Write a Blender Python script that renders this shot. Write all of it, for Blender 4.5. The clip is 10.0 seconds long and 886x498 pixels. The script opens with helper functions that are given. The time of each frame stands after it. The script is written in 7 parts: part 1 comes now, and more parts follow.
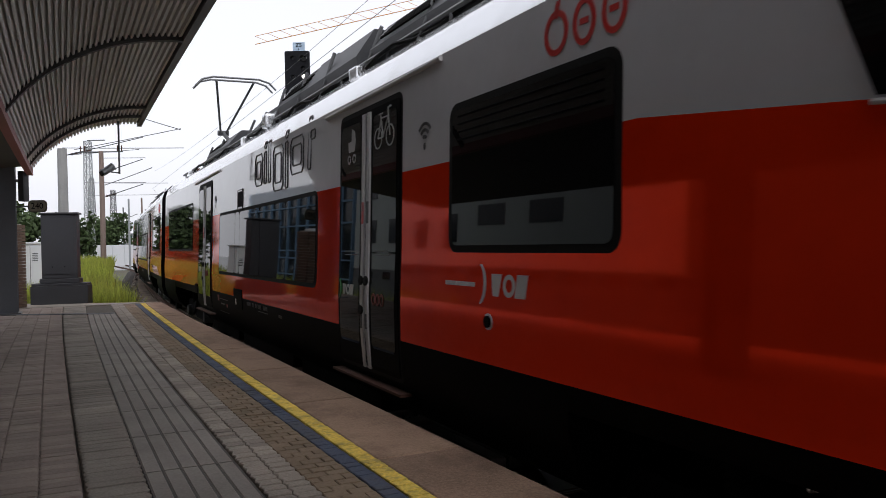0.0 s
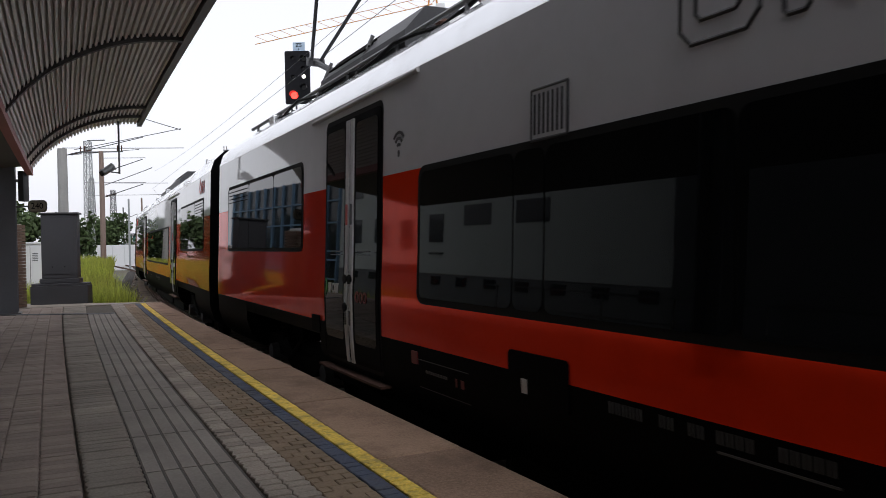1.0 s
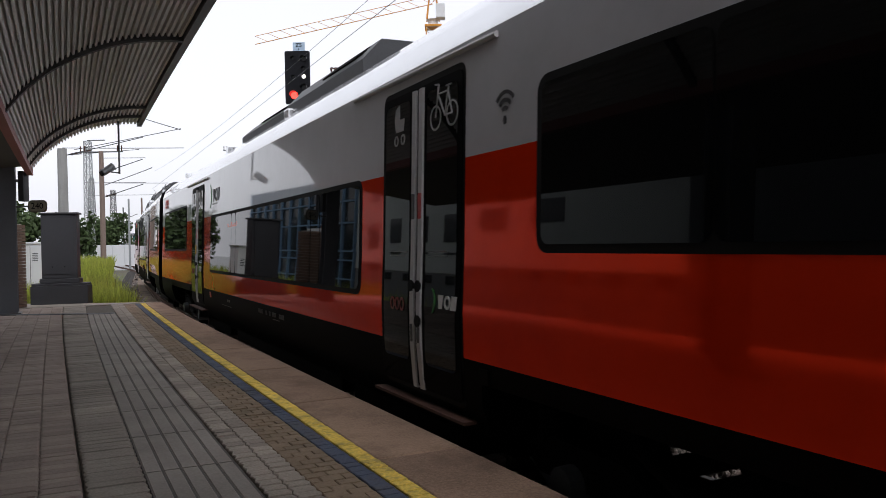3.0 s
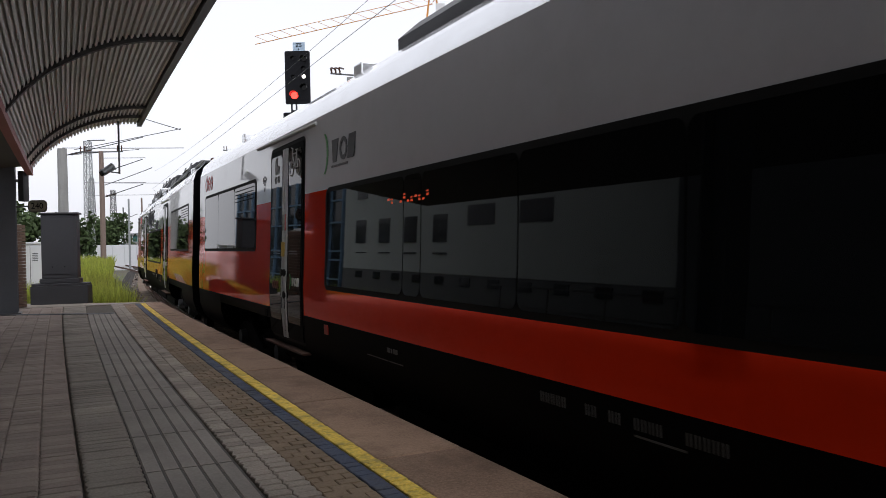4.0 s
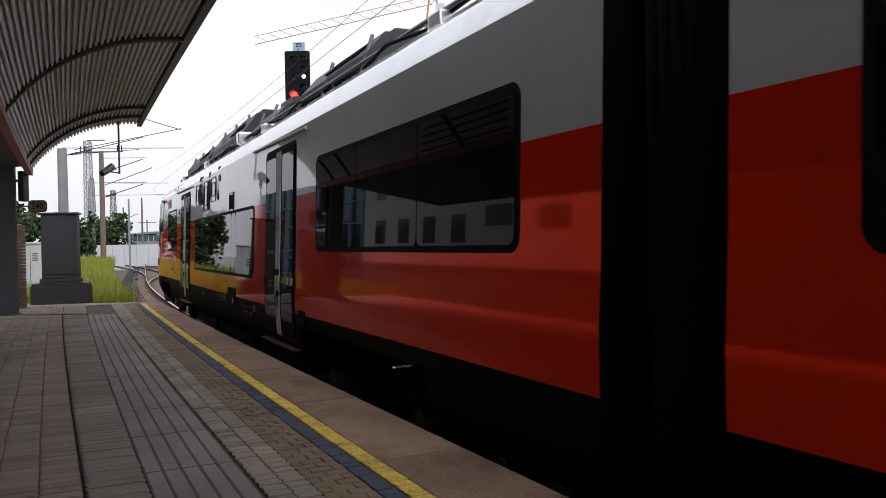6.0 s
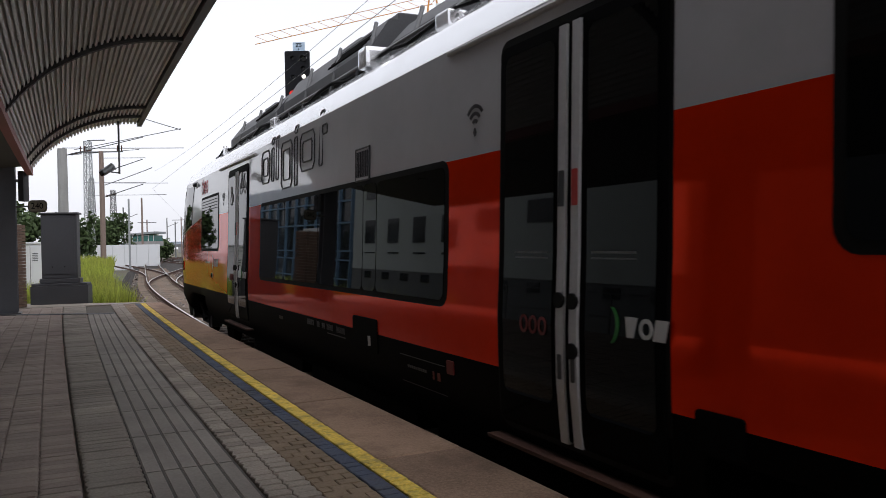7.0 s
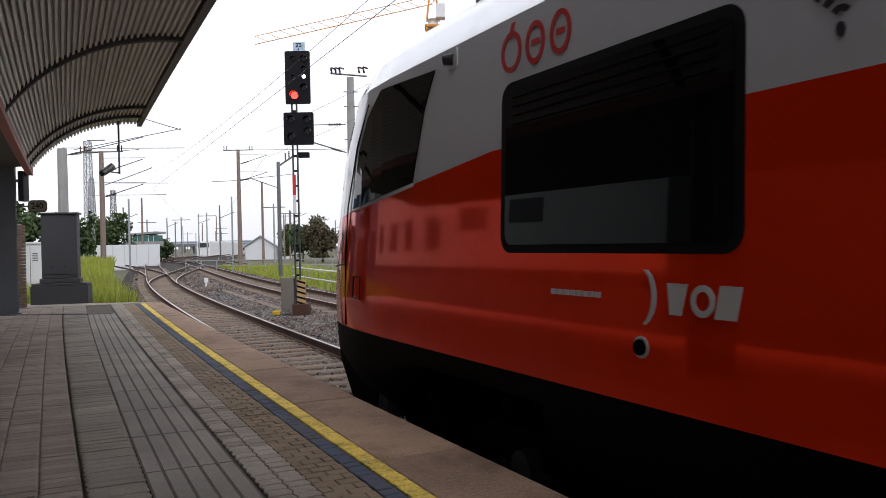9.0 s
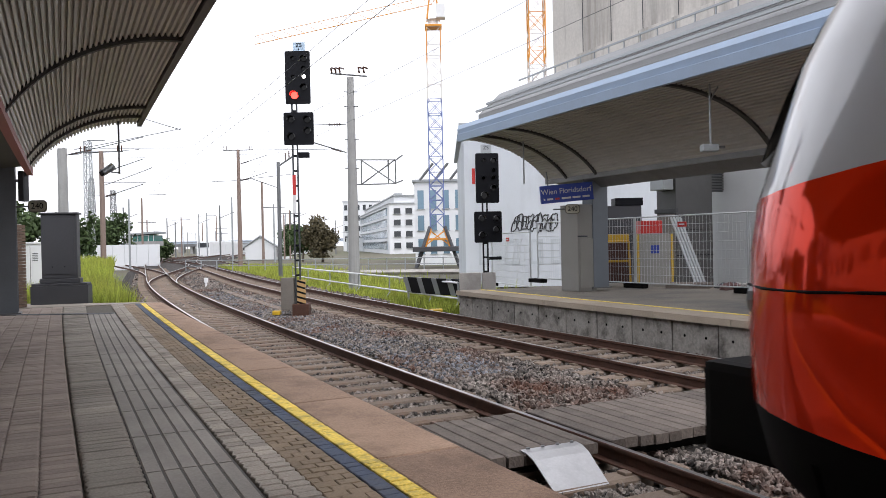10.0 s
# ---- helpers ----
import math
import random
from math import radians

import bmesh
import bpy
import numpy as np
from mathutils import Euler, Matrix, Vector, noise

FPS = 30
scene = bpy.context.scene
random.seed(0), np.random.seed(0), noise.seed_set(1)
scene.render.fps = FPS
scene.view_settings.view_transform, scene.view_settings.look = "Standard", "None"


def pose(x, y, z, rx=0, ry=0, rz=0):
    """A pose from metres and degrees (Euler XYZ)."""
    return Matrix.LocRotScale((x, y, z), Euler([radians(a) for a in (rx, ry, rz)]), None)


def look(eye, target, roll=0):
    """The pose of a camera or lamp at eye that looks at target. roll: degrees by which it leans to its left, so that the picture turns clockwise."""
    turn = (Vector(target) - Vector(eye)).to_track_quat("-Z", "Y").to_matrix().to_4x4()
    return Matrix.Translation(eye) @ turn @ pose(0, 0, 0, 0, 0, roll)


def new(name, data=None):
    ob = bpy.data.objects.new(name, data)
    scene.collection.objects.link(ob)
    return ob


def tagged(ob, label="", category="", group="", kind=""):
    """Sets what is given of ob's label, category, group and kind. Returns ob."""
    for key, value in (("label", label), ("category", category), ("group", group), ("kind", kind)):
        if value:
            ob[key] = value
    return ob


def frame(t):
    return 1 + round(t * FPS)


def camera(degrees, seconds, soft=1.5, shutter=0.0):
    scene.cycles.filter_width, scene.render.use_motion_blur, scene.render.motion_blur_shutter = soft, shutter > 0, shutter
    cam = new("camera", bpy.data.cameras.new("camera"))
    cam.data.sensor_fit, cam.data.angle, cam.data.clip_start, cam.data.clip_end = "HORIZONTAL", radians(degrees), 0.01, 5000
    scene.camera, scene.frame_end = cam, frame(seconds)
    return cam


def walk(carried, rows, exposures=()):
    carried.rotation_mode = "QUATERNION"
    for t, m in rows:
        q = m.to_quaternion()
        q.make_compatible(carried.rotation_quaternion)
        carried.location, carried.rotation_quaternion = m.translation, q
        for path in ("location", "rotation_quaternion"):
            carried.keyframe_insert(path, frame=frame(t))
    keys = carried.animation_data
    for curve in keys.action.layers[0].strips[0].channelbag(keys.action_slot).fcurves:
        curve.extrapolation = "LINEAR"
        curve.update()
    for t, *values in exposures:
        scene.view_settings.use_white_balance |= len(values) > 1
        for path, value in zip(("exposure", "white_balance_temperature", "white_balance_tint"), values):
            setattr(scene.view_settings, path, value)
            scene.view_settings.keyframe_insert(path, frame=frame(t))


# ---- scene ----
from collections import defaultdict

# The camera stands on the platform; z = 0 is the top of the rails.
EYE = (0.0, 0.0, 1.934)
TILT = math.tan(radians(-0.479))
cam = camera(58.32, 10.0, soft=0.6, shutter=0.08)
STAND = look(EYE, (0.0, 10.0, 1.934 + 10 * TILT), -1.19)
walk(cam, [(0.0, STAND), (10.0, STAND)],
     exposures=[(0.0, -0.05, 6350, 14), (8.6, 0.0, 6350, 14), (9.3, 0.26, 6350, 14), (9.7, 0.42, 6350, 14), (10.0, 0.54, 6350, 14)])

# ---- light: a bright overcast sky ----
world = bpy.data.worlds.new("overcast_sky")
scene.world = world
world.use_nodes = True
wn = world.node_tree.nodes
wl = world.node_tree.links
sky = wn.new("ShaderNodeTexSky")
sky.sky_type = 'NISHITA'
sky.sun_disc = False
sky.sun_elevation = radians(55)
sky.sun_rotation = radians(150)
sky.air_density = 1.0
sky.dust_density = 4.0
pale = wn.new("ShaderNodeHueSaturation")
pale.inputs["Saturation"].default_value = 0.22
veil = wn.new("ShaderNodeMixRGB")
veil.inputs[0].default_value = 0.6
veil.inputs[2].default_value = (9.0, 9.2, 9.5, 1)
wl.new(sky.outputs[0], pale.inputs["Color"])
wl.new(pale.outputs[0], veil.inputs[1])
wl.new(veil.outputs[0], wn["Background"].inputs["Color"])
wn["Background"].inputs["Strength"].default_value = 0.15
sun = new("sun", bpy.data.lights.new("sun", 'SUN'))
sun.data.energy = 0.7
sun.data.angle = radians(25)
sun.data.color = (1.0, 0.97, 0.92)
sun.matrix_world = look((6, -10, 16), (0, 0, 0))


# ---- materials ----
def mat(name, color, rough=0.6, metal=0.0, vary=0.15, size=2.0, fine=40.0, bump=0.0, bump_size=80.0,
        dirt=None, dirt_size=0.7, dirt_amount=0.4, coat=0.0, spec=0.5, island=0.0, obj=0.0, streak=1.0):
    """A surface with a coarse and a fine variation of its colour, optional stains and relief."""
    m = bpy.data.materials.new(name)
    m.use_nodes = True
    n, l = m.node_tree.nodes, m.node_tree.links
    b = n["Principled BSDF"]
    b.inputs["Roughness"].default_value = rough
    b.inputs["Metallic"].default_value = metal
    b.inputs["Specular IOR Level"].default_value = spec
    b.inputs["Coat Weight"].default_value = coat
    b.inputs["Coat Roughness"].default_value = 0.03
    co = n.new("ShaderNodeTexCoord")
    c1 = n.new("ShaderNodeTexNoise")
    c1.inputs["Scale"].default_value = size
    c1.inputs["Detail"].default_value = 5
    c2 = n.new("ShaderNodeTexNoise")
    c2.inputs["Scale"].default_value = fine
    c2.inputs["Detail"].default_value = 3
    for c in (c1, c2):
        l.new(co.outputs["Object"], c.inputs["Vector"])
    add = n.new("ShaderNodeMath")
    add.operation = 'ADD'
    l.new(c1.outputs["Fac"], add.inputs[0])
    l.new(c2.outputs["Fac"], add.inputs[1])
    last = add
    for amount, kind, socket in ((island, "ShaderNodeNewGeometry", "Random Per Island"), (obj, "ShaderNodeObjectInfo", "Random")):
        if amount:
            g = n.new(kind)
            k = n.new("ShaderNodeMath")
            k.operation = 'MULTIPLY_ADD'
            k.inputs[1].default_value = amount
            l.new(g.outputs[socket], k.inputs[0])
            l.new(last.outputs[0], k.inputs[2])
            last = k
    mid = 1.0 + 0.5 * (island + obj)
    rng = n.new("ShaderNodeMapRange")
    rng.inputs["From Min"].default_value = mid - 0.6
    rng.inputs["From Max"].default_value = mid + 0.6
    rng.inputs["To Min"].default_value = 1 - vary
    rng.inputs["To Max"].default_value = 1 + vary
    l.new(last.outputs[0], rng.inputs["Value"])
    mul = n.new("ShaderNodeMixRGB")
    mul.blend_type = 'MULTIPLY'
    mul.inputs[0].default_value = 1
    mul.inputs[1].default_value = (*color, 1)
    l.new(rng.outputs[0], mul.inputs[2])
    out = mul
    if dirt:
        d = n.new("ShaderNodeTexNoise")
        d.inputs["Scale"].default_value = dirt_size
        d.inputs["Detail"].default_value = 8
        d.inputs["Roughness"].default_value = 0.65
        run_down = n.new("ShaderNodeVectorMath")
        run_down.operation = 'MULTIPLY'
        run_down.inputs[1].default_value = (1, 1, streak)
        l.new(co.outputs["Object"], run_down.inputs[0])
        l.new(run_down.outputs[0], d.inputs["Vector"])
        r = n.new("ShaderNodeMapRange")
        r.inputs["From Min"].default_value = 0.48
        r.inputs["From Max"].default_value = 0.68
        r.inputs["To Max"].default_value = dirt_amount
        l.new(d.outputs["Fac"], r.inputs["Value"])
        mx = n.new("ShaderNodeMixRGB")
        mx.inputs[2].default_value = (*dirt, 1)
        l.new(r.outputs[0], mx.inputs[0])
        l.new(out.outputs[0], mx.inputs[1])
        out = mx
    l.new(out.outputs[0], b.inputs["Base Color"])
    if bump:
        t = n.new("ShaderNodeTexNoise")
        t.inputs["Scale"].default_value = bump_size
        t.inputs["Detail"].default_value = 4
        l.new(co.outputs["Object"], t.inputs["Vector"])
        bp = n.new("ShaderNodeBump")
        bp.inputs["Strength"].default_value = bump
        bp.inputs["Distance"].default_value = 0.02
        l.new(t.outputs["Fac"], bp.inputs["Height"])
        l.new(bp.outputs[0], b.inputs["Normal"])
    return m


def glow(name, color, strength):
    m = bpy.data.materials.new(name)
    m.use_nodes = True
    b = m.node_tree.nodes["Principled BSDF"]
    b.inputs["Base Color"].default_value = (*color, 1)
    b.inputs["Emission Color"].default_value = (*color, 1)
    b.inputs["Emission Strength"].default_value = strength
    return m


RED = mat("train_red_lacquer", (0.84, 0.034, 0.0012), 0.055, 0.36, vary=0.06, size=0.6, fine=6, bump=0.006, bump_size=0.7, coat=0.06, spec=0.05, dirt=(0.62, 0.02, 0.001), dirt_size=1.3, dirt_amount=0.35)
GREY = mat("train_light_grey_lacquer", (0.49, 0.50, 0.53), 0.34, vary=0.05, size=0.6, fine=6, bump=0.010, bump_size=0.7, coat=1.0, dirt=(0.36, 0.36, 0.37), dirt_size=1.1, dirt_amount=0.3)
ROOFPAINT = mat("train_roof_paint", (0.88, 0.90, 0.93), 0.24, 0.75, vary=0.06, size=1.5, fine=9, coat=0.9, dirt=(0.45, 0.45, 0.46), dirt_size=2.0, dirt_amount=0.25)
SKIRT = mat("train_black_skirt", (0.0025, 0.0025, 0.003), 0.6, vary=0.3, size=3, spec=0.03)
UNDER = mat("underframe_grime", (0.005, 0.0045, 0.004), 0.85, vary=0.4, size=6, spec=0.1)
GLASS = mat("dark_tinted_glass", (0.003, 0.0035, 0.004), 0.02, vary=0.1, size=0.5, spec=0.18, bump=0.008, bump_size=1.3)
RUBBER = mat("black_rubber", (0.006, 0.006, 0.006), 0.7, vary=0.2, spec=0.15)
ALU = mat("brushed_aluminium", (0.52, 0.52, 0.53), 0.5, 0.15, vary=0.12, size=5)
STEEL = mat("grey_steel", (0.16, 0.165, 0.17), 0.5, 0.5, vary=0.2, size=3)
DARKBOX = mat("dark_roof_equipment", (0.035, 0.037, 0.042), 0.5, vary=0.3, size=3)
LOGO_RED = mat("logo_red", (0.48, 0.02, 0.015), 0.35, vary=0.05)
LOGO_DARK = mat("logo_dark_grey", (0.02, 0.02, 0.024), 0.4, vary=0.05)
LOGO_WHITE = mat("logo_white", (0.55, 0.55, 0.55), 0.4, vary=0.05)
MARK = mat("faint_skirt_marking", (0.07, 0.07, 0.07), 0.6, vary=0.1)
LOGO_DIM = mat("dull_red_logo", (0.16, 0.012, 0.01), 0.5, vary=0.05)
PICTO = mat("pictogram_pale_grey", (0.30, 0.30, 0.30), 0.5, vary=0.05)
LOGO_GREEN = mat("logo_green", (0.03, 0.22, 0.04), 0.4, vary=0.05)
YELLOW_STICKER = mat("yellow_sticker", (0.6, 0.38, 0.02), 0.5, vary=0.05)
RAILTOP = mat("rail_polished_top", (0.36, 0.35, 0.345), 0.28, 0.9, vary=0.15, size=3)
RUST = mat("rusty_rail", (0.075, 0.032, 0.019), 0.85, vary=0.35, size=5, bump=0.2, dirt=(0.03, 0.015, 0.01), dirt_size=3)
SLEEPER = mat("concrete_sleeper", (0.165, 0.127, 0.098), 0.9, vary=0.45, size=3, bump=0.3, dirt=(0.15, 0.09, 0.06), dirt_size=3, dirt_amount=0.5, obj=0.6)
# Near-black bed colour stands in for the shade in the gaps between stones.
BALLAST = mat("gap_shaded_ballast_bed", (0.022, 0.018, 0.015), 0.95, vary=0.6, size=1.0, fine=22, bump=1.0, bump_size=28, dirt=(0.045, 0.03, 0.022), dirt_size=0.6, dirt_amount=0.6)
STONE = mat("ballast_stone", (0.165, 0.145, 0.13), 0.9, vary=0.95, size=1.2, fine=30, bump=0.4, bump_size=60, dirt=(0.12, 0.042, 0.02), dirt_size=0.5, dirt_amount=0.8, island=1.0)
PAVER = mat("grey_paver", (0.335, 0.295, 0.25), 0.85, vary=0.5, size=1.3, fine=60, bump=0.35, bump_size=160, dirt=(0.19, 0.17, 0.145), dirt_size=0.8, dirt_amount=0.5, island=0.5)
PAVER_BROWN = mat("brown_paver", (0.24, 0.18, 0.12), 0.85, vary=0.35, size=1.5, fine=60, bump=0.35, bump_size=160, dirt=(0.07, 0.055, 0.04), island=0.5)
PAVER_RED = mat("reddish_paver", (0.375, 0.305, 0.26), 0.85, vary=0.35, size=1.3, fine=60, bump=0.35, bump_size=160, dirt=(0.22, 0.175, 0.15), dirt_size=0.8, dirt_amount=0.5, island=0.5)
PAVER_BLUE = mat("blue_grey_paver", (0.07, 0.09, 0.135), 0.85, vary=0.4, size=2, fine=60, bump=0.35, bump_size=160, dirt=(0.10, 0.085, 0.06), dirt_size=2.5, dirt_amount=0.5, island=0.5)
PAVER_YELLOW = mat("worn_yellow_tile", (0.82, 0.61, 0.11), 0.8, vary=0.5, size=3, fine=50, bump=0.6, bump_size=60, dirt=(0.20, 0.17, 0.09), dirt_size=11, dirt_amount=0.65, island=0.4)
TACTILE = mat("tactile_rib_slab", (0.34, 0.31, 0.275), 0.85, vary=0.3, size=2, fine=50, bump=0.3, bump_size=120, dirt=(0.13, 0.12, 0.11), obj=0.4)
EDGE = mat("platform_edge_slab", (0.31, 0.208, 0.147), 0.9, vary=0.65, size=1.2, fine=70, bump=0.5, bump_size=150, dirt=(0.12, 0.075, 0.055), dirt_size=1.3, dirt_amount=0.7, obj=0.3)
JOINT = mat("joint_soil", (0.10, 0.088, 0.07), 0.95, vary=0.4, size=5, bump=0.3)
GROOVE = mat("dark_groove", (0.12, 0.11, 0.10), 0.9, vary=0.3, size=3)
CONCRETE = mat("weathered_concrete", (0.43, 0.41, 0.385), 0.9, vary=0.22, size=1.2, fine=30, bump=0.25, bump_size=50, dirt=(0.2, 0.18, 0.16), dirt_size=0.9, dirt_amount=0.6, obj=0.2)
HALL_CONCRETE = mat("raw_streaked_concrete", (0.56, 0.53, 0.49), 0.9, vary=0.2, size=0.8, fine=12, bump=0.25, bump_size=30, dirt=(0.24, 0.22, 0.195), dirt_size=1.6, dirt_amount=0.75, obj=0.25, streak=0.10)
CORNICE = mat("pale_zinc_cornice", (0.27, 0.275, 0.28), 0.5, 0.3, vary=0.15, size=1.5, dirt=(0.25, 0.25, 0.25), dirt_size=1.2)
CONCRETE_WALL = mat("stained_platform_wall", (0.28, 0.26, 0.235), 0.9, vary=0.5, size=2.5, fine=20, bump=0.4, bump_size=40, dirt=(0.05, 0.043, 0.037), dirt_size=2.6, dirt_amount=0.8, obj=0.3)
COPING = mat("beige_coping", (0.36, 0.30, 0.235), 0.9, vary=0.3, size=1.2, fine=60, bump=0.3, bump_size=150, dirt=(0.24, 0.2, 0.16), obj=0.3)
CONCRETE_POLE = mat("pale_concrete_pole", (0.30, 0.30, 0.295), 0.85, vary=0.15, size=2, bump=0.15, dirt=(0.2, 0.2, 0.2))
SOFFIT = mat("corrugated_soffit_sheet", (0.60, 0.58, 0.53), 0.5, 0.0, vary=0.08, size=1.0, dirt=(0.46, 0.43, 0.38), dirt_size=1.0, dirt_amount=0.3)
SOFFIT_GREY = mat("grey_corrugated_sheet", (0.43, 0.41, 0.38), 0.5, 0.0, vary=0.12, size=1.0, dirt=(0.30, 0.28, 0.25), dirt_size=1.2, dirt_amount=0.4)
GUTTER = mat("weathered_zinc_gutter", (0.24, 0.24, 0.245), 0.55, 0.3, vary=0.25, size=2, dirt=(0.13, 0.125, 0.12), dirt_size=1.5)
RIB = mat("dark_canopy_rib", (0.045, 0.042, 0.04), 0.6, vary=0.2)
FASCIA_RED = mat("faded_red_fascia", (0.36, 0.115, 0.105), 0.6, vary=0.12, size=2, dirt=(0.28, 0.12, 0.11))
FASCIA_GREY = mat("dark_grey_fascia", (0.10, 0.095, 0.09), 0.5, 0.2, vary=0.15)
FASCIA_BLUE = mat("blue_grey_fascia_metal", (0.34, 0.43, 0.56), 0.5, 0.1, vary=0.08, size=1.5, dirt=(0.3, 0.34, 0.4))
COLUMN = mat("grey_blue_column_paint", (0.16, 0.18, 0.205), 0.5, vary=0.12, size=2, dirt=(0.1, 0.1, 0.11))
CABINET_DARK = mat("slate_grey_cabinet_paint", (0.045, 0.047, 0.054), 0.6, vary=0.18, size=2, bump=0.1, dirt=(0.06, 0.06, 0.06))
WOOD = mat("weathered_grey_plank", (0.135, 0.112, 0.096), 0.85, vary=0.5, size=4, fine=35, bump=0.6, bump_size=45, dirt=(0.045, 0.033, 0.026), dirt_size=3.5, obj=0.7)
SHEET = mat("galvanised_sheet", (0.50, 0.50, 0.51), 0.4, 0.7, vary=0.12, size=5, dirt=(0.33, 0.33, 0.34), dirt_size=4)
SIGNAL_BLACK = mat("signal_black", (0.006, 0.0065, 0.009), 0.5, vary=0.2, spec=0.15)
MAST_GREY = mat("dark_grey_mast_steel", (0.05, 0.054, 0.06), 0.55, 0.3, vary=0.2, size=4, dirt=(0.03, 0.028, 0.026))
FENCE_WIRE = mat("bright_galvanised_wire", (0.55, 0.57, 0.58), 0.4, 0.5, vary=0.1)
GALV = mat("galvanised_steel", (0.33, 0.35, 0.36), 0.45, 0.6, vary=0.12)
WHITE = mat("white_paint", (0.72, 0.73, 0.74), 0.6, vary=0.06, size=1, dirt=(0.5, 0.5, 0.5), dirt_amount=0.3)
REDPAINT = mat("red_paint", (0.5, 0.03, 0.025), 0.5, vary=0.08)
BROWN_POLE = mat("rust_brown_mast_paint", (0.21, 0.155, 0.13), 0.7, vary=0.15, size=2)
WIRE = mat("dark_wire", (0.08, 0.085, 0.09), 0.5, 0.5, vary=0.1)
GRASS = mat("weed_blades", (0.27, 0.32, 0.04), 0.8, vary=0.5, size=0.35, fine=5, island=1.0, dirt=(0.38, 0.36, 0.07), dirt_size=0.5, dirt_amount=0.7)
GROUND = mat("yard_ground", (0.11, 0.10, 0.07), 0.95, vary=0.35, size=0.1, fine=2, bump=0.5, bump_size=6, dirt=(0.08, 0.11, 0.03), dirt_size=0.05, dirt_amount=0.8)
LEAF = mat("tree_leaves", (0.045, 0.075, 0.022), 0.8, vary=0.5, size=0.8, fine=6, island=0.8)
LEAF_BROWN = mat("copper_tree_leaves", (0.075, 0.062, 0.03), 0.8, vary=0.5, size=0.8, fine=6, island=0.8)
BARK = mat("bark", (0.07, 0.055, 0.04), 0.9, vary=0.3)
FACADE = mat("white_render_facade", (0.66, 0.68, 0.70), 0.8, vary=0.06, size=0.3, dirt=(0.5, 0.5, 0.5), dirt_size=0.3, dirt_amount=0.3)
FACADE_GLASS = mat("pale_blue_glass_band", (0.18, 0.28, 0.36), 0.15, 0.3, vary=0.2, size=0.6)
WINDOW_DARK = mat("dark_window_pane", (0.03, 0.035, 0.04), 0.06, vary=0.2)
PALE_WALL = mat("pale_green_grey_wall", (0.54, 0.59, 0.58), 0.8, vary=0.06, size=0.4, dirt=(0.36, 0.38, 0.37), dirt_size=0.4)
CRANE_YELLOW = mat("crane_orange", (0.62, 0.26, 0.03), 0.55, vary=0.1)
CRANE_BLUE = mat("crane_blue", (0.13, 0.17, 0.36), 0.55, vary=0.1)
CRANE_WHITE = mat("crane_pale", (0.62, 0.58, 0.55), 0.55, vary=0.1)
SIGN_BLUE = mat("station_sign_blue", (0.018, 0.045, 0.30), 0.35, vary=0.05)
OLIVE = mat("olive_sign", (0.12, 0.115, 0.085), 0.5, vary=0.08)
YELLOW_FRAME = mat("yellow_tube_paint", (0.62, 0.36, 0.02), 0.5, vary=0.1)
TARP = mat("brown_mesh_filling", (0.10, 0.05, 0.045), 0.8, vary=0.2)
RED_LAMP = glow("red_signal_lamp", (1.0, 0.03, 0.02), 6.0)
WHITE_LAMP = glow("white_signal_lamp", (1.0, 0.95, 0.85), 2.0)
DISPLAY = glow("orange_red_display", (1.0, 0.10, 0.03), 0.35)


# ---- mesh helpers ----
def bm_ob(name, bm, m, parent=None, label="", smooth=False):
    me = bpy.data.meshes.new(name)
    bmesh.ops.recalc_face_normals(bm, faces=bm.faces)
    bm.to_mesh(me)
    bm.free()
    for x in (m if isinstance(m, (list, tuple)) else [m]):
        me.materials.append(x)
    if smooth:
        for f in me.polygons:
            f.use_smooth = True
    ob = new(name, me)
    if parent:
        ob.parent = parent
    if label:
        tagged(ob, label)
    return ob


def part(name, bm, m, parent, label="", smooth=False):
    return bm_ob(name, bm, m, parent, label, smooth)


def empty(name, m=None):
    ob = new(name)
    ob.empty_display_size = 0.2
    if m is not None:
        ob.matrix_world = m
    return ob


def raw_ob(name, verts, faces, m, parent=None):
    me = bpy.data.meshes.new(name)
    me.from_pydata(verts, [], faces)
    me.update()
    me.materials.append(m)
    ob = new(name, me)
    if parent:
        ob.parent = parent
    return ob


def box(bm, x0, x1, y0, y1, z0, z1, bevel=0.0, m=None):
    g = bmesh.ops.create_cube(bm, size=1)
    vs = g["verts"]
    for v in vs:
        v.co = Vector((x0 + (v.co.x + 0.5) * (x1 - x0), y0 + (v.co.y + 0.5) * (y1 - y0), z0 + (v.co.z + 0.5) * (z1 - z0)))
    if bevel:
        es = {e for v in vs for e in v.link_edges}
        r = bmesh.ops.bevel(bm, geom=list(es), offset=bevel, segments=2, affect='EDGES', profile=0.7)
        vs = list({v for f in r["faces"] for v in f.verts} | {v for v in vs if v.is_valid})
    if m is not None:
        bmesh.ops.transform(bm, matrix=m, verts=[v for v in vs if v.is_valid])
    return vs


def bx(x0, x1, y0, y1, z0, z1, bevel=0.0):
    bm = bmesh.new()
    box(bm, x0, x1, y0, y1, z0, z1, bevel)
    return bm


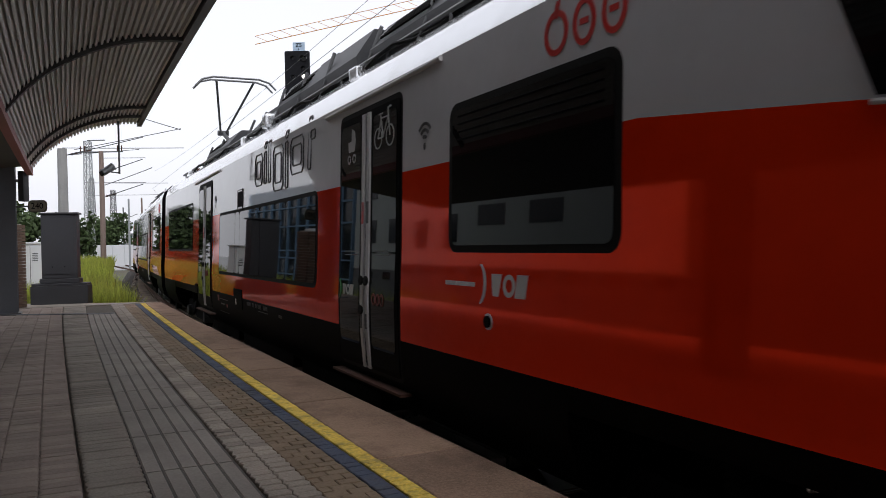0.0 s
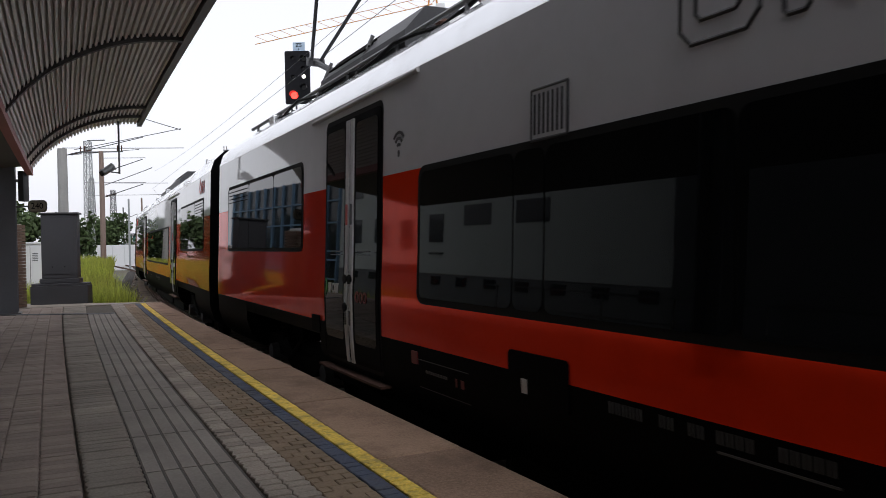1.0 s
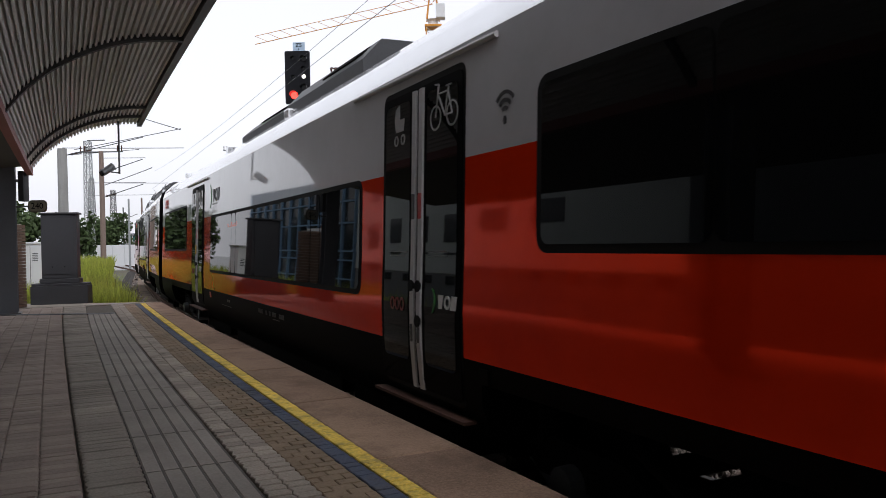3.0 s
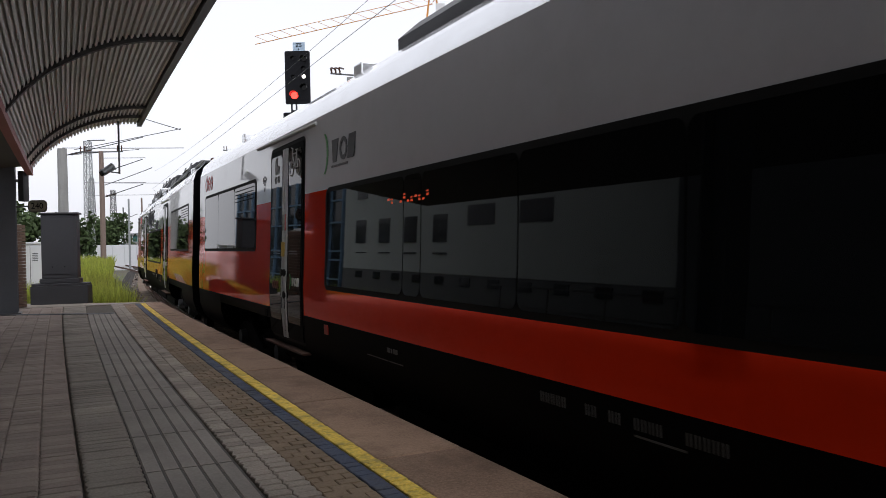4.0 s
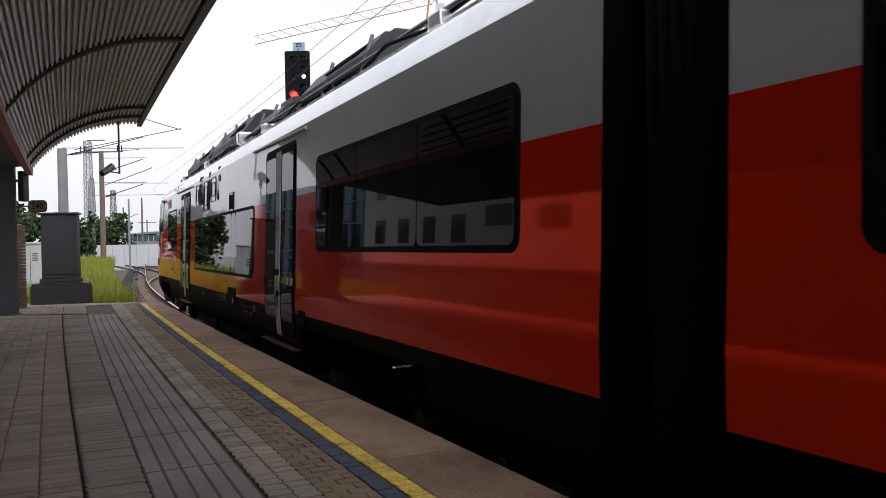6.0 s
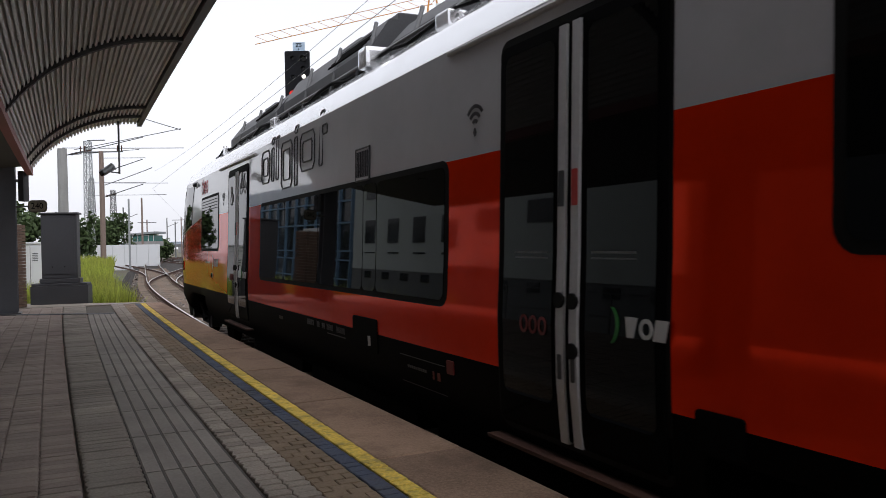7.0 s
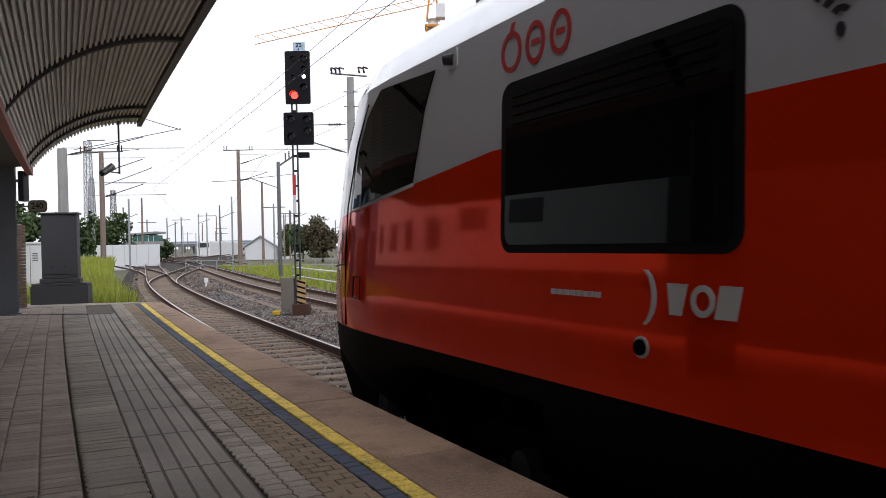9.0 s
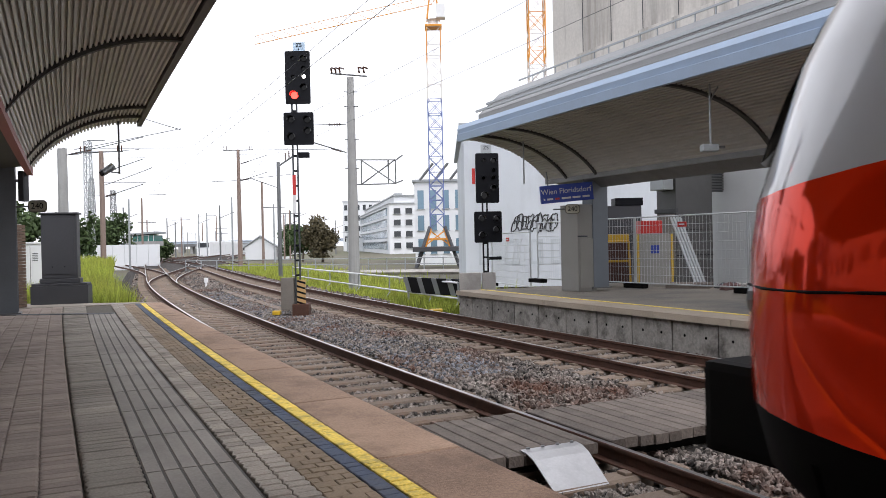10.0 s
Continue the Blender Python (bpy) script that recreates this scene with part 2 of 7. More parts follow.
def tube(bm, a, b, r, r2=None, n=8):
    a, b = Vector(a), Vector(b)
    r2 = r if r2 is None else r2
    d = b - a
    q = d.to_track_quat('Z', 'Y').to_matrix()
    rings = []
    for c, rad in ((a, r), (b, r2)):
        rings.append([bm.verts.new(c + q @ Vector((rad * math.cos(2 * math.pi * i / n), rad * math.sin(2 * math.pi * i / n), 0))) for i in range(n)])
    for i in range(n):
        bm.faces.new((rings[0][i], rings[0][(i + 1) % n], rings[1][(i + 1) % n], rings[1][i]))
    bm.faces.new(rings[0][::-1])
    bm.faces.new(rings[1])


def tubes(pts, r, n=8):
    """One bent bar through all the points."""
    bm = bmesh.new()
    pts = [Vector(p) for p in pts]
    loop = len(pts) > 3 and (pts[0] - pts[-1]).length < 1e-6
    if loop:
        pts = pts[:-1]
    k = len(pts)
    rings = []
    q = None
    for i, p in enumerate(pts):
        before = pts[i - 1] if (i or loop) else p
        after = pts[(i + 1) % k] if (i < k - 1 or loop) else p
        d0 = (p - before).normalized() if before is not p else None
        d1 = (after - p).normalized() if after is not p else None
        d = ((d0 or d1) + (d1 or d0))
        d = d.normalized() if d.length > 1e-6 else (d1 or d0)
        if q is None:
            q = d.to_track_quat('Z', 'Y')
        else:
            q = (q @ Vector((0, 0, 1))).rotation_difference(d) @ q
        rings.append([bm.verts.new(p + q @ Vector((r * math.cos(2 * math.pi * t / n), r * math.sin(2 * math.pi * t / n), 0))) for t in range(n)])
    for s in range(k if loop else k - 1):
        a, b = rings[s], rings[(s + 1) % k]
        for t in range(n):
            bm.faces.new((a[t], a[(t + 1) % n], b[(t + 1) % n], b[t]))
    if not loop:
        bm.faces.new(rings[0][::-1])
        bm.faces.new(rings[-1])
    return bm


def lathe(a, b, radii, n=10):
    """A turned piece from a to b with a list of radii, as ribbed insulators and springs are."""
    bm = bmesh.new()
    a, b = Vector(a), Vector(b)
    q = (b - a).to_track_quat('Z', 'Y')
    rings = []
    for i, r in enumerate(radii):
        p = a + (b - a) * (i / (len(radii) - 1))
        rings.append([bm.verts.new(p + q @ Vector((r * math.cos(2 * math.pi * t / n), r * math.sin(2 * math.pi * t / n), 0))) for t in range(n)])
    for x, y in zip(rings, rings[1:]):
        for t in range(n):
            bm.faces.new((x[t], x[(t + 1) % n], y[(t + 1) % n], y[t]))
    bm.faces.new(rings[0][::-1])
    bm.faces.new(rings[-1])
    return bm


def prism(bm, outline, y0, y1, axis='y'):
    """A flat outline of (x, z) pushed from y0 to y1."""
    def at(p, y):
        return (p[0], y, p[1]) if axis == 'y' else (y, p[0], p[1]) if axis == 'x' else (p[0], p[1], y)
    a = [bm.verts.new(at(p, y0)) for p in outline]
    b = [bm.verts.new(at(p, y1)) for p in outline]
    n = len(outline)
    for i in range(n):
        bm.faces.new((a[i], a[(i + 1) % n], b[(i + 1) % n], b[i]))
    bm.faces.new(a[::-1])
    bm.faces.new(b)


def rounded(u0, u1, z0, z1, r, n=5):
    pts = []
    for cx, cz, a0 in ((u1 - r, z1 - r, 0), (u0 + r, z1 - r, 90), (u0 + r, z0 + r, 180), (u1 - r, z0 + r, 270)):
        for i in range(n + 1):
            a = radians(a0 + 90 * i / n)
            pts.append((cx + r * math.cos(a), cz + r * math.sin(a)))
    return pts


# ---- the line of the tracks ----
def heading(s):
    if s < 55:
        return 0.46045 - 0.000956 * s - 0.00001518 * s * s
    h = 0.46045 - 0.000956 * 55 - 0.00001518 * 55 * 55
    if s < 95:
        return h
    return max(h - 0.0022 * (s - 95), 0.17)


STEP = 0.25
LINE = {}
_x, _y = 4.3798, 0.0
for _i in range(0, 1400):
    LINE[_i] = (_x, _y)
    _h = heading(_i * STEP)
    _x, _y = _x - math.sin(_h) * STEP, _y + math.cos(_h) * STEP
_x, _y = 4.3798, 0.0
for _i in range(0, -400, -1):
    LINE[_i] = (_x, _y)
    _h = heading(_i * STEP)
    _x, _y = _x + math.sin(_h) * STEP, _y - math.cos(_h) * STEP


def on_line(s, off=0.0, z=0.0):
    """The point at s metres along the near track, off metres to its right."""
    i = math.floor(s / STEP)
    f = s / STEP - i
    a, b = LINE[i], LINE[i + 1]
    h = heading(s)
    return Vector((a[0] + (b[0] - a[0]) * f + off * math.cos(h), a[1] + (b[1] - a[1]) * f + off * math.sin(h), z))


def ribbon(bm, profile, s0, s1, step, close=True, m=0):
    """Sweeps a profile of (off, z) along the line."""
    n = max(1, round((s1 - s0) / step))
    rows = []
    for i in range(n + 1):
        s = s0 + (s1 - s0) * i / n
        rows.append([bm.verts.new(on_line(s, o(s) if callable(o) else o, z)) for o, z in profile])
    k = len(profile)
    for a, b in zip(rows, rows[1:]):
        for j in range(k if close else k - 1):
            f = bm.faces.new((a[j], a[(j + 1) % k], b[(j + 1) % k], b[j]))
            f.material_index = m
    if close:
        bm.faces.new(rows[0][::-1])
        bm.faces.new(rows[-1])


PZ = 0.581          # platform surface


def edge_off(s):
    return -(1.44 + 0.0125 * max(min(s, 24), 2))

# ---- ground, track beds and rails ----
bm = bmesh.new()
for v in ((-900, -300), (900, -300), (900, 1500), (-900, 1500)):
    bm.verts.new((v[0], v[1], -0.75))
bm.faces.new(bm.verts)
tagged(bm_ob("ground", bm, GROUND), "flat rail yard ground with patches of weeds", "ground", kind="structure")

# Bed sheet whose dark colour carries the shade below the loose stones.
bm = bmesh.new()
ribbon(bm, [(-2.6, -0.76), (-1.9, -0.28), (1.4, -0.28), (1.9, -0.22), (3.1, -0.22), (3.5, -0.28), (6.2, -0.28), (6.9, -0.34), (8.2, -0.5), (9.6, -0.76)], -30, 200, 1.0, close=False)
tagged(bm_ob("gap_shaded_ballast_bed", bm, BALLAST), "ballast bed under the tracks, coloured near black for shade between stones", "ballast", kind="structure")

RAIL = [(-0.07, -0.172), (0.07, -0.172), (0.07, -0.155), (0.012, -0.14), (0.012, -0.045), (0.036, -0.035), (0.036, -0.006), (0.028, 0.0),
        (-0.028, 0.0), (-0.036, -0.006), (-0.036, -0.035), (-0.012, -0.045), (-0.012, -0.14), (-0.07, -0.155)]


def rail(parent, offset, s0, s1, curve=None):
    bm = bmesh.new()
    n = round((s1 - s0) / 1.0)
    rows = []
    for i in range(n + 1):
        s = s0 + (s1 - s0) * i / n
        o = offset + (curve(s) if curve else 0)
        rows.append([bm.verts.new(on_line(s, o + a, z)) for a, z in RAIL])
    k = len(RAIL)
    for a, b in zip(rows, rows[1:]):
        for j in range(k):
            f = bm.faces.new((a[j], a[(j + 1) % k], b[(j + 1) % k], b[j]))
            f.material_index = 1 if j == 7 else 0
    part("rail", bm, [RUST, RAILTOP], parent)


def sleeper_mesh():
    bm = bmesh.new()
    prism(bm, [(-0.13, -0.40), (0.13, -0.40), (0.13, -0.20), (0.10, -0.174), (-0.10, -0.174), (-0.13, -0.20)], -1.28, 1.28, 'y')
    for o in (-0.7535, 0.7535):
        for d in (-0.13, 0.13):
            box(bm, -0.06, 0.06, o + d - 0.04, o + d + 0.04, -0.19, -0.145, 0.01)
    me = bpy.data.meshes.new("sleeper")
    bmesh.ops.recalc_face_normals(bm, faces=bm.faces)
    bm.to_mesh(me)
    bm.free()
    me.materials.append(SLEEPER)
    return me


SLEEPER_MESH = sleeper_mesh()


def railway(name, off, s0, s1, sleepers, label, curve=None):
    tr = empty(name)
    tagged(tr, label, "railway track", kind="structure")
    for d in (-0.7535, 0.7535):
        rail(tr, off + d, s0, s1, curve)
    a, b, gap = sleepers
    for i in range(int((b - a) / gap)):
        s = a + i * gap
        o = new("sleeper", SLEEPER_MESH)
        o.parent = tr
        h = heading(s) + random.uniform(-0.012, 0.012)
        q = on_line(s, off + (curve(s) if curve else 0), random.uniform(-0.012, 0.0))
        o.matrix_local = Matrix.Translation(q) @ Matrix.Rotation(h + math.pi / 2, 4, 'Z')
    return tr


railway("railway_track", 0.0, -25, 330, (1.0, 90.0, 0.6), "polished railway track on concrete sleepers beside the platform")
railway("railway_track", 4.75, -25, 330, (1.0, 90.0, 0.6), "rusty railway track on concrete sleepers in grey ballast")


def cross(a, b, d):
    def f(s):
        t = min(max((s - a) / (b - a), 0), 1)
        return d * (t * t * (3 - 2 * t))
    return f


railway("railway_track", 0.0, 46, 101, (200, 201, 1), "crossover track that links the two lines", cross(46, 100, 4.75))
railway("railway_track", 4.75, 97, 152, (200, 201, 1), "crossover track that links the two lines", cross(98, 150, -4.75))
railway("railway_track", 0.0, 58, 170, (200, 201, 1), "siding that branches off the near line", cross(60, 140, -6.0))
railway("railway_track", 9.5, 95, 330, (200, 201, 1), "distant parallel yard track")


# loose ballast stones, thicker near the platform
def stones(count, s0, s1, o0, o1, size, seed, m=STONE):
    rng = np.random.default_rng(seed)
    t = (1 + 5 ** 0.5) / 2
    base = np.array([(-1, t, 0), (1, t, 0), (-1, -t, 0), (1, -t, 0), (0, -1, t), (0, 1, t), (0, -1, -t), (0, 1, -t), (t, 0, -1), (t, 0, 1), (-t, 0, -1), (-t, 0, 1)], float) / 1.9
    tri = np.array([(0, 11, 5), (0, 5, 1), (0, 1, 7), (0, 7, 10), (0, 10, 11), (1, 5, 9), (5, 11, 4), (11, 10, 2), (10, 7, 6), (7, 1, 8),
                    (3, 9, 4), (3, 4, 2), (3, 2, 6), (3, 6, 8), (3, 8, 9), (4, 9, 5), (2, 4, 11), (6, 2, 10), (8, 6, 7), (9, 8, 1)])
    pts = []
    while len(pts) < count:
        s = s0 + (s1 - s0) * rng.random() ** 1.35
        o = rng.uniform(o0, o1)
        near = min(abs(o - r) for r in (-0.7535, 0.7535, 4.0, 5.5))
        if near < 0.09:
            continue
        if 7.9 < s < 9.7 and -1.5 < o < 4.2 and not (near > 9):
            z = -0.30
        else:
            z = -0.255
        inside = abs(o) < 1.25 or abs(o - 4.75) < 1.25
        z += 0.012 * inside * (z > -0.28)
        phase = ((s - 1.0) / 0.6) % 1.0
        if inside and (phase < 0.20 or phase > 0.80):
            continue
        if 1.4 < o < 3.4:
            z += 0.045
        p = on_line(s, o)
        pts.append((p.x, p.y, z + rng.uniform(-0.02, 0.03)))
    pts = np.array(pts)
    n = len(pts)
    jig = base[None] * rng.uniform(0.45, 1.35, (n, 12, 1))
    jig *= rng.uniform(0.6, 1.2, (n, 1, 3)) * (size * rng.uniform(0.6, 1.3, (n, 1, 1)))
    ang = rng.uniform(0, 6.28, n)
    c, s_ = np.cos(ang)[:, None], np.sin(ang)[:, None]
    x = jig[:, :, 0] * c - jig[:, :, 1] * s_
    y = jig[:, :, 0] * s_ + jig[:, :, 1] * c
    v = np.stack([x, y, jig[:, :, 2]], 2) + pts[:, None, :]
    f = (tri[None] + (np.arange(n) * 12)[:, None, None]).reshape(-1, 3)
    me = bpy.data.meshes.new("ballast_stones")
    me.vertices.add(n * 12)
    me.vertices.foreach_set("co", v.reshape(-1))
    me.loops.add(len(f) * 3)
    me.loops.foreach_set("vertex_index", f.reshape(-1))
    me.polygons.add(len(f))
    me.polygons.foreach_set("loop_start", np.arange(len(f)) * 3)
    me.update(calc_edges=True)
    me.shade_flat()
    me.materials.append(m)
    tagged(new("ballast_stones", me), "loose crushed grey and rust brown ballast stones between the rails", "ballast", kind="stuff")


stones(56000, 3.0, 34.0, -1.6, 6.6, 0.035, 5)
stones(9000, 4.0, 30.0, -1.25, 1.25, 0.034, 7)
stones(6000, 5.0, 26.0, 1.2, 3.6, 0.030, 8)
stones(5200, 13.0, 40.0, 1.25, 2.9, 0.036, 11, mat("blue_grey_stone", (0.13, 0.135, 0.15), 0.9, vary=0.9, size=1.5, fine=30, bump=0.4, bump_size=60, island=1.0))
stones(9000, 30.0, 75.0, -1.6, 7.0, 0.055, 6)

# ---- the platform ----
bm = bmesh.new()
ribbon(bm, [(edge_off, -0.5), (lambda s: edge_off(s) - 0.02, PZ - 0.12), (lambda s: edge_off(s) - 0.02, PZ - 0.035), (-9.5, PZ - 0.035), (-9.5, -0.6)], -12, 23.0, 0.8)
tagged(bm_ob("platform_body", bm, JOINT), "concrete body of the station platform with sandy joints", "platform", kind="structure")
floor = empty("platform")
tagged(floor, "station platform paved with worn grey and brown pavers", "platform", kind="structure")


def slab(s0, s1, o0, o1, z0, z1, m, name, bev=0.008):
    bm = bmesh.new()
    def oo(o, s):
        return o(s) if callable(o) else o
    def ring(d, z):
        return [bm.verts.new(on_line(s, oo(o, s) + e, z)) for s, o, e in ((s0 + d, o0, d), (s0 + d, o1, -d), (s1 - d, o1, -d), (s1 - d, o0, d))]
    a, b, c = ring(0, z0), ring(0, z1 - bev), ring(bev, z1)
    for p, q in ((a, b), (b, c)):
        for i in range(4):
            bm.faces.new((p[i], p[(i + 1) % 4], q[(i + 1) % 4], q[i]))
    bm.faces.new(c)
    return part(name, bm, m, floor)


s = -9.4
for i in range(16):
    slab(s + 0.006, s + 1.99, lambda q: -2.12, edge_off, PZ - 0.16, PZ + random.uniform(-0.003, 0.003), EDGE, "edge_slab", 0.012)
    s += 2.0
slab(s + 0.006, 23.0, lambda q: -2.12, edge_off, PZ - 0.16, PZ, EDGE, "edge_slab", 0.012)

# ribbed guidance slabs on a darker base that shows between the ribs
for i in range(29):
    s = -9.0 + i
    bm = bmesh.new()
    ribbon(bm, [(-3.465, PZ - 0.05), (-3.465, PZ - 0.006), (-2.925, PZ - 0.006), (-2.925, PZ - 0.05)], s + 0.004, s + 0.996, 0.5)
    part("guidance_base", bm, GROOVE, floor)
    bm = bmesh.new()
    for k in range(5):
        o = -3.46 + k * 0.1065
        ribbon(bm, [(o, PZ - 0.006), (o + 0.006, PZ + 0.002), (o + 0.089, PZ + 0.002), (o + 0.095, PZ - 0.006)], s + 0.008, s + 0.992, 0.5)
    part("guidance_slab", bm, TACTILE, floor)


def pavers(o0, o1, length, width, m, s0, s1, name, label, near=None, zz=0.0, zig=0.0, drift=0.0, spread=0.0):
    """Rows of pavers; the nearest are parts of their own, the rest one joined mesh. zig: depth of the interlocking teeth on the long joints."""
    verts, faces = [], []
    along, side = width, length
    rows = int((s1 - s0) / along)
    cols = max(1, round((o1 - o0) / side))
    side = (o1 - o0) / cols
    singles = 0
    for i in range(rows):
        shift = 0.5 if i % 2 and cols > 1 and not zig else 0.0
        for j in range(cols + (1 if shift else 0)):
            a = s0 + i * along
            p, q = o0 + (j - shift) * side, o0 + (j + 1 - shift) * side
            p, q = max(p, o0), min(q, o1)
            if q - p < 0.02:
                continue
            g, bev = (0.003, 0.005) if not zig else (0.0035, 0.006)
            z = PZ + zz + random.uniform(-0.0025, 0.0025)
            tilt = random.uniform(-0.002, 0.002)
            p, q = p - drift * a + random.uniform(-0.001, 0.001), q - drift * a + random.uniform(-0.001, 0.001)
            p -= spread * a if j == 0 else 0.0
            c, d = a + g, a + along - g
            if zig:
                w = (c + d) / 2
                ring = [on_line(c, p + g), on_line(c, q - g), on_line(w, q - g + zig), on_line(d, q - g), on_line(d, p + g), on_line(w, p + g + zig)]
            else:
                ring = [on_line(c, p + g), on_line(c, q - g), on_line(d, q - g), on_line(d, p + g)]
            n = len(ring)
            cen = sum(ring, Vector()) / n
            low = [Vector((v.x, v.y, PZ - 0.04)) for v in ring]
            mid = [Vector((v.x, v.y, z - bev)) for v in ring]
            top = [Vector((v.x + (cen.x - v.x) * bev / 0.06, v.y + (cen.y - v.y) * bev / 0.06, z + (tilt if k < n // 2 else -tilt))) for k, v in enumerate(ring)]
            vs = low + mid + top
            fs = [(k + h * n, (k + 1) % n + h * n, (k + 1) % n + (h + 1) * n, k + (h + 1) * n) for h in (0, 1) for k in range(n)] + [tuple(range(2 * n, 3 * n))]
            if near and near[0] < a < near[1] and singles < 150:
                raw_ob(name, vs, fs, m, floor)
                singles += 1
            else:
                k0 = len(verts)
                verts += vs
                faces += [tuple(k + k0 for k in f) for f in fs]
    ob = raw_ob(name + "_field", verts, faces, m, floor)
    tagged(ob, label, kind="stuff")


pavers(-2.243, -2.125, 0.118, 0.10, PAVER_YELLOW, -9.0, 22.9, "yellow_tile", "worn yellow safety line tiles", (3.2, 12), 0.004)
pavers(-2.362, -2.247, 0.115, 0.10, PAVER_BLUE, -9.0, 22.9, "blue_grey_paver", "blue grey line pavers", (3.2, 8))
pavers(-2.64, -2.365, 0.137, 0.10, PAVER_BROWN, -9.0, 22.9, "brown_paver", "brown pavers", (3.5, 7))
pavers(-2.918, -2.643, 0.137, 0.11, PAVER, -9.0, 22.9, "grey_paver", "grey brown pavers", (3.5, 7), zig=0.014)
pavers(-3.728, -3.478, 0.25, 0.11, PAVER, -9.0, 22.9, "grey_paver", "interlocking grey pavers", (3.5, 9), zig=0.016, spread=0.0101)
pavers(-9.1, -3.745, 0.225, 0.11, PAVER_RED, -9.0, 22.9, "platform_paver", "worn interlocking brownish grey pavers", (4.5, 6), zig=0.010, drift=0.0101)
bm = bmesh.new()
vs = [on_line(23.0, -1.80), on_line(24.9, -4.9), on_line(27.8, -9.5), on_line(23.0, -9.5)]
lo = [bm.verts.new((v.x, v.y, -0.7)) for v in vs]
hi = [bm.verts.new((v.x, v.y, PZ - 0.003)) for v in vs]
for k in range(4):
    bm.faces.new((lo[k], lo[(k + 1) % 4], hi[(k + 1) % 4], hi[k]))
bm.faces.new(hi)
part("end_slab", bm, PAVER, floor, "grey paving at the skewed platform end")
bm = bmesh.new()
prism(bm, [(-9.9, 16.75), (-6.95, 16.62), (-6.95, 16.82), (-9.9, 17.0)], PZ - 0.02, PZ + 0.009, 'z')
part("drain_cover", bm, CABINET_DARK, floor, "dark drain cover across the platform")


# ---- canopy over the platform: corrugated arched soffit on ribs ----
def canopy(name, sign, lip, s0, s1, depth, ribs, fascia, beam, label):
    """sign: -1 reaches to the left of its lip, +1 to the right. lip: offset of the outer edge."""
    c = empty(name)
    tagged(c, label, "canopy", kind="structure")
    zt, drop, thick = 4.77, 1.10, 0.10
    def arc(t):
        a = t * radians(62)
        return (depth * math.sin(a) / math.sin(radians(62)), zt - drop * (1 - math.cos(a)) / (1 - math.cos(radians(62))))
    n = 340
    bm = bmesh.new()
    prof = []
    for i in range(n + 1):
        t = i / n
        o, z = arc(t)
        ph = (t * (34 if sign < 0 else 27)) % 1.0
        w = min(max(abs(ph - 0.5) * 7 - (1.6 if sign < 0 else 2.0), 0), 1)
        prof.append((lip + sign * o, z + (0.05 if sign < 0 else 0.11) * w))
    top = [(lip + sign * arc(i / 20)[0], arc(i / 20)[1] + thick + 0.05) for i in range(20, -1, -1)]
    ribbon(bm, prof + top, s0, s1, 2.0)
    part("corrugated_sheet", bm, SOFFIT if sign < 0 else SOFFIT_GREY, c)
    for r in ribs:
        bm = bmesh.new()
        for i in range(24):
            o0, z0 = arc(i / 24)
            o1, z1 = arc((i + 1) / 24)
            vs = []
            for ss in (r - 0.05, r + 0.05):
                for o, z in ((o0, z0), (o1, z1)):
                    for dz in (-0.05, 0.05):
                        vs.append(bm.verts.new(on_line(ss, lip + sign * o, z + dz)))
            for f in ((0, 2, 6, 4), (1, 3, 7, 5), (0, 2, 3, 1), (4, 6, 7, 5)):
                bm.faces.new([vs[k] for k in f])
        part("rib", bm, RIB, c)
    bm = bmesh.new()
    h = 0.40 if fascia is FASCIA_BLUE else 0.16
    ribbon(bm, [(lip, zt - 0.05), (lip - sign * 0.10, zt - 0.05), (lip - sign * 0.13, zt + h * 0.35), (lip - sign * 0.08, zt + h * 0.4), (lip - sign * 0.11, zt + h * 0.7), (lip - sign * 0.06, zt + h), (lip, zt + h)], s0 - 0.02, s1 + 0.02, 2.0)
    part("fascia", bm, fascia, c)
    o, z = arc(1)
    bm = bmesh.new()
    ribbon(bm, [(lip + sign * (o - 0.02), z - 0.10), (lip + sign * (o + 0.10), z - 0.10), (lip + sign * (o + 0.10), z + 0.40), (lip + sign * (o - 0.02), z + 0.16)], s0 - 0.03, s1 + 0.03, 2.0)
    part("inner_beam", bm, beam, c)
    bm = bmesh.new()
    e = 3.4 if sign < 0 else 0.7
    ribbon(bm, [(lip + sign * (o + 0.10), z + 0.10), (lip + sign * (o + e), z - 0.30), (lip + sign * (o + e), z + 0.0), (lip + sign * (o + 0.10), z + 0.36)], s0, s1, 2.0)
    part("back_roof", bm, RIB if sign < 0 else GUTTER, c)
    return c


canopy("platform_canopy", -1, -2.33, -14, 21.2, 2.15, (-3.0, 3.0, 8.0, 13.1, 18.7, 19.9), FASCIA_GREY, FASCIA_RED, "arched platform canopy with corrugated grey soffit and faded red beam")
canopy("platform_canopy", 1, 6.15, -14, 21.7, 2.75, (-3, 3.0, 8.5, 13.3, 19.2, 20.6), FASCIA_BLUE, GUTTER, "arched canopy with blue grey metal fascia over the opposite platform")


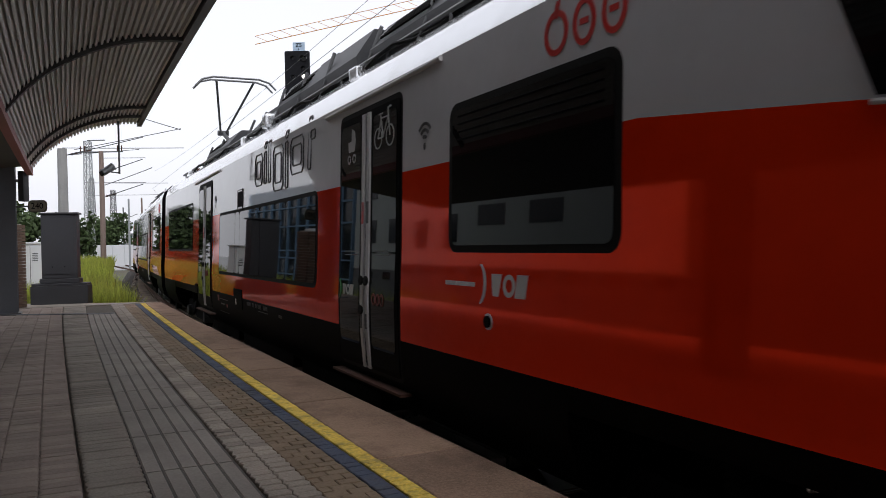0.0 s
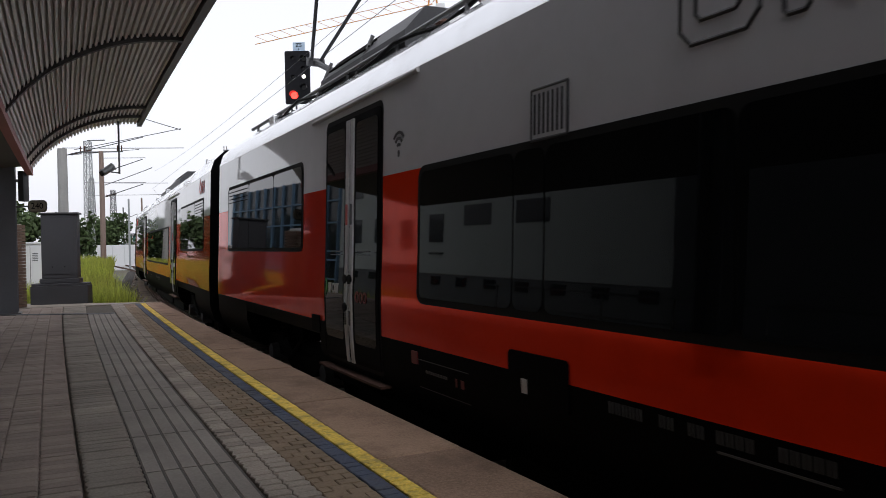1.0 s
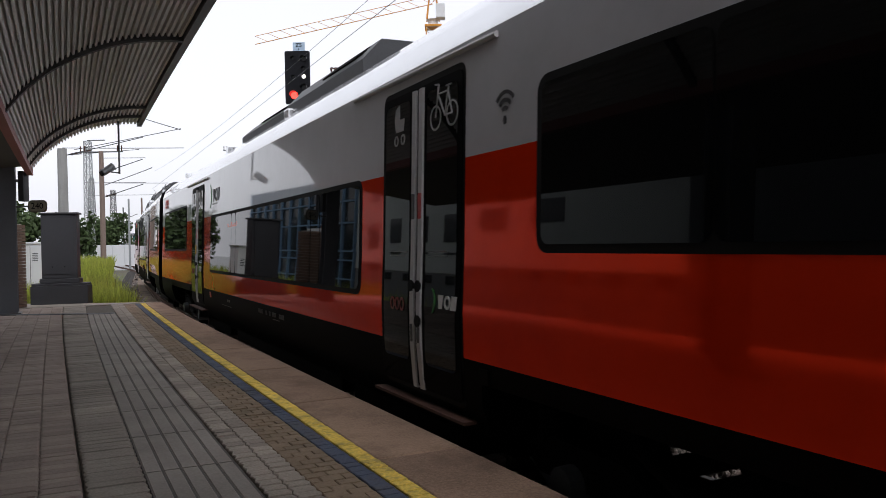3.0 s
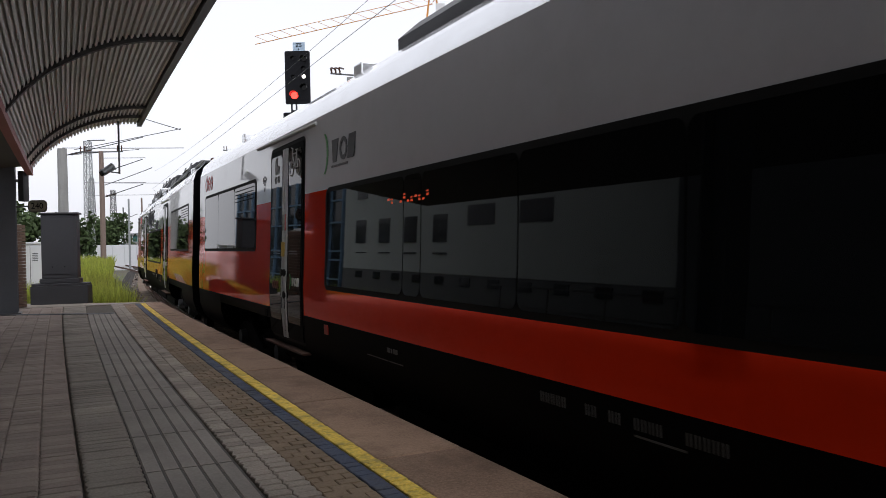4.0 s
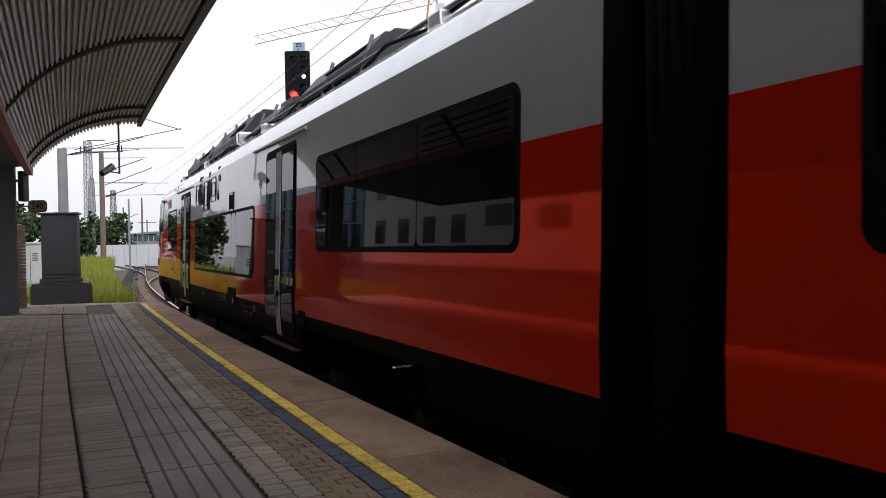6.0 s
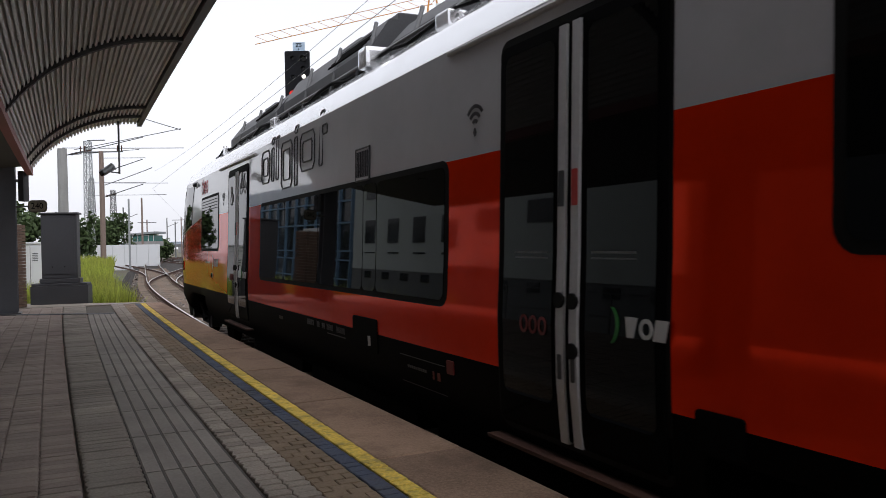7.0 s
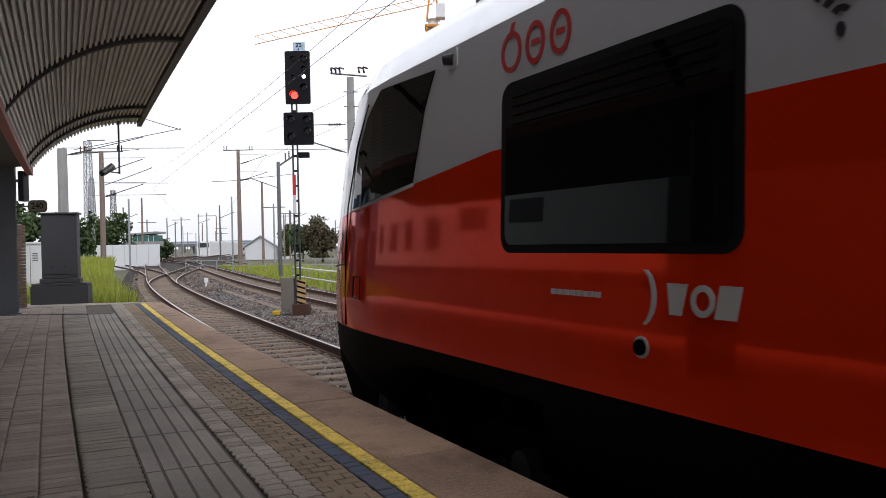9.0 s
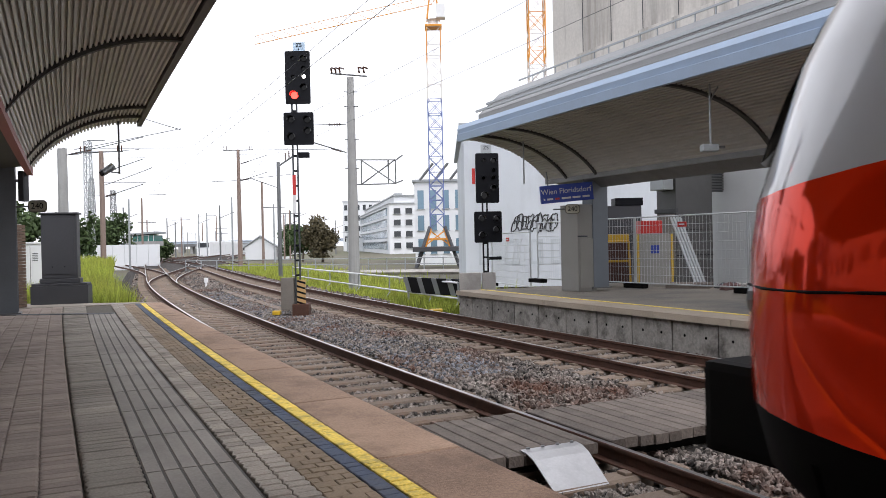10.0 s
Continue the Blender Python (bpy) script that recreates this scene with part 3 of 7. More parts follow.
for name, (x, y, za, zb), lamp in (("hanging_rod", (2.23, 21.5, 5.0, 3.48), False), ("hanging_camera", (4.92, 14.5, 4.75, 3.62), True)):
    g = empty(name, Matrix.Translation((x, y, 0)))
    tagged(g, "thin grey rod hanging from the canopy soffit" + (" with a box camera" if lamp else ""), "rod" if not lamp else "security camera")
    part("rod", tubes([(0, 0, za), (0, 0, zb)], 0.02, 8), GALV, g)
    part("brace", tubes([(0, 0, za - 0.35), (0.22, 0.1, za)], 0.012, 6), GALV, g)
    if lamp:
        part("housing", bx(-0.16, 0.13, -0.09, 0.12, zb - 0.13, zb, 0.02), GALV, g)
        part("arm", bx(0.134, 0.26, -0.03, 0.03, zb - 0.08, zb - 0.03, 0.005), FASCIA_GREY, g)


def column(s, off, z0, z1, w, d, label, m=COLUMN):
    c = empty("canopy_column", Matrix.Translation(on_line(s, off)) @ Matrix.Rotation(heading(s), 4, 'Z'))
    tagged(c, label, "column", group="canopy columns")
    for k in (-1, 1):
        part("flange", bx(-w / 2, w / 2, k * d / 2 - 0.02, k * d / 2 + 0.02, z0, z1, 0.006), m, c)
    part("web", bx(-0.012, 0.012, -d / 2, d / 2, z0, z1), m, c)
    part("side_plate", bx(-w / 2 + 0.005, -w / 2 + 0.03, -d / 2 + 0.022, d / 2 - 0.022, z0, z1), m, c)
    part("base_plate", bx(-w / 2 - 0.06, w / 2 + 0.06, -d / 2 - 0.06, d / 2 + 0.06, z0, z0 + 0.03, 0.006), STEEL, c)
    return c


for s in (-9, -0.6, 8.0, 21.35):
    column(s, -4.98, PZ, 4.0, 0.34, 0.34, "blue grey steel column that carries the canopy")
for s in (-5, 3.5, 12.0, 20.2):
    column(s, 9.55, PZ, 4.0, 0.50, 0.45, "blue grey steel column on the opposite platform")

# camera pole under the canopy end
q = on_line(20.6, -2.75)
g = empty("security_camera", Matrix.Translation(q))
tagged(g, "grey security camera on a rod hanging from the canopy", "security camera")
part("rod", tubes([(0, 0, 4.78), (0, 0, 3.58)], 0.022), STEEL, g)
part("arm", tubes([(0, 0, 3.6), (-0.2, 0.02, 3.63)], 0.015), STEEL, g)
bm = bmesh.new()
tube(bm, (-0.34, -0.08, 3.60), (-0.18, 0.1, 3.76), 0.075, 0.085, 12)
part("housing", bm, GALV, g)
bm = bmesh.new()
tube(bm, (-0.365, -0.107, 3.576), (-0.345, -0.085, 3.596), 0.06, 0.06, 12)
part("lens", bm, GLASS, g)

# ---- the train: two end cars and a middle car ----
SECTION = [(0.0, 0.45), (1.15, 0.45), (1.33, 0.62), (1.40, 0.85), (1.41, 1.13), (1.41, 1.45), (1.387, 1.86), (1.364, 2.52), (1.3575, 2.70), (1.351, 2.90), (1.346, 3.05), (1.340, 3.20),
           (1.335, 3.33), (1.27, 3.52), (1.08, 3.70), (0.6, 3.78), (0.0, 3.80)]
ZONES = [3, 3, 3, 3, 0, 0, 0, 1, 1, 1, 1, 1, 2, 2, 2, 2]
RAKE_Z = [0.3, 0.5, 0.86, 1.2, 1.76, 2.26, 2.58, 2.87, 3.37, 3.6, 3.82]
RAKE_U = [0.9, 0.7, 0.10, 0.0, 0.0, 0.08, 0.25, 0.46, 0.97, 1.5, 2.2]
NOSE0 = 21.0


def tip(z):
    return 24.6 - float(np.interp(z, RAKE_Z, RAKE_U))


def side_y(u, z, nose=True):
    y = float(np.interp(z, [p[1] for p in SECTION[1:]], [p[0] for p in SECTION[1:]]))
    if nose and u > NOSE0:
        a = min((u - NOSE0) / (tip(z) - NOSE0), 1.0)
        y *= math.sqrt(max(1 - a ** 3.5, 0))
    return y


def border(u, nose):
    """Height of the edge between red and grey, which falls towards the cab."""
    return 2.52 - (0.097 * max(u - 19.8, 0) if nose else 0)


def shell(car, length, nose):
    bm = bmesh.new()
    us = [0.0, 0.4, 2.2, 2.21, 5.8, 5.81, 9, 12.4, 16] + ([19.2, 19.21, 19.8, 20.4, NOSE0] if nose else [19.0, 19.01, length - 2.21, length - 2.2, length - 0.4, length])
    rows = []
    def low(u):
        return 2.205 < u < 5.805 or (19.205 < u < 22.9 if nose else length - 5.8 < u < length - 2.205)
    def put(u, y, z, k):
        z = border(u, nose) if k == 7 else z
        if low(u) and z < 0.95:
            z = 0.95 + 0.01 * k
        return (u - 12.5 if nose else u - length / 2, y, z)
    for u in us:
        rows.append([put(u, y, z, k) for k, (y, z) in enumerate(SECTION)])
    if nose:
        for a in (0.2, 0.4, 0.55, 0.66, 0.75, 0.82, 0.88, 0.93, 0.965, 0.988, 1.0):
            r = []
            for k, (y, z) in enumerate(SECTION):
                if k == 7:
                    z = border(NOSE0 + 3.4 * a, True)
                u = NOSE0 + (tip(z) - NOSE0) * a
                r.append((u - 12.5, y * math.sqrt(max(1 - a ** 3.5, 0)), z))
            rows.append(r)
    for side in (1, -1):
        vs = [[bm.verts.new((x, y * side, z)) for x, y, z in r] for r in rows]
        for a, b in zip(vs, vs[1:]):
            for k in range(len(SECTION) - 1):
                f = bm.faces.new((a[k], a[k + 1], b[k + 1], b[k]))
                f.material_index = ZONES[k]
                f.smooth = True
                if k in (11, 12):
                    for e in f.edges:
                        if {a[12], b[12]} == set(e.verts):
                            e.smooth = False
        ends = [vs[0]] if nose else [vs[0], vs[-1]]
        for r in ends:
            f = bm.faces.new([bm.verts.new(v.co + Vector((0.002 if v.co.x > 0 else -0.002, 0, 0))) for v in r])
            f.material_index = 3
    bmesh.ops.remove_doubles(bm, verts=bm.verts, dist=0.0005)
    ob = part("body", bm, [RED, GREY, ROOFPAINT, SKIRT], car, smooth=False)
    for p in ob.data.polygons:
        p.use_smooth = abs(p.normal.x) < 0.97
    return ob


class Car:
    def __init__(self, name, label, length, nose):
        self.ob = empty(name)
        tagged(self.ob, label, "train car", group="cars of the train")
        self.nose = nose
        self.mid = 12.5 if nose else length / 2
        self.length = length

    def panel(self, name, outline, m, d=0.004, thick=0.02, side=1, parent=None, label="", cuts=0):
        """A flat piece of outline (u, z) that follows the body side, d metres proud of it."""
        bm = bmesh.new()
        vs = [bm.verts.new((u, 0, z)) for u, z in outline]
        bm.faces.new(vs)
        u0, u1 = min(p[0] for p in outline), max(p[0] for p in outline)
        z0, z1 = min(p[1] for p in outline), max(p[1] for p in outline)
        lines = [((0, 0, z), (0, 0, 1)) for z in (1.13, 1.45, 1.86, 2.52, 2.9, 3.2) if z0 + 0.01 < z < z1 - 0.01]
        lines += [((u0 + (u1 - u0) * i / (cuts + 1), 0, 0), (1, 0, 0)) for i in range(1, cuts + 1)]
        for co, no in lines:
            bmesh.ops.bisect_plane(bm, geom=bm.verts[:] + bm.edges[:] + bm.faces[:], plane_co=co, plane_no=no)
        for v in bm.verts:
            u, z = v.co.x, v.co.z
            v.co = Vector((u - self.mid, side * (side_y(u, z, self.nose) + d), z))
        ext = bmesh.ops.extrude_face_region(bm, geom=bm.faces[:])
        for e in ext["geom"]:
            if isinstance(e, bmesh.types.BMVert):
                e.co.y -= side * thick
        return part(name, bm, m, parent or self.ob, label)

    def rod(self, name, pts, r, m, side=1, parent=None, d=0.03):
        p = [(u - self.mid, side * (side_y(u, z, self.nose) + d), z) for u, z in pts]
        return part(name, tubes(p, r), m, parent or self.ob)

    def window(self, u0, u1, z0, z1, side, panes=(), rib_bars=True, r=0.11):
        w = self.panel("window", rounded(u0, u1, z0, z1, r), RUBBER, 0.003, 0.05, side)
        edges = [u0 + 0.05] + list(panes) + [u1 - 0.05]
        for a, b in zip(edges, edges[1:]):
            self.panel("pane", rounded(a + 0.008, b - 0.008, z0 + 0.05, z1 - 0.05, 0.07), GLASS, 0.008, 0.01, side, w)
        # Thin dark bars stand in for the canopy's corrugation mirrored in the glass.
        if rib_bars:
            a, b = edges[0] + 0.10, edges[1] - 0.10
            zt = z1 - 0.10
            for k in range(4):
                z = zt - 0.055 * k
                self.rod("canopy_reflection_bar", [(a, z), (b, z - 0.004)], 0.006, SKIRT, side, w, 0.012)
        return w

    def door(self, u0, u1, side):
        c = (u0 + u1) / 2
        d = self.panel("door_frame", rounded(u0, u1, 0.76, 3.20, 0.09), RUBBER, 0.003, 0.05, side)
        for a, b, k in ((u0 + 0.03, c - 0.01, -1), (c + 0.01, u1 - 0.03, 1)):
            leaf = self.panel("door_leaf", rounded(a, b, 0.80, 3.15, 0.05), SKIRT, 0.012, 0.02, side, d, "dark door leaf")
            self.panel("door_pane", rounded(a + (0.06 if k < 0 else 0.15), b - (0.06 if k > 0 else 0.15), 1.0, 3.08, 0.06), GLASS, 0.018, 0.01, side, d)
            e = b if k < 0 else a
            self.panel("door_strip", [(e - 0.09 if k < 0 else e + 0.018, 0.80), (e - 0.018 if k < 0 else e + 0.09, 0.80),
                                      (e - 0.018 if k < 0 else e + 0.09, 3.13), (e - 0.09 if k < 0 else e + 0.018, 3.13)], ALU, 0.030, 0.03, side, d, "aluminium door edge strip")
            x = e - 0.054 if k < 0 else e + 0.054
            self.panel("door_sticker", rounded(x - 0.028, x + 0.028, 2.12, 2.32, 0.01), LOGO_RED if k < 0 else LOGO_DARK, 0.034, 0.004, side, d)
            ring = [(x + 0.045 * math.cos(i * 0.5236), 1.60 + 0.045 * math.sin(i * 0.5236)) for i in range(12)]
            self.panel("door_button", ring, RUBBER, 0.045, 0.02, side, d)
            if k < 0:
                self.panel("door_button", [(p, q - 0.27) for p, q in ring], RUBBER, 0.045, 0.02, side, d)
            self.panel("door_grip", rounded(x - 0.018, x + 0.018, 1.16, 1.30, 0.01), LOGO_DARK, 0.035, 0.006, side, d)
            self.panel("door_notice", rounded(a + 0.2, b - 0.2, 1.86, 1.872, 0.004), STEEL, 0.022, 0.003, side, d)
            self.panel("door_notice", rounded(a + 0.2, b - 0.2, 1.83, 1.838, 0.003), STEEL, 0.022, 0.003, side, d)
        # step board and rain gutter
        st = bmesh.new()
        y = side * 1.41
        box(st, u0 - self.mid - 0.08, u1 - self.mid + 0.08, min(y - side * 0.15, y + side * 0.05), max(y - side * 0.15, y + side * 0.05), 0.675, 0.70, 0.006)
        part("step_board", st, RUST, self.ob, "steel step board below the door")
        self.rod("rain_gutter", [(u0 - 0.45, 3.27), (u1 + 0.75, 3.30)], 0.022, ALU, side, None, 0.012)

    def rounded_block(self, pts_r, side, left, base, m, name, parent=None, d=0.006):
        """Plain logo shapes given as outlines (r to the right, v up), read from the side."""
        for o in pts_r:
            out = [((left - r if side > 0 else left + r), base + v) for r, v in o]
            self.panel(name, out, m, d, 0.004, side, parent)

    def ring(self, cx, cz, rx, rz, w, m, name, side, a0=0, a1=360, parent=None, n=20, d=0.006):
        full = a1 - a0 >= 360
        for i in range(1 if not full else 2):
            s0, s1 = (a0, a1) if not full else ((0, 180), (180, 360))[i]
            out = []
            k = n if not full else n // 2
            for j in range(k + 1):
                a = radians(s0 + (s1 - s0) * j / k)
                out.append((cx + rx * math.cos(a), cz + rz * math.sin(a)))
            for j in range(k, -1, -1):
                a = radians(s0 + (s1 - s0) * j / k)
                out.append((cx + (rx - w) * math.cos(a), cz + (rz - w) * math.sin(a)))
            self.panel(name, out, m, d, 0.004, side, parent)

    def operator_logo(self, left, base, side):
        sg = -1 if side > 0 else 1
        self.ring(left + sg * 0.13, base + 0.13, 0.12, 0.13, 0.035, LOGO_RED, "logo_shape", side)
        self.rounded_block([[(0.10, 0.22), (0.14, 0.21), (0.17, 0.31), (0.13, 0.31)]], side, left, base, LOGO_RED, "logo_shape")
        for k in (0.30, 0.56):
            x = left + sg * (k + 0.10)
            self.ring(x, base + 0.13, 0.105, 0.13, 0.035, LOGO_RED, "logo_shape", side)
            self.rounded_block([[(k + 0.06, 0.115), (k + 0.14, 0.115), (k + 0.14, 0.15), (k + 0.06, 0.15)]], side, left, base, LOGO_RED, "logo_shape")

    def wifi(self, u, z, side):
        for r in (0.05, 0.10, 0.15):
            self.ring(u, z + 0.02, r, r, 0.025, LOGO_DARK, "wifi_sign", side, 40, 140, n=8)
        self.ring(u, z - 0.02, 0.02, 0.03, 0.019, LOGO_DARK, "wifi_sign", side, n=8)

    def bicycle(self, u, z, side, parent=None):
        for k in (-0.14, 0.14):
            self.ring(u + k, z, 0.095, 0.095, 0.014, PICTO, "bicycle_sign", side, n=20, d=0.024)
        for a, b in (((-0.14, 0), (-0.07, 0.17)), ((-0.07, 0.17), (0.10, 0.17)), ((0.10, 0.17), (0.14, 0)), ((-0.02, 0), (0.09, 0.16)), ((-0.14, 0), (-0.02, 0)), ((-0.02, 0), (-0.08, 0.2)), ((-0.12, 0.21), (-0.04, 0.21)), ((0.10, 0.17), (0.09, 0.24)), ((0.09, 0.24), (0.15, 0.25))):
            self.rod("bicycle_sign", [(u + a[0], z + a[1]), (u + b[0], z + b[1])], 0.007, PICTO, side, parent, 0.022)

    def pram(self, u, z, side):
        self.panel("pram_sign", [(u - 0.10, z + 0.2), (u - 0.08, z + 0.10), (u + 0.08, z + 0.10), (u + 0.11, z + 0.2), (u + 0.08, z + 0.29), (u, z + 0.32), (u, z + 0.2)], PICTO, 0.024, 0.004, side)
        for k in (-0.07, 0.07):
            self.ring(u + k, z + 0.03, 0.045, 0.045, 0.016, PICTO, "pram_sign", side, n=12, d=0.024)

    def partner_logo(self, left, base, side, size, m, crescent, d=0.006):
        out = []
        for j in range(9):
            a = radians(-65 + 130 * j / 8)
            out.append((-0.06 + 0.16 * math.cos(a), 0.10 + 0.20 * math.sin(a)))
        for j in range(8, -1, -1):
            a = radians(-65 + 130 * j / 8)
            out.append((-0.085 + 0.14 * math.cos(a), 0.10 + 0.20 * math.sin(a)))
        k = size
        self.rounded_block([[(r * k, v * k) for r, v in out]], side, left, base, crescent, "logo_shape", None, d)
        blocks = [[(0.20, 0.2), (0.38, 0.2), (0.33, 0.0), (0.23, 0.0)], [(0.65, 0.2), (0.82, 0.2), (0.78, 0.0), (0.61, 0.0)]]
        self.rounded_block([[(r * k, v * k) for r, v in o] for o in blocks], side, left, base, m, "logo_shape", None, d)
        sg = -1 if side > 0 else 1
        self.ring(left + sg * 0.51 * k, base + 0.10 * k, 0.10 * k, 0.10 * k, 0.04 * k, m, "logo_shape", side, d=d)

    def wordmark(self, left, base, side):
        """Seven outlined letter-like shapes of the livery, as closed double strokes."""
        def stroke(pts, r=0.019):
            q = [((left - a if side > 0 else left + a), base + b) for a, b in pts]
            self.rod("wordmark_shape", q, r * 0.62, LOGO_DARK, side, None, 0.0)
        def outline(a, b, z0, z1, cut=0.07):
            stroke([(a + cut, z0), (b - cut, z0), (b, z0 + cut), (b, z1 - cut), (b - cut, z1), (a + cut, z1), (a, z1 - cut), (a, z0 + cut), (a + cut, z0)])
        def pair(a, b, z0, z1, w=0.1):
            outline(a, b, z0, z1)
            outline(a + w, b - w, z0 + w, z1 - w, 0.03)
        pair(0.0, 0.46, 0.0, 0.44)
        outline(0.58, 0.70, 0.0, 0.44, 0.02)
        outline(0.58, 0.70, 0.49, 0.58, 0.02)
        outline(0.82, 0.94, 0.0, 0.57, 0.02)
        pair(1.10, 1.62, -0.14, 0.44)
        outline(1.74, 1.86, -0.14, 0.44, 0.02)
        outline(1.74, 1.86, 0.49, 0.58, 0.02)
        pair(2.00, 2.58, 0.0, 0.44)
        outline(2.76, 2.88, 0.0, 0.60, 0.02)
        outline(2.88, 3.05, 0.33, 0.43, 0.02)

    def bars(self, left, z, widths, h, side, m=LOGO_WHITE, gap=0.03):
        r = 0.0
        for w in widths:
            self.rounded_block([[(r, 0), (r + w, 0), (r + w, h), (r, h)]], side, left, z, m, "marking_bar", None, 0.005)
            r += w + gap

    def figures(self, left, z, count, h, side):
        """A row of thin upright bars with short feet, the size of painted figures."""
        w = h * 0.55
        for k in range(count):
            r = k * (w + h * 0.35)
            t = h * 0.13
            self.rounded_block([[(r, 0), (r + t, 0), (r + t, h), (r, h)], [(r + w - t, 0), (r + w, 0), (r + w, h), (r + w - t, h)]], side, left, z, MARK, "marking_bar", None, 0.005)

    def bogie(self, u):
        x = u - self.mid
        b = empty("bogie")
        b.parent = self.ob
        b.matrix_local = Matrix.Translation((x, 0, 0))
        for side in (1, -1):
            bm = bmesh.new()
            prism(bm, [(-1.75, 0.55), (-1.6, 0.42), (-0.7, 0.40), (-0.5, 0.30), (0.5, 0.30), (0.7, 0.40), (1.6, 0.42), (1.75, 0.55), (1.6, 0.68), (0.7, 0.66), (0.4, 0.52), (-0.4, 0.52), (-0.7, 0.66), (-1.6, 0.68)], side * 0.98, side * 1.10)
            part("side_frame", bm, UNDER, b)
            for w in (-1.2, 1.2):
                bm = bmesh.new()
                tube(bm, (w, side * 1.0, 0.43), (w, side * 1.2, 0.43), 0.13, 0.12, 12)
                part("axle_box", bm, STEEL, b)
                part("spring", lathe((w + 0.32, side * 1.04, 0.62), (w + 0.32, side * 1.04, 0.92), [0.07, 0.10] * 6 + [0.07]), UNDER, b)
            part("damper", tubes([(-0.35, side * 1.16, 0.42), (0.45, side * 1.18, 0.80)], 0.035), UNDER, b)
        part("cross_beam", bx(-0.4, 0.4, -0.98, 0.98, 0.40, 0.62, 0.02), UNDER, b)
        for w in (-1.2, 1.2):
            bm = bmesh.new()
            for side in (1, -1):
                tube(bm, (0, side * 0.68, 0), (0, side * 0.82, 0), 0.42, 0.42, 24)
                tube(bm, (0, side * 0.66, 0), (0, side * 0.68, 0), 0.45, 0.45, 24)
                tube(bm, (0.2, side * 0.82, 0), (0.2, side * 0.84, 0), 0.06, 0.06, 8)
            tube(bm, (0, -0.66, 0), (0, 0.66, 0), 0.08, 0.08, 10)
            ws = part("wheelset", bm, UNDER, b)
            ws.matrix_local = Matrix.Translation((w, 0, 0.42))
            WHEELS.append(ws)

    def roof_box(self, u0, u1, h, w=0.85, m=None, grill=True, name="roof_unit"):
        bm = bmesh.new()
        prism(bm, [(-w, 3.70), (w, 3.70), (w, 3.74 + h * 0.45), (w - 0.22, 3.74 + h), (-w + 0.22, 3.74 + h), (-w, 3.74 + h * 0.45)], u0 - self.mid, u1 - self.mid, 'x')
        b = part(name, bm, m or DARKBOX, self.ob)
        if grill:
            for side in (1, -1):
                for k in range(5):
                    t = (k + 0.5) / 5
                    z = 3.76 + h * (0.5 + 0.42 * t)
                    y = side * (w - 0.22 * t + 0.005)
                    part("grille_bar", tubes([(u0 + 0.3 - self.mid, y, z), (min(u0 + 1.5, u1 - 0.1) - self.mid, y, z)], 0.012, 6), UNDER, b)
        return b


WHEELS = []


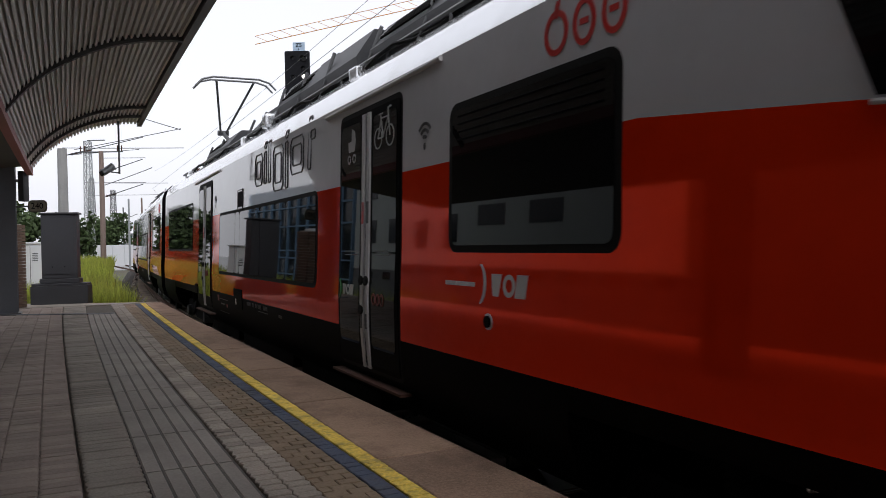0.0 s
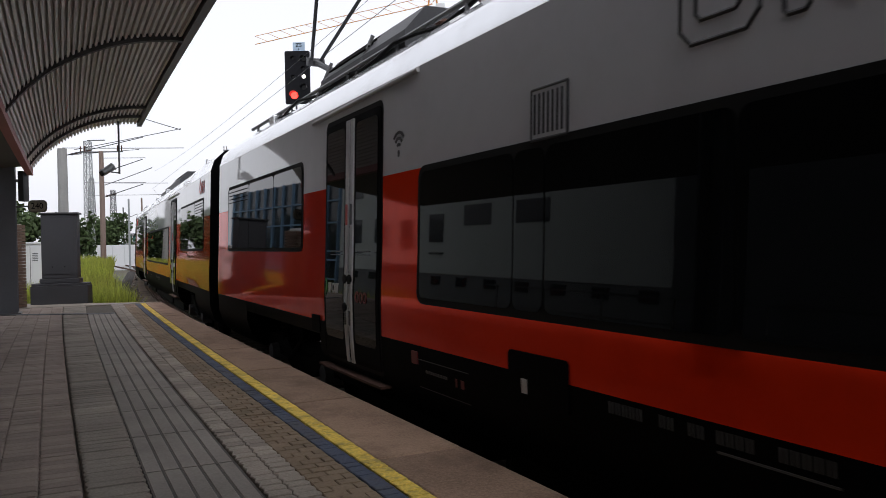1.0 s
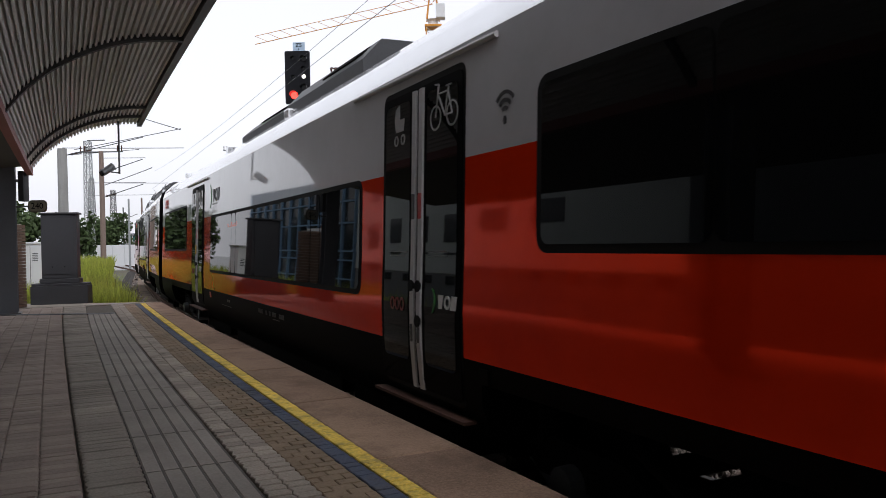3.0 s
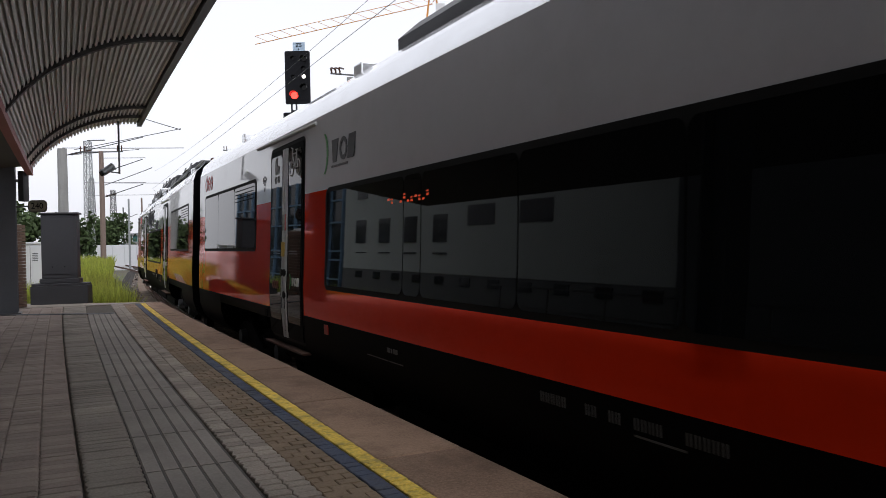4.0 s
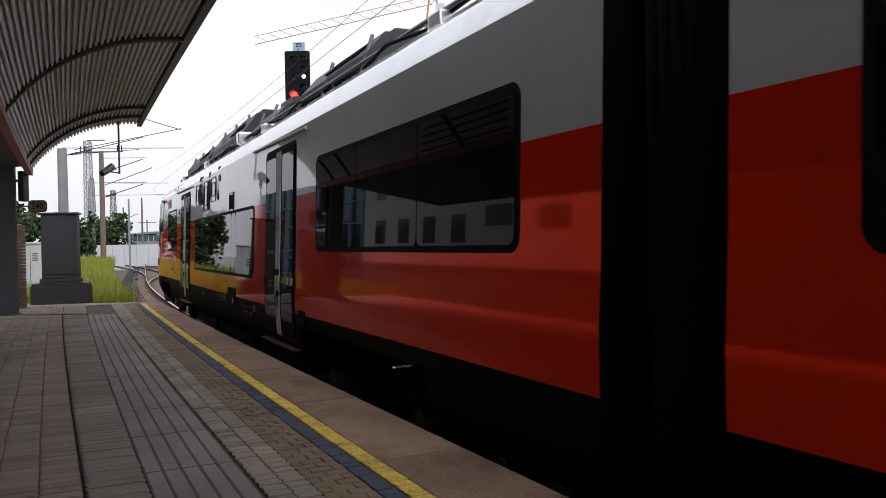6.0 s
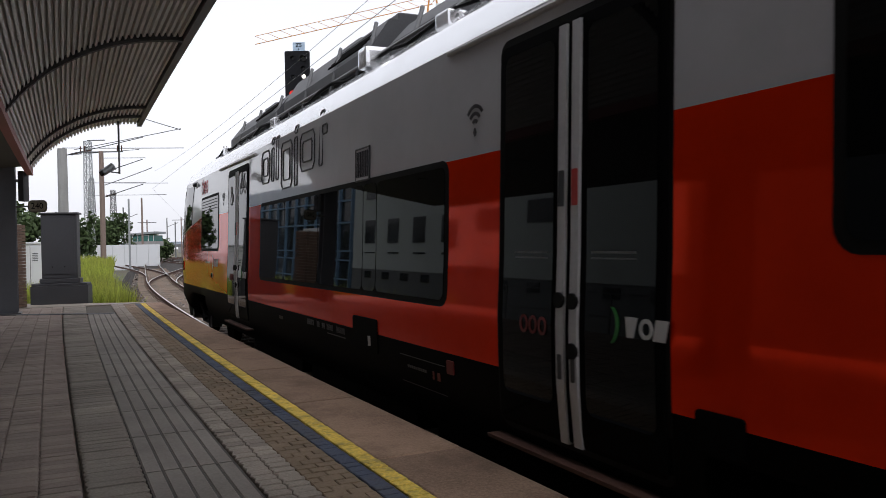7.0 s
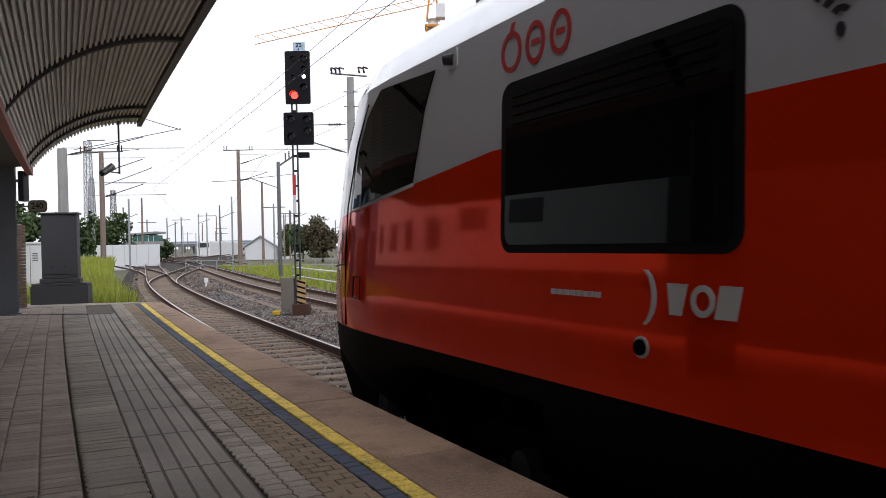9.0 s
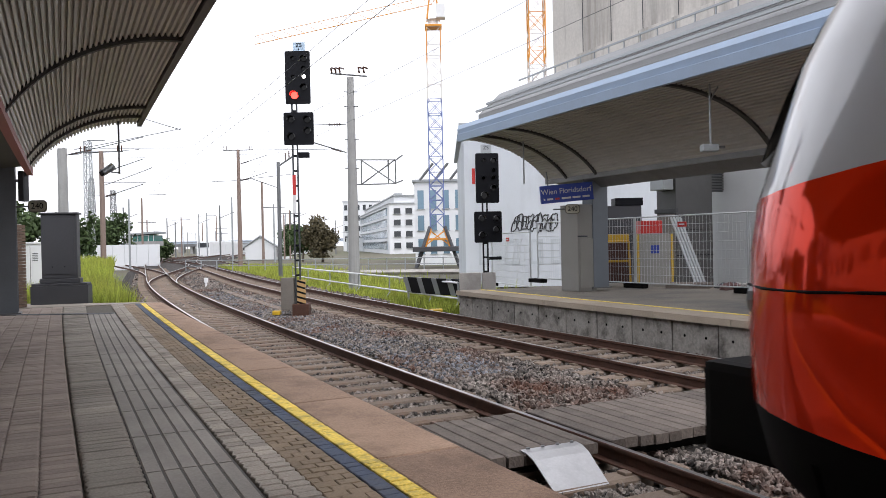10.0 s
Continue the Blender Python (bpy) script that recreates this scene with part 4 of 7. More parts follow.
def end_car(label, panto=False):
    c = Car("train_car", label, 25.0, True)
    shell(c.ob, 25.0, True)
    for side in (1, -1):
        c.window(0.80, 5.16, 1.86, 2.90, side, (2.35, 3.8))
        c.window(17.71, 19.68, 1.86, 2.92, side)
        c.window(8.35, 14.42, 1.46, 2.535, side, (9.8, 10.15, 11.6, 13.05), rib_bars=False)
        c.door(6.0, 7.6, side)
        c.door(15.2, 16.82, side)
        # cab side window
        c.panel("cab_window", [(22.50, 2.27), (21.06, 2.41), (20.84, 2.95), (20.66, 3.22), (21.75, 3.27), (22.10, 3.08), (22.38, 2.76)], GLASS, 0.008, 0.02, side, cuts=6, label="dark cab side window")
        c.rod("cab_window_trim", [(22.52, 2.25), (21.04, 2.39)], 0.012, GREY, side, None, 0.004)
        # joint round the nose hood
        c.rod("hood_joint", [(22.78, 1.14), (22.80, 1.8), (22.72, 2.3), (22.45, 2.85), (22.1, 3.2)], 0.007, SKIRT, side, None, 0.0)
        c.rod("hood_joint", [(22.8, 1.74), (23.2, 1.72), (23.6, 1.70), (24.0, 1.69), (24.3, 1.69)], 0.007, SKIRT, side, None, 0.0)
        hatch = c.panel("hatch", rounded(22.22, 22.44, 1.43, 1.63, 0.015), RED, 0.006, 0.01, side, cuts=2)
        for a, b in (((22.22, 1.43), (22.44, 1.43)), ((22.44, 1.43), (22.44, 1.63)), ((22.44, 1.63), (22.22, 1.63)), ((22.22, 1.63), (22.22, 1.43))):
            c.rod("hatch_seal", [a, b], 0.006, RUBBER, side, hatch, 0.008)
        # camera pod above the window
        bm = bmesh.new()
        y = side * side_y(20.4, 3.24)
        tube(bm, (20.36 - 12.5, y, 3.24), (20.42 - 12.5, y + side * 0.05, 3.24), 0.045, 0.04, 12)
        part("side_camera", bm, LOGO_DARK, c.ob)
        c.panel("camera_mount", rounded(20.30, 20.46, 3.17, 3.31, 0.02), LOGO_WHITE, 0.01, 0.02, side)
        c.operator_logo(19.70 if side > 0 else 18.95, 2.98, side)
        c.wifi(17.27, 2.70, side)
        c.wifi(7.95, 2.70, side)
        c.wordmark(14.35 if side > 0 else 11.25, 2.80, side)
        v = c.panel("air_inlet", rounded(10.0, 10.37, 2.53, 2.83, 0.03), GREY, 0.008, 0.02, side)
        for k in range(7):
            u = 10.04 + 0.047 * k
            c.rod("inlet_slat", [(u, 2.56), (u, 2.80)], 0.009, LOGO_DARK, side, v, 0.008)
        for a, b in (((10.0, 2.53), (10.37, 2.53)), ((10.37, 2.53), (10.37, 2.83)), ((10.37, 2.83), (10.0, 2.83)), ((10.0, 2.83), (10.0, 2.53))):
            c.rod("inlet_frame", [a, b], 0.01, LOGO_DARK, side, v, 0.004)
        c.partner_logo(18.3 if side > 0 else 18.22, 1.58, side, 0.72, LOGO_WHITE, LOGO_WHITE)
        c.bars(19.1 if side > 0 else 17.68, 1.63, (0.05,) * 6 + (0.03, 0.05), 0.03, side, LOGO_WHITE, 0.01)
        out = [(18.33 + 0.055 * math.cos(i * 0.5236), 1.41 + 0.055 * math.sin(i * 0.5236)) for i in range(12)]
        k = c.panel("socket_ring", out, LOGO_WHITE, 0.006, 0.01, side)
        out = [(18.33 + 0.04 * math.cos(i * 0.5236), 1.41 + 0.04 * math.sin(i * 0.5236)) for i in range(12)]
        c.panel("socket", out, SKIRT, 0.02, 0.02, side, k)
        # step recess and markings on the skirt
        c.panel("skirt_flap", rounded(9.76, 10.40, 0.95, 1.26, 0.03), SKIRT, 0.012, 0.02, side)
        c.panel("label_plate", rounded(9.92, 9.98, 1.01, 1.10, 0.005), LOGO_WHITE, 0.018, 0.004, side)
        c.panel("skirt_flap", rounded(5.56, 5.84, 1.0, 1.18, 0.02), SKIRT, 0.012, 0.02, side)
        for left, count in ((12.0, 5), (11.62, 2), (11.43, 2), (11.26, 4), (10.93, 5)):
            c.figures(left if side > 0 else 22.75 - left, 1.04, count, 0.06, side)
        c.bars(11.26 if side > 0 else 11.49, 1.0, (0.60,), 0.010, side, MARK)
        c.figures(13.3 if side > 0 else 12.7, 1.0, 5, 0.04, side)
        c.bars(9.1 if side > 0 else 8.5, 0.93, (0.035, 0.02, 0.03, 0.03, 0.02, 0.035, 0.03, 0.03, 0.02), 0.022, side, DARKBOX, 0.014)
        c.bars(9.25 if side > 0 else 8.35, 1.02, (0.85,), 0.006, side, DARKBOX)
        c.bars(8.62 if side > 0 else 9.0, 0.90, (0.025, 0.045), 0.06, side, LOGO_DIM, 0.06)
        c.bars(9.25 if side > 0 else 8.35, 0.80, (0.85,), 0.006, side, DARKBOX)
        c.panel("reflector", rounded(8.25, 8.36, 0.98, 1.08, 0.01), LOGO_DIM, 0.01, 0.01, side)
        if panto:
            c.bicycle(16.45, 2.86, side)
            c.pram(15.6, 2.72, side)
        else:
            c.bicycle(15.55, 2.84, side)
            c.ring(16.45, 2.70, 0.09, 0.09, 0.013, PICTO, "accessible_sign", side, n=16, d=0.024)
            c.rod("accessible_sign", [(16.47, 2.92), (16.44, 2.80), (16.35, 2.78), (16.33, 2.66)], 0.011, PICTO, side, None, 0.024)
        for u in (6.25, 15.45):
            c.partner_logo(u + 0.15 if side > 0 else u - 0.15, 1.45, side, 0.50, LOGO_WHITE, LOGO_GREEN, 0.024)
        for u in (7.15, 16.35):
            [c.ring(u + k, 1.44, 0.045, 0.055, 0.016, LOGO_DIM, "door_logo", side, n=12, d=0.024) for k in (-0.10, 0.0, 0.10)]
    # windscreen
    bm = bmesh.new()
    zs = (2.30, 2.6, 2.9, 3.15, 3.35)
    rows = []
    for z in zs:
        t = tip(z)
        r = []
        for j in range(13):
            y = -0.66 + 1.32 * j / 12
            w = float(np.interp(z, [p[1] for p in SECTION[1:]], [p[0] for p in SECTION[1:]]))
            a = (1 - (y / w) ** 2) ** (1 / 3.5)
            r.append(bm.verts.new((NOSE0 + (t - NOSE0) * a - 12.5 + 0.012, y * 1.005, z)))
        rows.append(r)
    for a, b in zip(rows, rows[1:]):
        for j in range(12):
            bm.faces.new((a[j], a[j + 1], b[j + 1], b[j]))
    part("windscreen", bm, GLASS, c.ob, "dark curved windscreen", smooth=True)
    for side in (1, -1):
        bm = bmesh.new()
        tube(bm, (24.05 - 12.5, side * 0.72, 1.62), (24.22 - 12.5, side * 0.72, 1.62), 0.11, 0.10, 14)
        part("headlight", bm, GALV, c.ob)
    # coupler cover and snow plough
    part("coupler", bx(24.2 - 12.5, 25.05 - 12.5, -0.30, 0.30, 0.62, 1.18, 0.06), RUBBER, c.ob, "black coupler cover at the nose")
    for side in (1, -1):
        bm = bmesh.new()
        prism(bm, [(22.5 - 12.5, 0.95), (22.5 - 12.5, 0.35), (23.1 - 12.5, 0.30), (23.5 - 12.5, 0.7), (23.6 - 12.5, 1.0)], side * 0.75, side * 1.15)
        part("rail_guard", bm, SKIRT, c.ob)
    part("brake_hose", tubes([(22.4 - 12.5, 0.8, 0.7), (22.3 - 12.5, 0.85, 0.42), (22.0 - 12.5, 0.85, 0.32), (21.8 - 12.5, 0.8, 0.5)], 0.03), RUBBER, c.ob)
    for u in (4.0, 21.0):
        c.bogie(u)
    # under-floor boxes
    for a, b in ((6.4, 9.0), (9.4, 12.6), (13.0, 15.8)):
        part("underfloor_box", bx(a - 12.5, b - 12.5, -1.2, 1.2, 0.32, 0.6, 0.03), UNDER, c.ob)
    # roof
    c.roof_box(4.6, 7.2, 0.45, 0.95)
    c.roof_box(9.0, 10.6, 0.42, 0.9, grill=False)
    c.roof_box(11.0, 14.6, 0.58, 0.95)
    c.roof_box(15.0, 18.6, 0.50, 0.95)
    c.roof_box(18.8, 20.9, 0.30, 0.85, grill=False)
    for k, u in enumerate((5.0, 6.4, 9.3, 10.2, 11.4, 12.6, 13.8, 15.4, 16.8, 18.1)):
        z = 3.74 + (0.45, 0.45, 0.42, 0.42, 0.58, 0.58, 0.58, 0.5, 0.5, 0.5)[k]
        part("roof_cover", bx(u - 12.5 - 0.4, u - 12.5 + 0.4, -0.62, 0.62, z - 0.02, z + 0.05 + 0.03 * (k % 3), 0.02), STEEL if k % 2 else DARKBOX, c.ob)
        for side in (1, -1):
            part("roof_strut", tubes([(u - 12.9, side * 1.02, 3.70), (u - 12.8, side * 0.84, z - 0.03)], 0.022, 6), STEEL, c.ob)
    for side in (1, -1):
        part("roof_cable", tubes([(x - 12.5, side * (0.99 + 0.03 * math.sin(2.1 * x)), 3.80 + 0.04 * math.sin(3.7 * x)) for x in np.linspace(2.0, 20.0, 40)], 0.02, 6), RUBBER, c.ob)
        part("air_horn_box", bx(10.7 - 12.5, 10.95 - 12.5, min(side * 0.75, side * 1.12), max(side * 0.75, side * 1.12), 3.72, 3.94, 0.05), ROOFPAINT, c.ob)
        for x in (1.6, 7.5, 8.3, 17.2, 19.4):
            part("roof_insulator", lathe((x - 12.5, side * 0.7, 3.70), (x - 12.5, side * 0.7, 3.98), [0.04, 0.08] * 4 + [0.04], 8), RUST, c.ob)
    for u in (2.6, 9.0, 14.8, 18.6):
        for side in (1, -1):
            part("roof_bracket", bx(u - 12.6, u - 12.36, min(side * 0.9, side * 1.08), max(side * 0.9, side * 1.08), 3.68, 3.82, 0.02), ROOFPAINT, c.ob)
    for side in (1, -1):
        part("roof_rail", tubes([(1.0 - 12.5, side * 0.98, 3.84), (17.5 - 12.5, side * 0.98, 3.84)], 0.025, 6), STEEL, c.ob)
        for k in range(12):
            u = 1.4 + 1.42 * k
            part("roof_rail_foot", tubes([(u - 12.5, side * 0.98, 3.70), (u - 12.5, side * 0.98, 3.85)], 0.02, 6), STEEL, c.ob)
    if panto:
        p = empty("pantograph")
        p.parent = c.ob
        p.matrix_local = Matrix.Translation((3.0 - 12.5, 0, 0))
        bm = bmesh.new()
        for a, b in (((-1, -0.5, 4.0), (1, -0.5, 4.0)), ((-1, 0.5, 4.0), (1, 0.5, 4.0)), ((-1, -0.5, 4.0), (-1, 0.5, 4.0)), ((1, -0.5, 4.0), (1, 0.5, 4.0))):
            tube(bm, a, b, 0.035)
        part("base_frame", bm, DARKBOX, p)
        for x in (-0.9, 0.9):
            for y in (-0.5, 0.5):
                part("insulator", lathe((x, y, 3.72), (x, y, 3.99), [0.04, 0.07] * 4 + [0.04]), FASCIA_RED, p)
        part("lower_arm", tubes([(0.7, 0, 4.1), (-1.65, 0, 4.95)], 0.05), DARKBOX, p)
        for y in (-0.45, 0.45):
            part("upper_arm", tubes([(-1.65, y * 0.15, 4.95), (0.1, y, 5.98)], 0.028), DARKBOX, p)
        part("knee", tubes([(-1.65, -0.14, 4.95), (-1.65, 0.14, 4.95)], 0.07), DARKBOX, p)
        for x in (-0.12, 0.24):
            part("contact_strip", tubes([(x, -0.97, 5.80), (x, -0.80, 5.97), (x, -0.55, 6.04), (x, 0.55, 6.04), (x, 0.80, 5.97), (x, 0.97, 5.80)], 0.025), STEEL, p)
    return c


def middle_car(label):
    L = 24.81
    c = Car("train_car", label, L, False)
    shell(c.ob, L, False)
    for side in (1, -1):
        for a, b, p in ((0.86, 5.12, (2.3, 3.7)), (L - 5.12 + 0.2, L - 0.6, (L - 3.4, L - 2.0))):
            c.window(a, b, 1.86, 2.90, side, p)
        c.window(8.15, 16.66, 1.46, 2.535, side, (9.5, 9.85, 11.3, 12.75, 14.2, 14.55), rib_bars=False)
        c.door(6.05, 7.6, side)
        c.door(17.45, 19.04, side)
        c.operator_logo(1.58 if side > 0 else 0.83, 2.98, side)
        c.operator_logo(24.20 if side > 0 else 23.45, 2.98, side)
        c.wifi(5.5, 2.72, side)
        c.wifi(19.4, 2.72, side)
        c.partner_logo(16.7 if side > 0 else 15.7, 2.78, side, 1.18, LOGO_DARK, LOGO_GREEN)
        c.bars(16.48 if side > 0 else 15.9, 2.73, (0.05, 0.12, 0.3), 0.022, side, STEEL, 0.02)
        for u in (6.36, 17.82):
            c.bicycle(u, 2.86, side)
            c.partner_logo(u + 0.15 if side > 0 else u - 0.15, 1.45, side, 0.50, LOGO_WHITE, LOGO_GREEN, 0.024)
        for u in (7.2, 18.65):
            c.pram(u, 2.75, side)
            [c.ring(u + k, 1.44, 0.045, 0.055, 0.016, LOGO_DIM, "door_logo", side, n=12, d=0.024) for k in (-0.10, 0.0, 0.10)]
        c.panel("door_notice", rounded(18.20, 18.36, 1.80, 1.98, 0.01), YELLOW_STICKER, 0.036, 0.004, side)
        for left, count in ((12.5, 5), (12.06, 2), (11.86, 2), (11.66, 4), (11.30, 5)):
            c.figures(left if side > 0 else 23.7 - left, 0.99, count, 0.06, side)
        c.bars(11.66 if side > 0 else 12.04, 0.955, (0.36,), 0.010, side, MARK)
        c.bars(14.9 if side > 0 else 14.2, 1.0, (0.05, 0.02, 0.09), 0.04, side, MARK)
        c.bars(15.4 if side > 0 else 14.2, 0.92, (0.5, 0.3), 0.008, side, MARK)
        for u in (16.60, 5.75, 19.25):
            c.panel("reflector", rounded(u - 0.06, u + 0.06, 0.99, 1.09, 0.01), LOGO_RED if u == 16.60 else SKIRT, 0.012, 0.01, side)
        for k in range(10):
            u = 14.9 - 0.075 * k - (0.12 if k > 1 else 0)
            z = 2.27 + 0.03 * (k % 3 == 0)
            c.panel("display_bar", [(u, z), (u - 0.045, z), (u - 0.04, z + 0.018), (u - 0.005, z + 0.018)], DISPLAY, 0.0085, 0.001, side)
            if k % 2:
                c.panel("display_bar", [(u, z + 0.03), (u - 0.04, z + 0.03), (u - 0.04, z + 0.042), (u, z + 0.042)], DISPLAY, 0.0085, 0.001, side)
    for u in (4.0, L - 4.0):
        c.bogie(u)
    for a, b in ((6.4, 9.0), (9.4, 15.2), (15.8, 18.2)):
        part("underfloor_box", bx(a - c.mid, b - c.mid, -1.2, 1.2, 0.32, 0.6, 0.03), UNDER, c.ob)
    # gangways at both ends
    for end in (-1, 1):
        x0 = end * (L / 2)
        bm = bmesh.new()
        for k in range(8):
            a, b = x0 + end * (0.02 + 0.092 * k), x0 + end * (0.02 + 0.092 * (k + 1))
            m = (a + b) / 2
            for p, q, w, v in ((a, m, 1.12, 1.18), (m, b, 1.18, 1.12)):
                r0 = [bm.verts.new((p, y, z)) for y, z in ((-w, 0.7), (w, 0.7), (w, 3.35), (w - 0.25, 3.5), (-w + 0.25, 3.5), (-w, 3.35))]
                r1 = [bm.verts.new((q, y, z)) for y, z in ((-v, 0.7), (v, 0.7), (v, 3.35), (v - 0.25, 3.5), (-v + 0.25, 3.5), (-v, 3.35))]
                for j in range(6):
                    bm.faces.new((r0[j], r0[(j + 1) % 6], r1[(j + 1) % 6], r1[j]))
        bmesh.ops.remove_doubles(bm, verts=bm.verts, dist=0.001)
        part("gangway_bellows", bm, RUBBER, c.ob, "black folded gangway bellows")
        for side in (1, -1):
            for k in range(4):
                y = side * (1.0 - 0.16 * k)
                x = x0 + end * 0.05
                part("jumper_cable", tubes([(x, y, 3.62), (x + end * 0.2, y, 3.42), (x + end * 0.36, y, 3.38), (x + end * 0.52, y, 3.42), (x + end * 0.7, y, 3.62)], 0.025, 6), RUBBER if k % 2 else STEEL, c.ob)
    c.roof_box(9.2, 12.4, 0.42, 0.95)
    c.roof_box(12.6, 15.6, 0.34, 0.95)
    c.roof_box(17.8, 18.6, 0.2, 0.8, grill=False)
    for u in (2.6, 12.0, 16.4, 22.0):
        for side in (1, -1):
            part("roof_bracket", bx(u - c.mid - 0.12, u - c.mid + 0.12, min(side * 0.9, side * 1.08), max(side * 0.9, side * 1.08), 3.68, 3.82, 0.02), ROOFPAINT, c.ob)
    return c


TAIL = end_car("red and light grey trailing train car with closed doors")
MIDDLE = middle_car("red and light grey middle train car with dark windows")
FRONT = end_car("red and light grey leading train car with raised pantograph", True)


def run(t):
    """How far the front of the trailing car stands along the line at t seconds."""
    sway = float(np.interp(t, (0, 0.5, 1, 2, 3, 4, 5, 6, 7, 7.5, 8, 9, 9.5, 10), (0.06, 0.03, 0.0, 0.02, 0.04, 0.06, -0.06, 0.0, 0.01, -0.05, 0.0, 0.09, 0.05, -0.10)))
    return 51.0734 - (8.9903 * t - 0.52823 * t * t / 2 + 0.041375 * t ** 3 / 6) + sway


def car_pose(front, length, turned):
    mid = front + length / 2
    a, b = on_line(mid - 8.5), on_line(mid + 8.5)
    e = (b - a).normalized()
    if turned:
        e = -e
    left = Vector((-e.y, e.x, 0))
    c = (a + b) / 2
    m = Matrix.Identity(4)
    for i in range(3):
        m[i][0], m[i][1], m[i][2], m[i][3] = e[i], left[i], (0, 0, 1)[i], c[i]
    return m


def motions():
    times = [i * 0.5 for i in range(21)]
    walk(TAIL.ob, [(t, car_pose(run(t), 25.0, False)) for t in times])
    walk(MIDDLE.ob, [(t, car_pose(run(t) - 25.588, 24.81, False)) for t in times])
    walk(FRONT.ob, [(t, car_pose(run(t) - 25.588 - 0.779 - 25.0, 25.0, True)) for t in times])
    for w in WHEELS:
        car = w.parent.parent
        sign = 1 if car == FRONT.ob else -1
        home = w.matrix_local.translation.copy()
        walk(w, [(i * 0.1, Matrix.Translation(home) @ Matrix.Rotation(sign * (run(0) - run(i * 0.1)) / 0.42, 4, 'Y')) for i in range(101)])

# ---- the opposite platform ----
P2 = 0.50
P2_OFF = 6.60
pl2 = empty("opposite_platform")
tagged(pl2, "opposite platform with stained concrete edge wall", "platform", kind="structure")
bm = bmesh.new()
ribbon(bm, [(P2_OFF + 0.12, -0.7), (P2_OFF + 0.12, P2 - 0.12), (P2_OFF + 0.3, P2 - 0.004), (13.5, P2 - 0.004), (13.5, -0.7)], -14, 22.9, 1.0)
part("platform_core", bm, mat("dusty_asphalt", (0.20, 0.175, 0.145), 0.9, vary=0.5, size=0.8, bump=0.3, bump_size=120, dirt=(0.085, 0.085, 0.09), dirt_size=0.45, dirt_amount=0.8), pl2)
s = -13.9
while s < 22.6:
    w = min(1.19, 22.98 - s)
    bm = bmesh.new()
    ribbon(bm, [(P2_OFF, -0.7), (P2_OFF, P2 - 0.13), (P2_OFF + 0.14, P2 - 0.13), (P2_OFF + 0.14, -0.7)], s + 0.012, s + w - 0.012, 1.2)
    wall = part("wall_panel", bm, CONCRETE_WALL, pl2)
    for d in (0.3, 0.85):
        bm = bmesh.new()
        a = on_line(s + d, P2_OFF + 0.004, 0.10)
        b = on_line(s + d, P2_OFF - 0.006, 0.10)
        tube(bm, a, b, 0.028, 0.028, 8)
        part("anchor_hole", bm, UNDER, wall)
    s += 1.2
s = -13.9
while s < 22.6:
    w = min(2.0, 22.98 - s)
    bm = bmesh.new()
    ribbon(bm, [(P2_OFF - 0.10, P2 - 0.125), (P2_OFF - 0.10, P2), (P2_OFF + 0.62, P2), (P2_OFF + 0.62, P2 - 0.125)], s + 0.006, s + w - 0.006, 1.0)
    part("coping_slab", bm, COPING, pl2)
    s += 2.0
bm = bmesh.new()
ribbon(bm, [(P2_OFF + 0.64, P2 - 0.02), (P2_OFF + 0.64, P2 + 0.004), (P2_OFF + 0.78, P2 + 0.004), (P2_OFF + 0.78, P2 - 0.02)], -14, 22.9, 1.0)
part("yellow_line", bm, PAVER_YELLOW, pl2)


def frame_at(s, off, z=0.0, turn=0.0):
    return Matrix.Translation(on_line(s, off, z)) @ Matrix.Rotation(heading(s) + turn, 4, 'Z')


def thing(name, label, category, m, group="", kind=""):
    return tagged(empty(name, m), label, category, group, kind)


def word(txt, size, m, parent, mtx, name="lettering", depth=0.003):
    cu = bpy.data.curves.new(name, 'FONT')
    cu.body = txt
    cu.size = size
    cu.align_x, cu.align_y = 'CENTER', 'CENTER'
    cu.extrude = depth
    tmp = bpy.data.objects.new(name, cu)
    scene.collection.objects.link(tmp)
    me = bpy.data.meshes.new_from_object(tmp.evaluated_get(bpy.context.evaluated_depsgraph_get()))
    bpy.data.objects.remove(tmp)
    me.materials.append(m)
    ob = new(name, me)
    ob.parent = parent
    ob.matrix_local = mtx
    return ob


FACE = Matrix.Rotation(radians(90), 4, 'X')      # lettering that stands upright and faces -y


def lens(bm, x, y, z, r):
    tube(bm, (x, y, z), (x, y - 0.015, z), r, r * 0.96, 16)


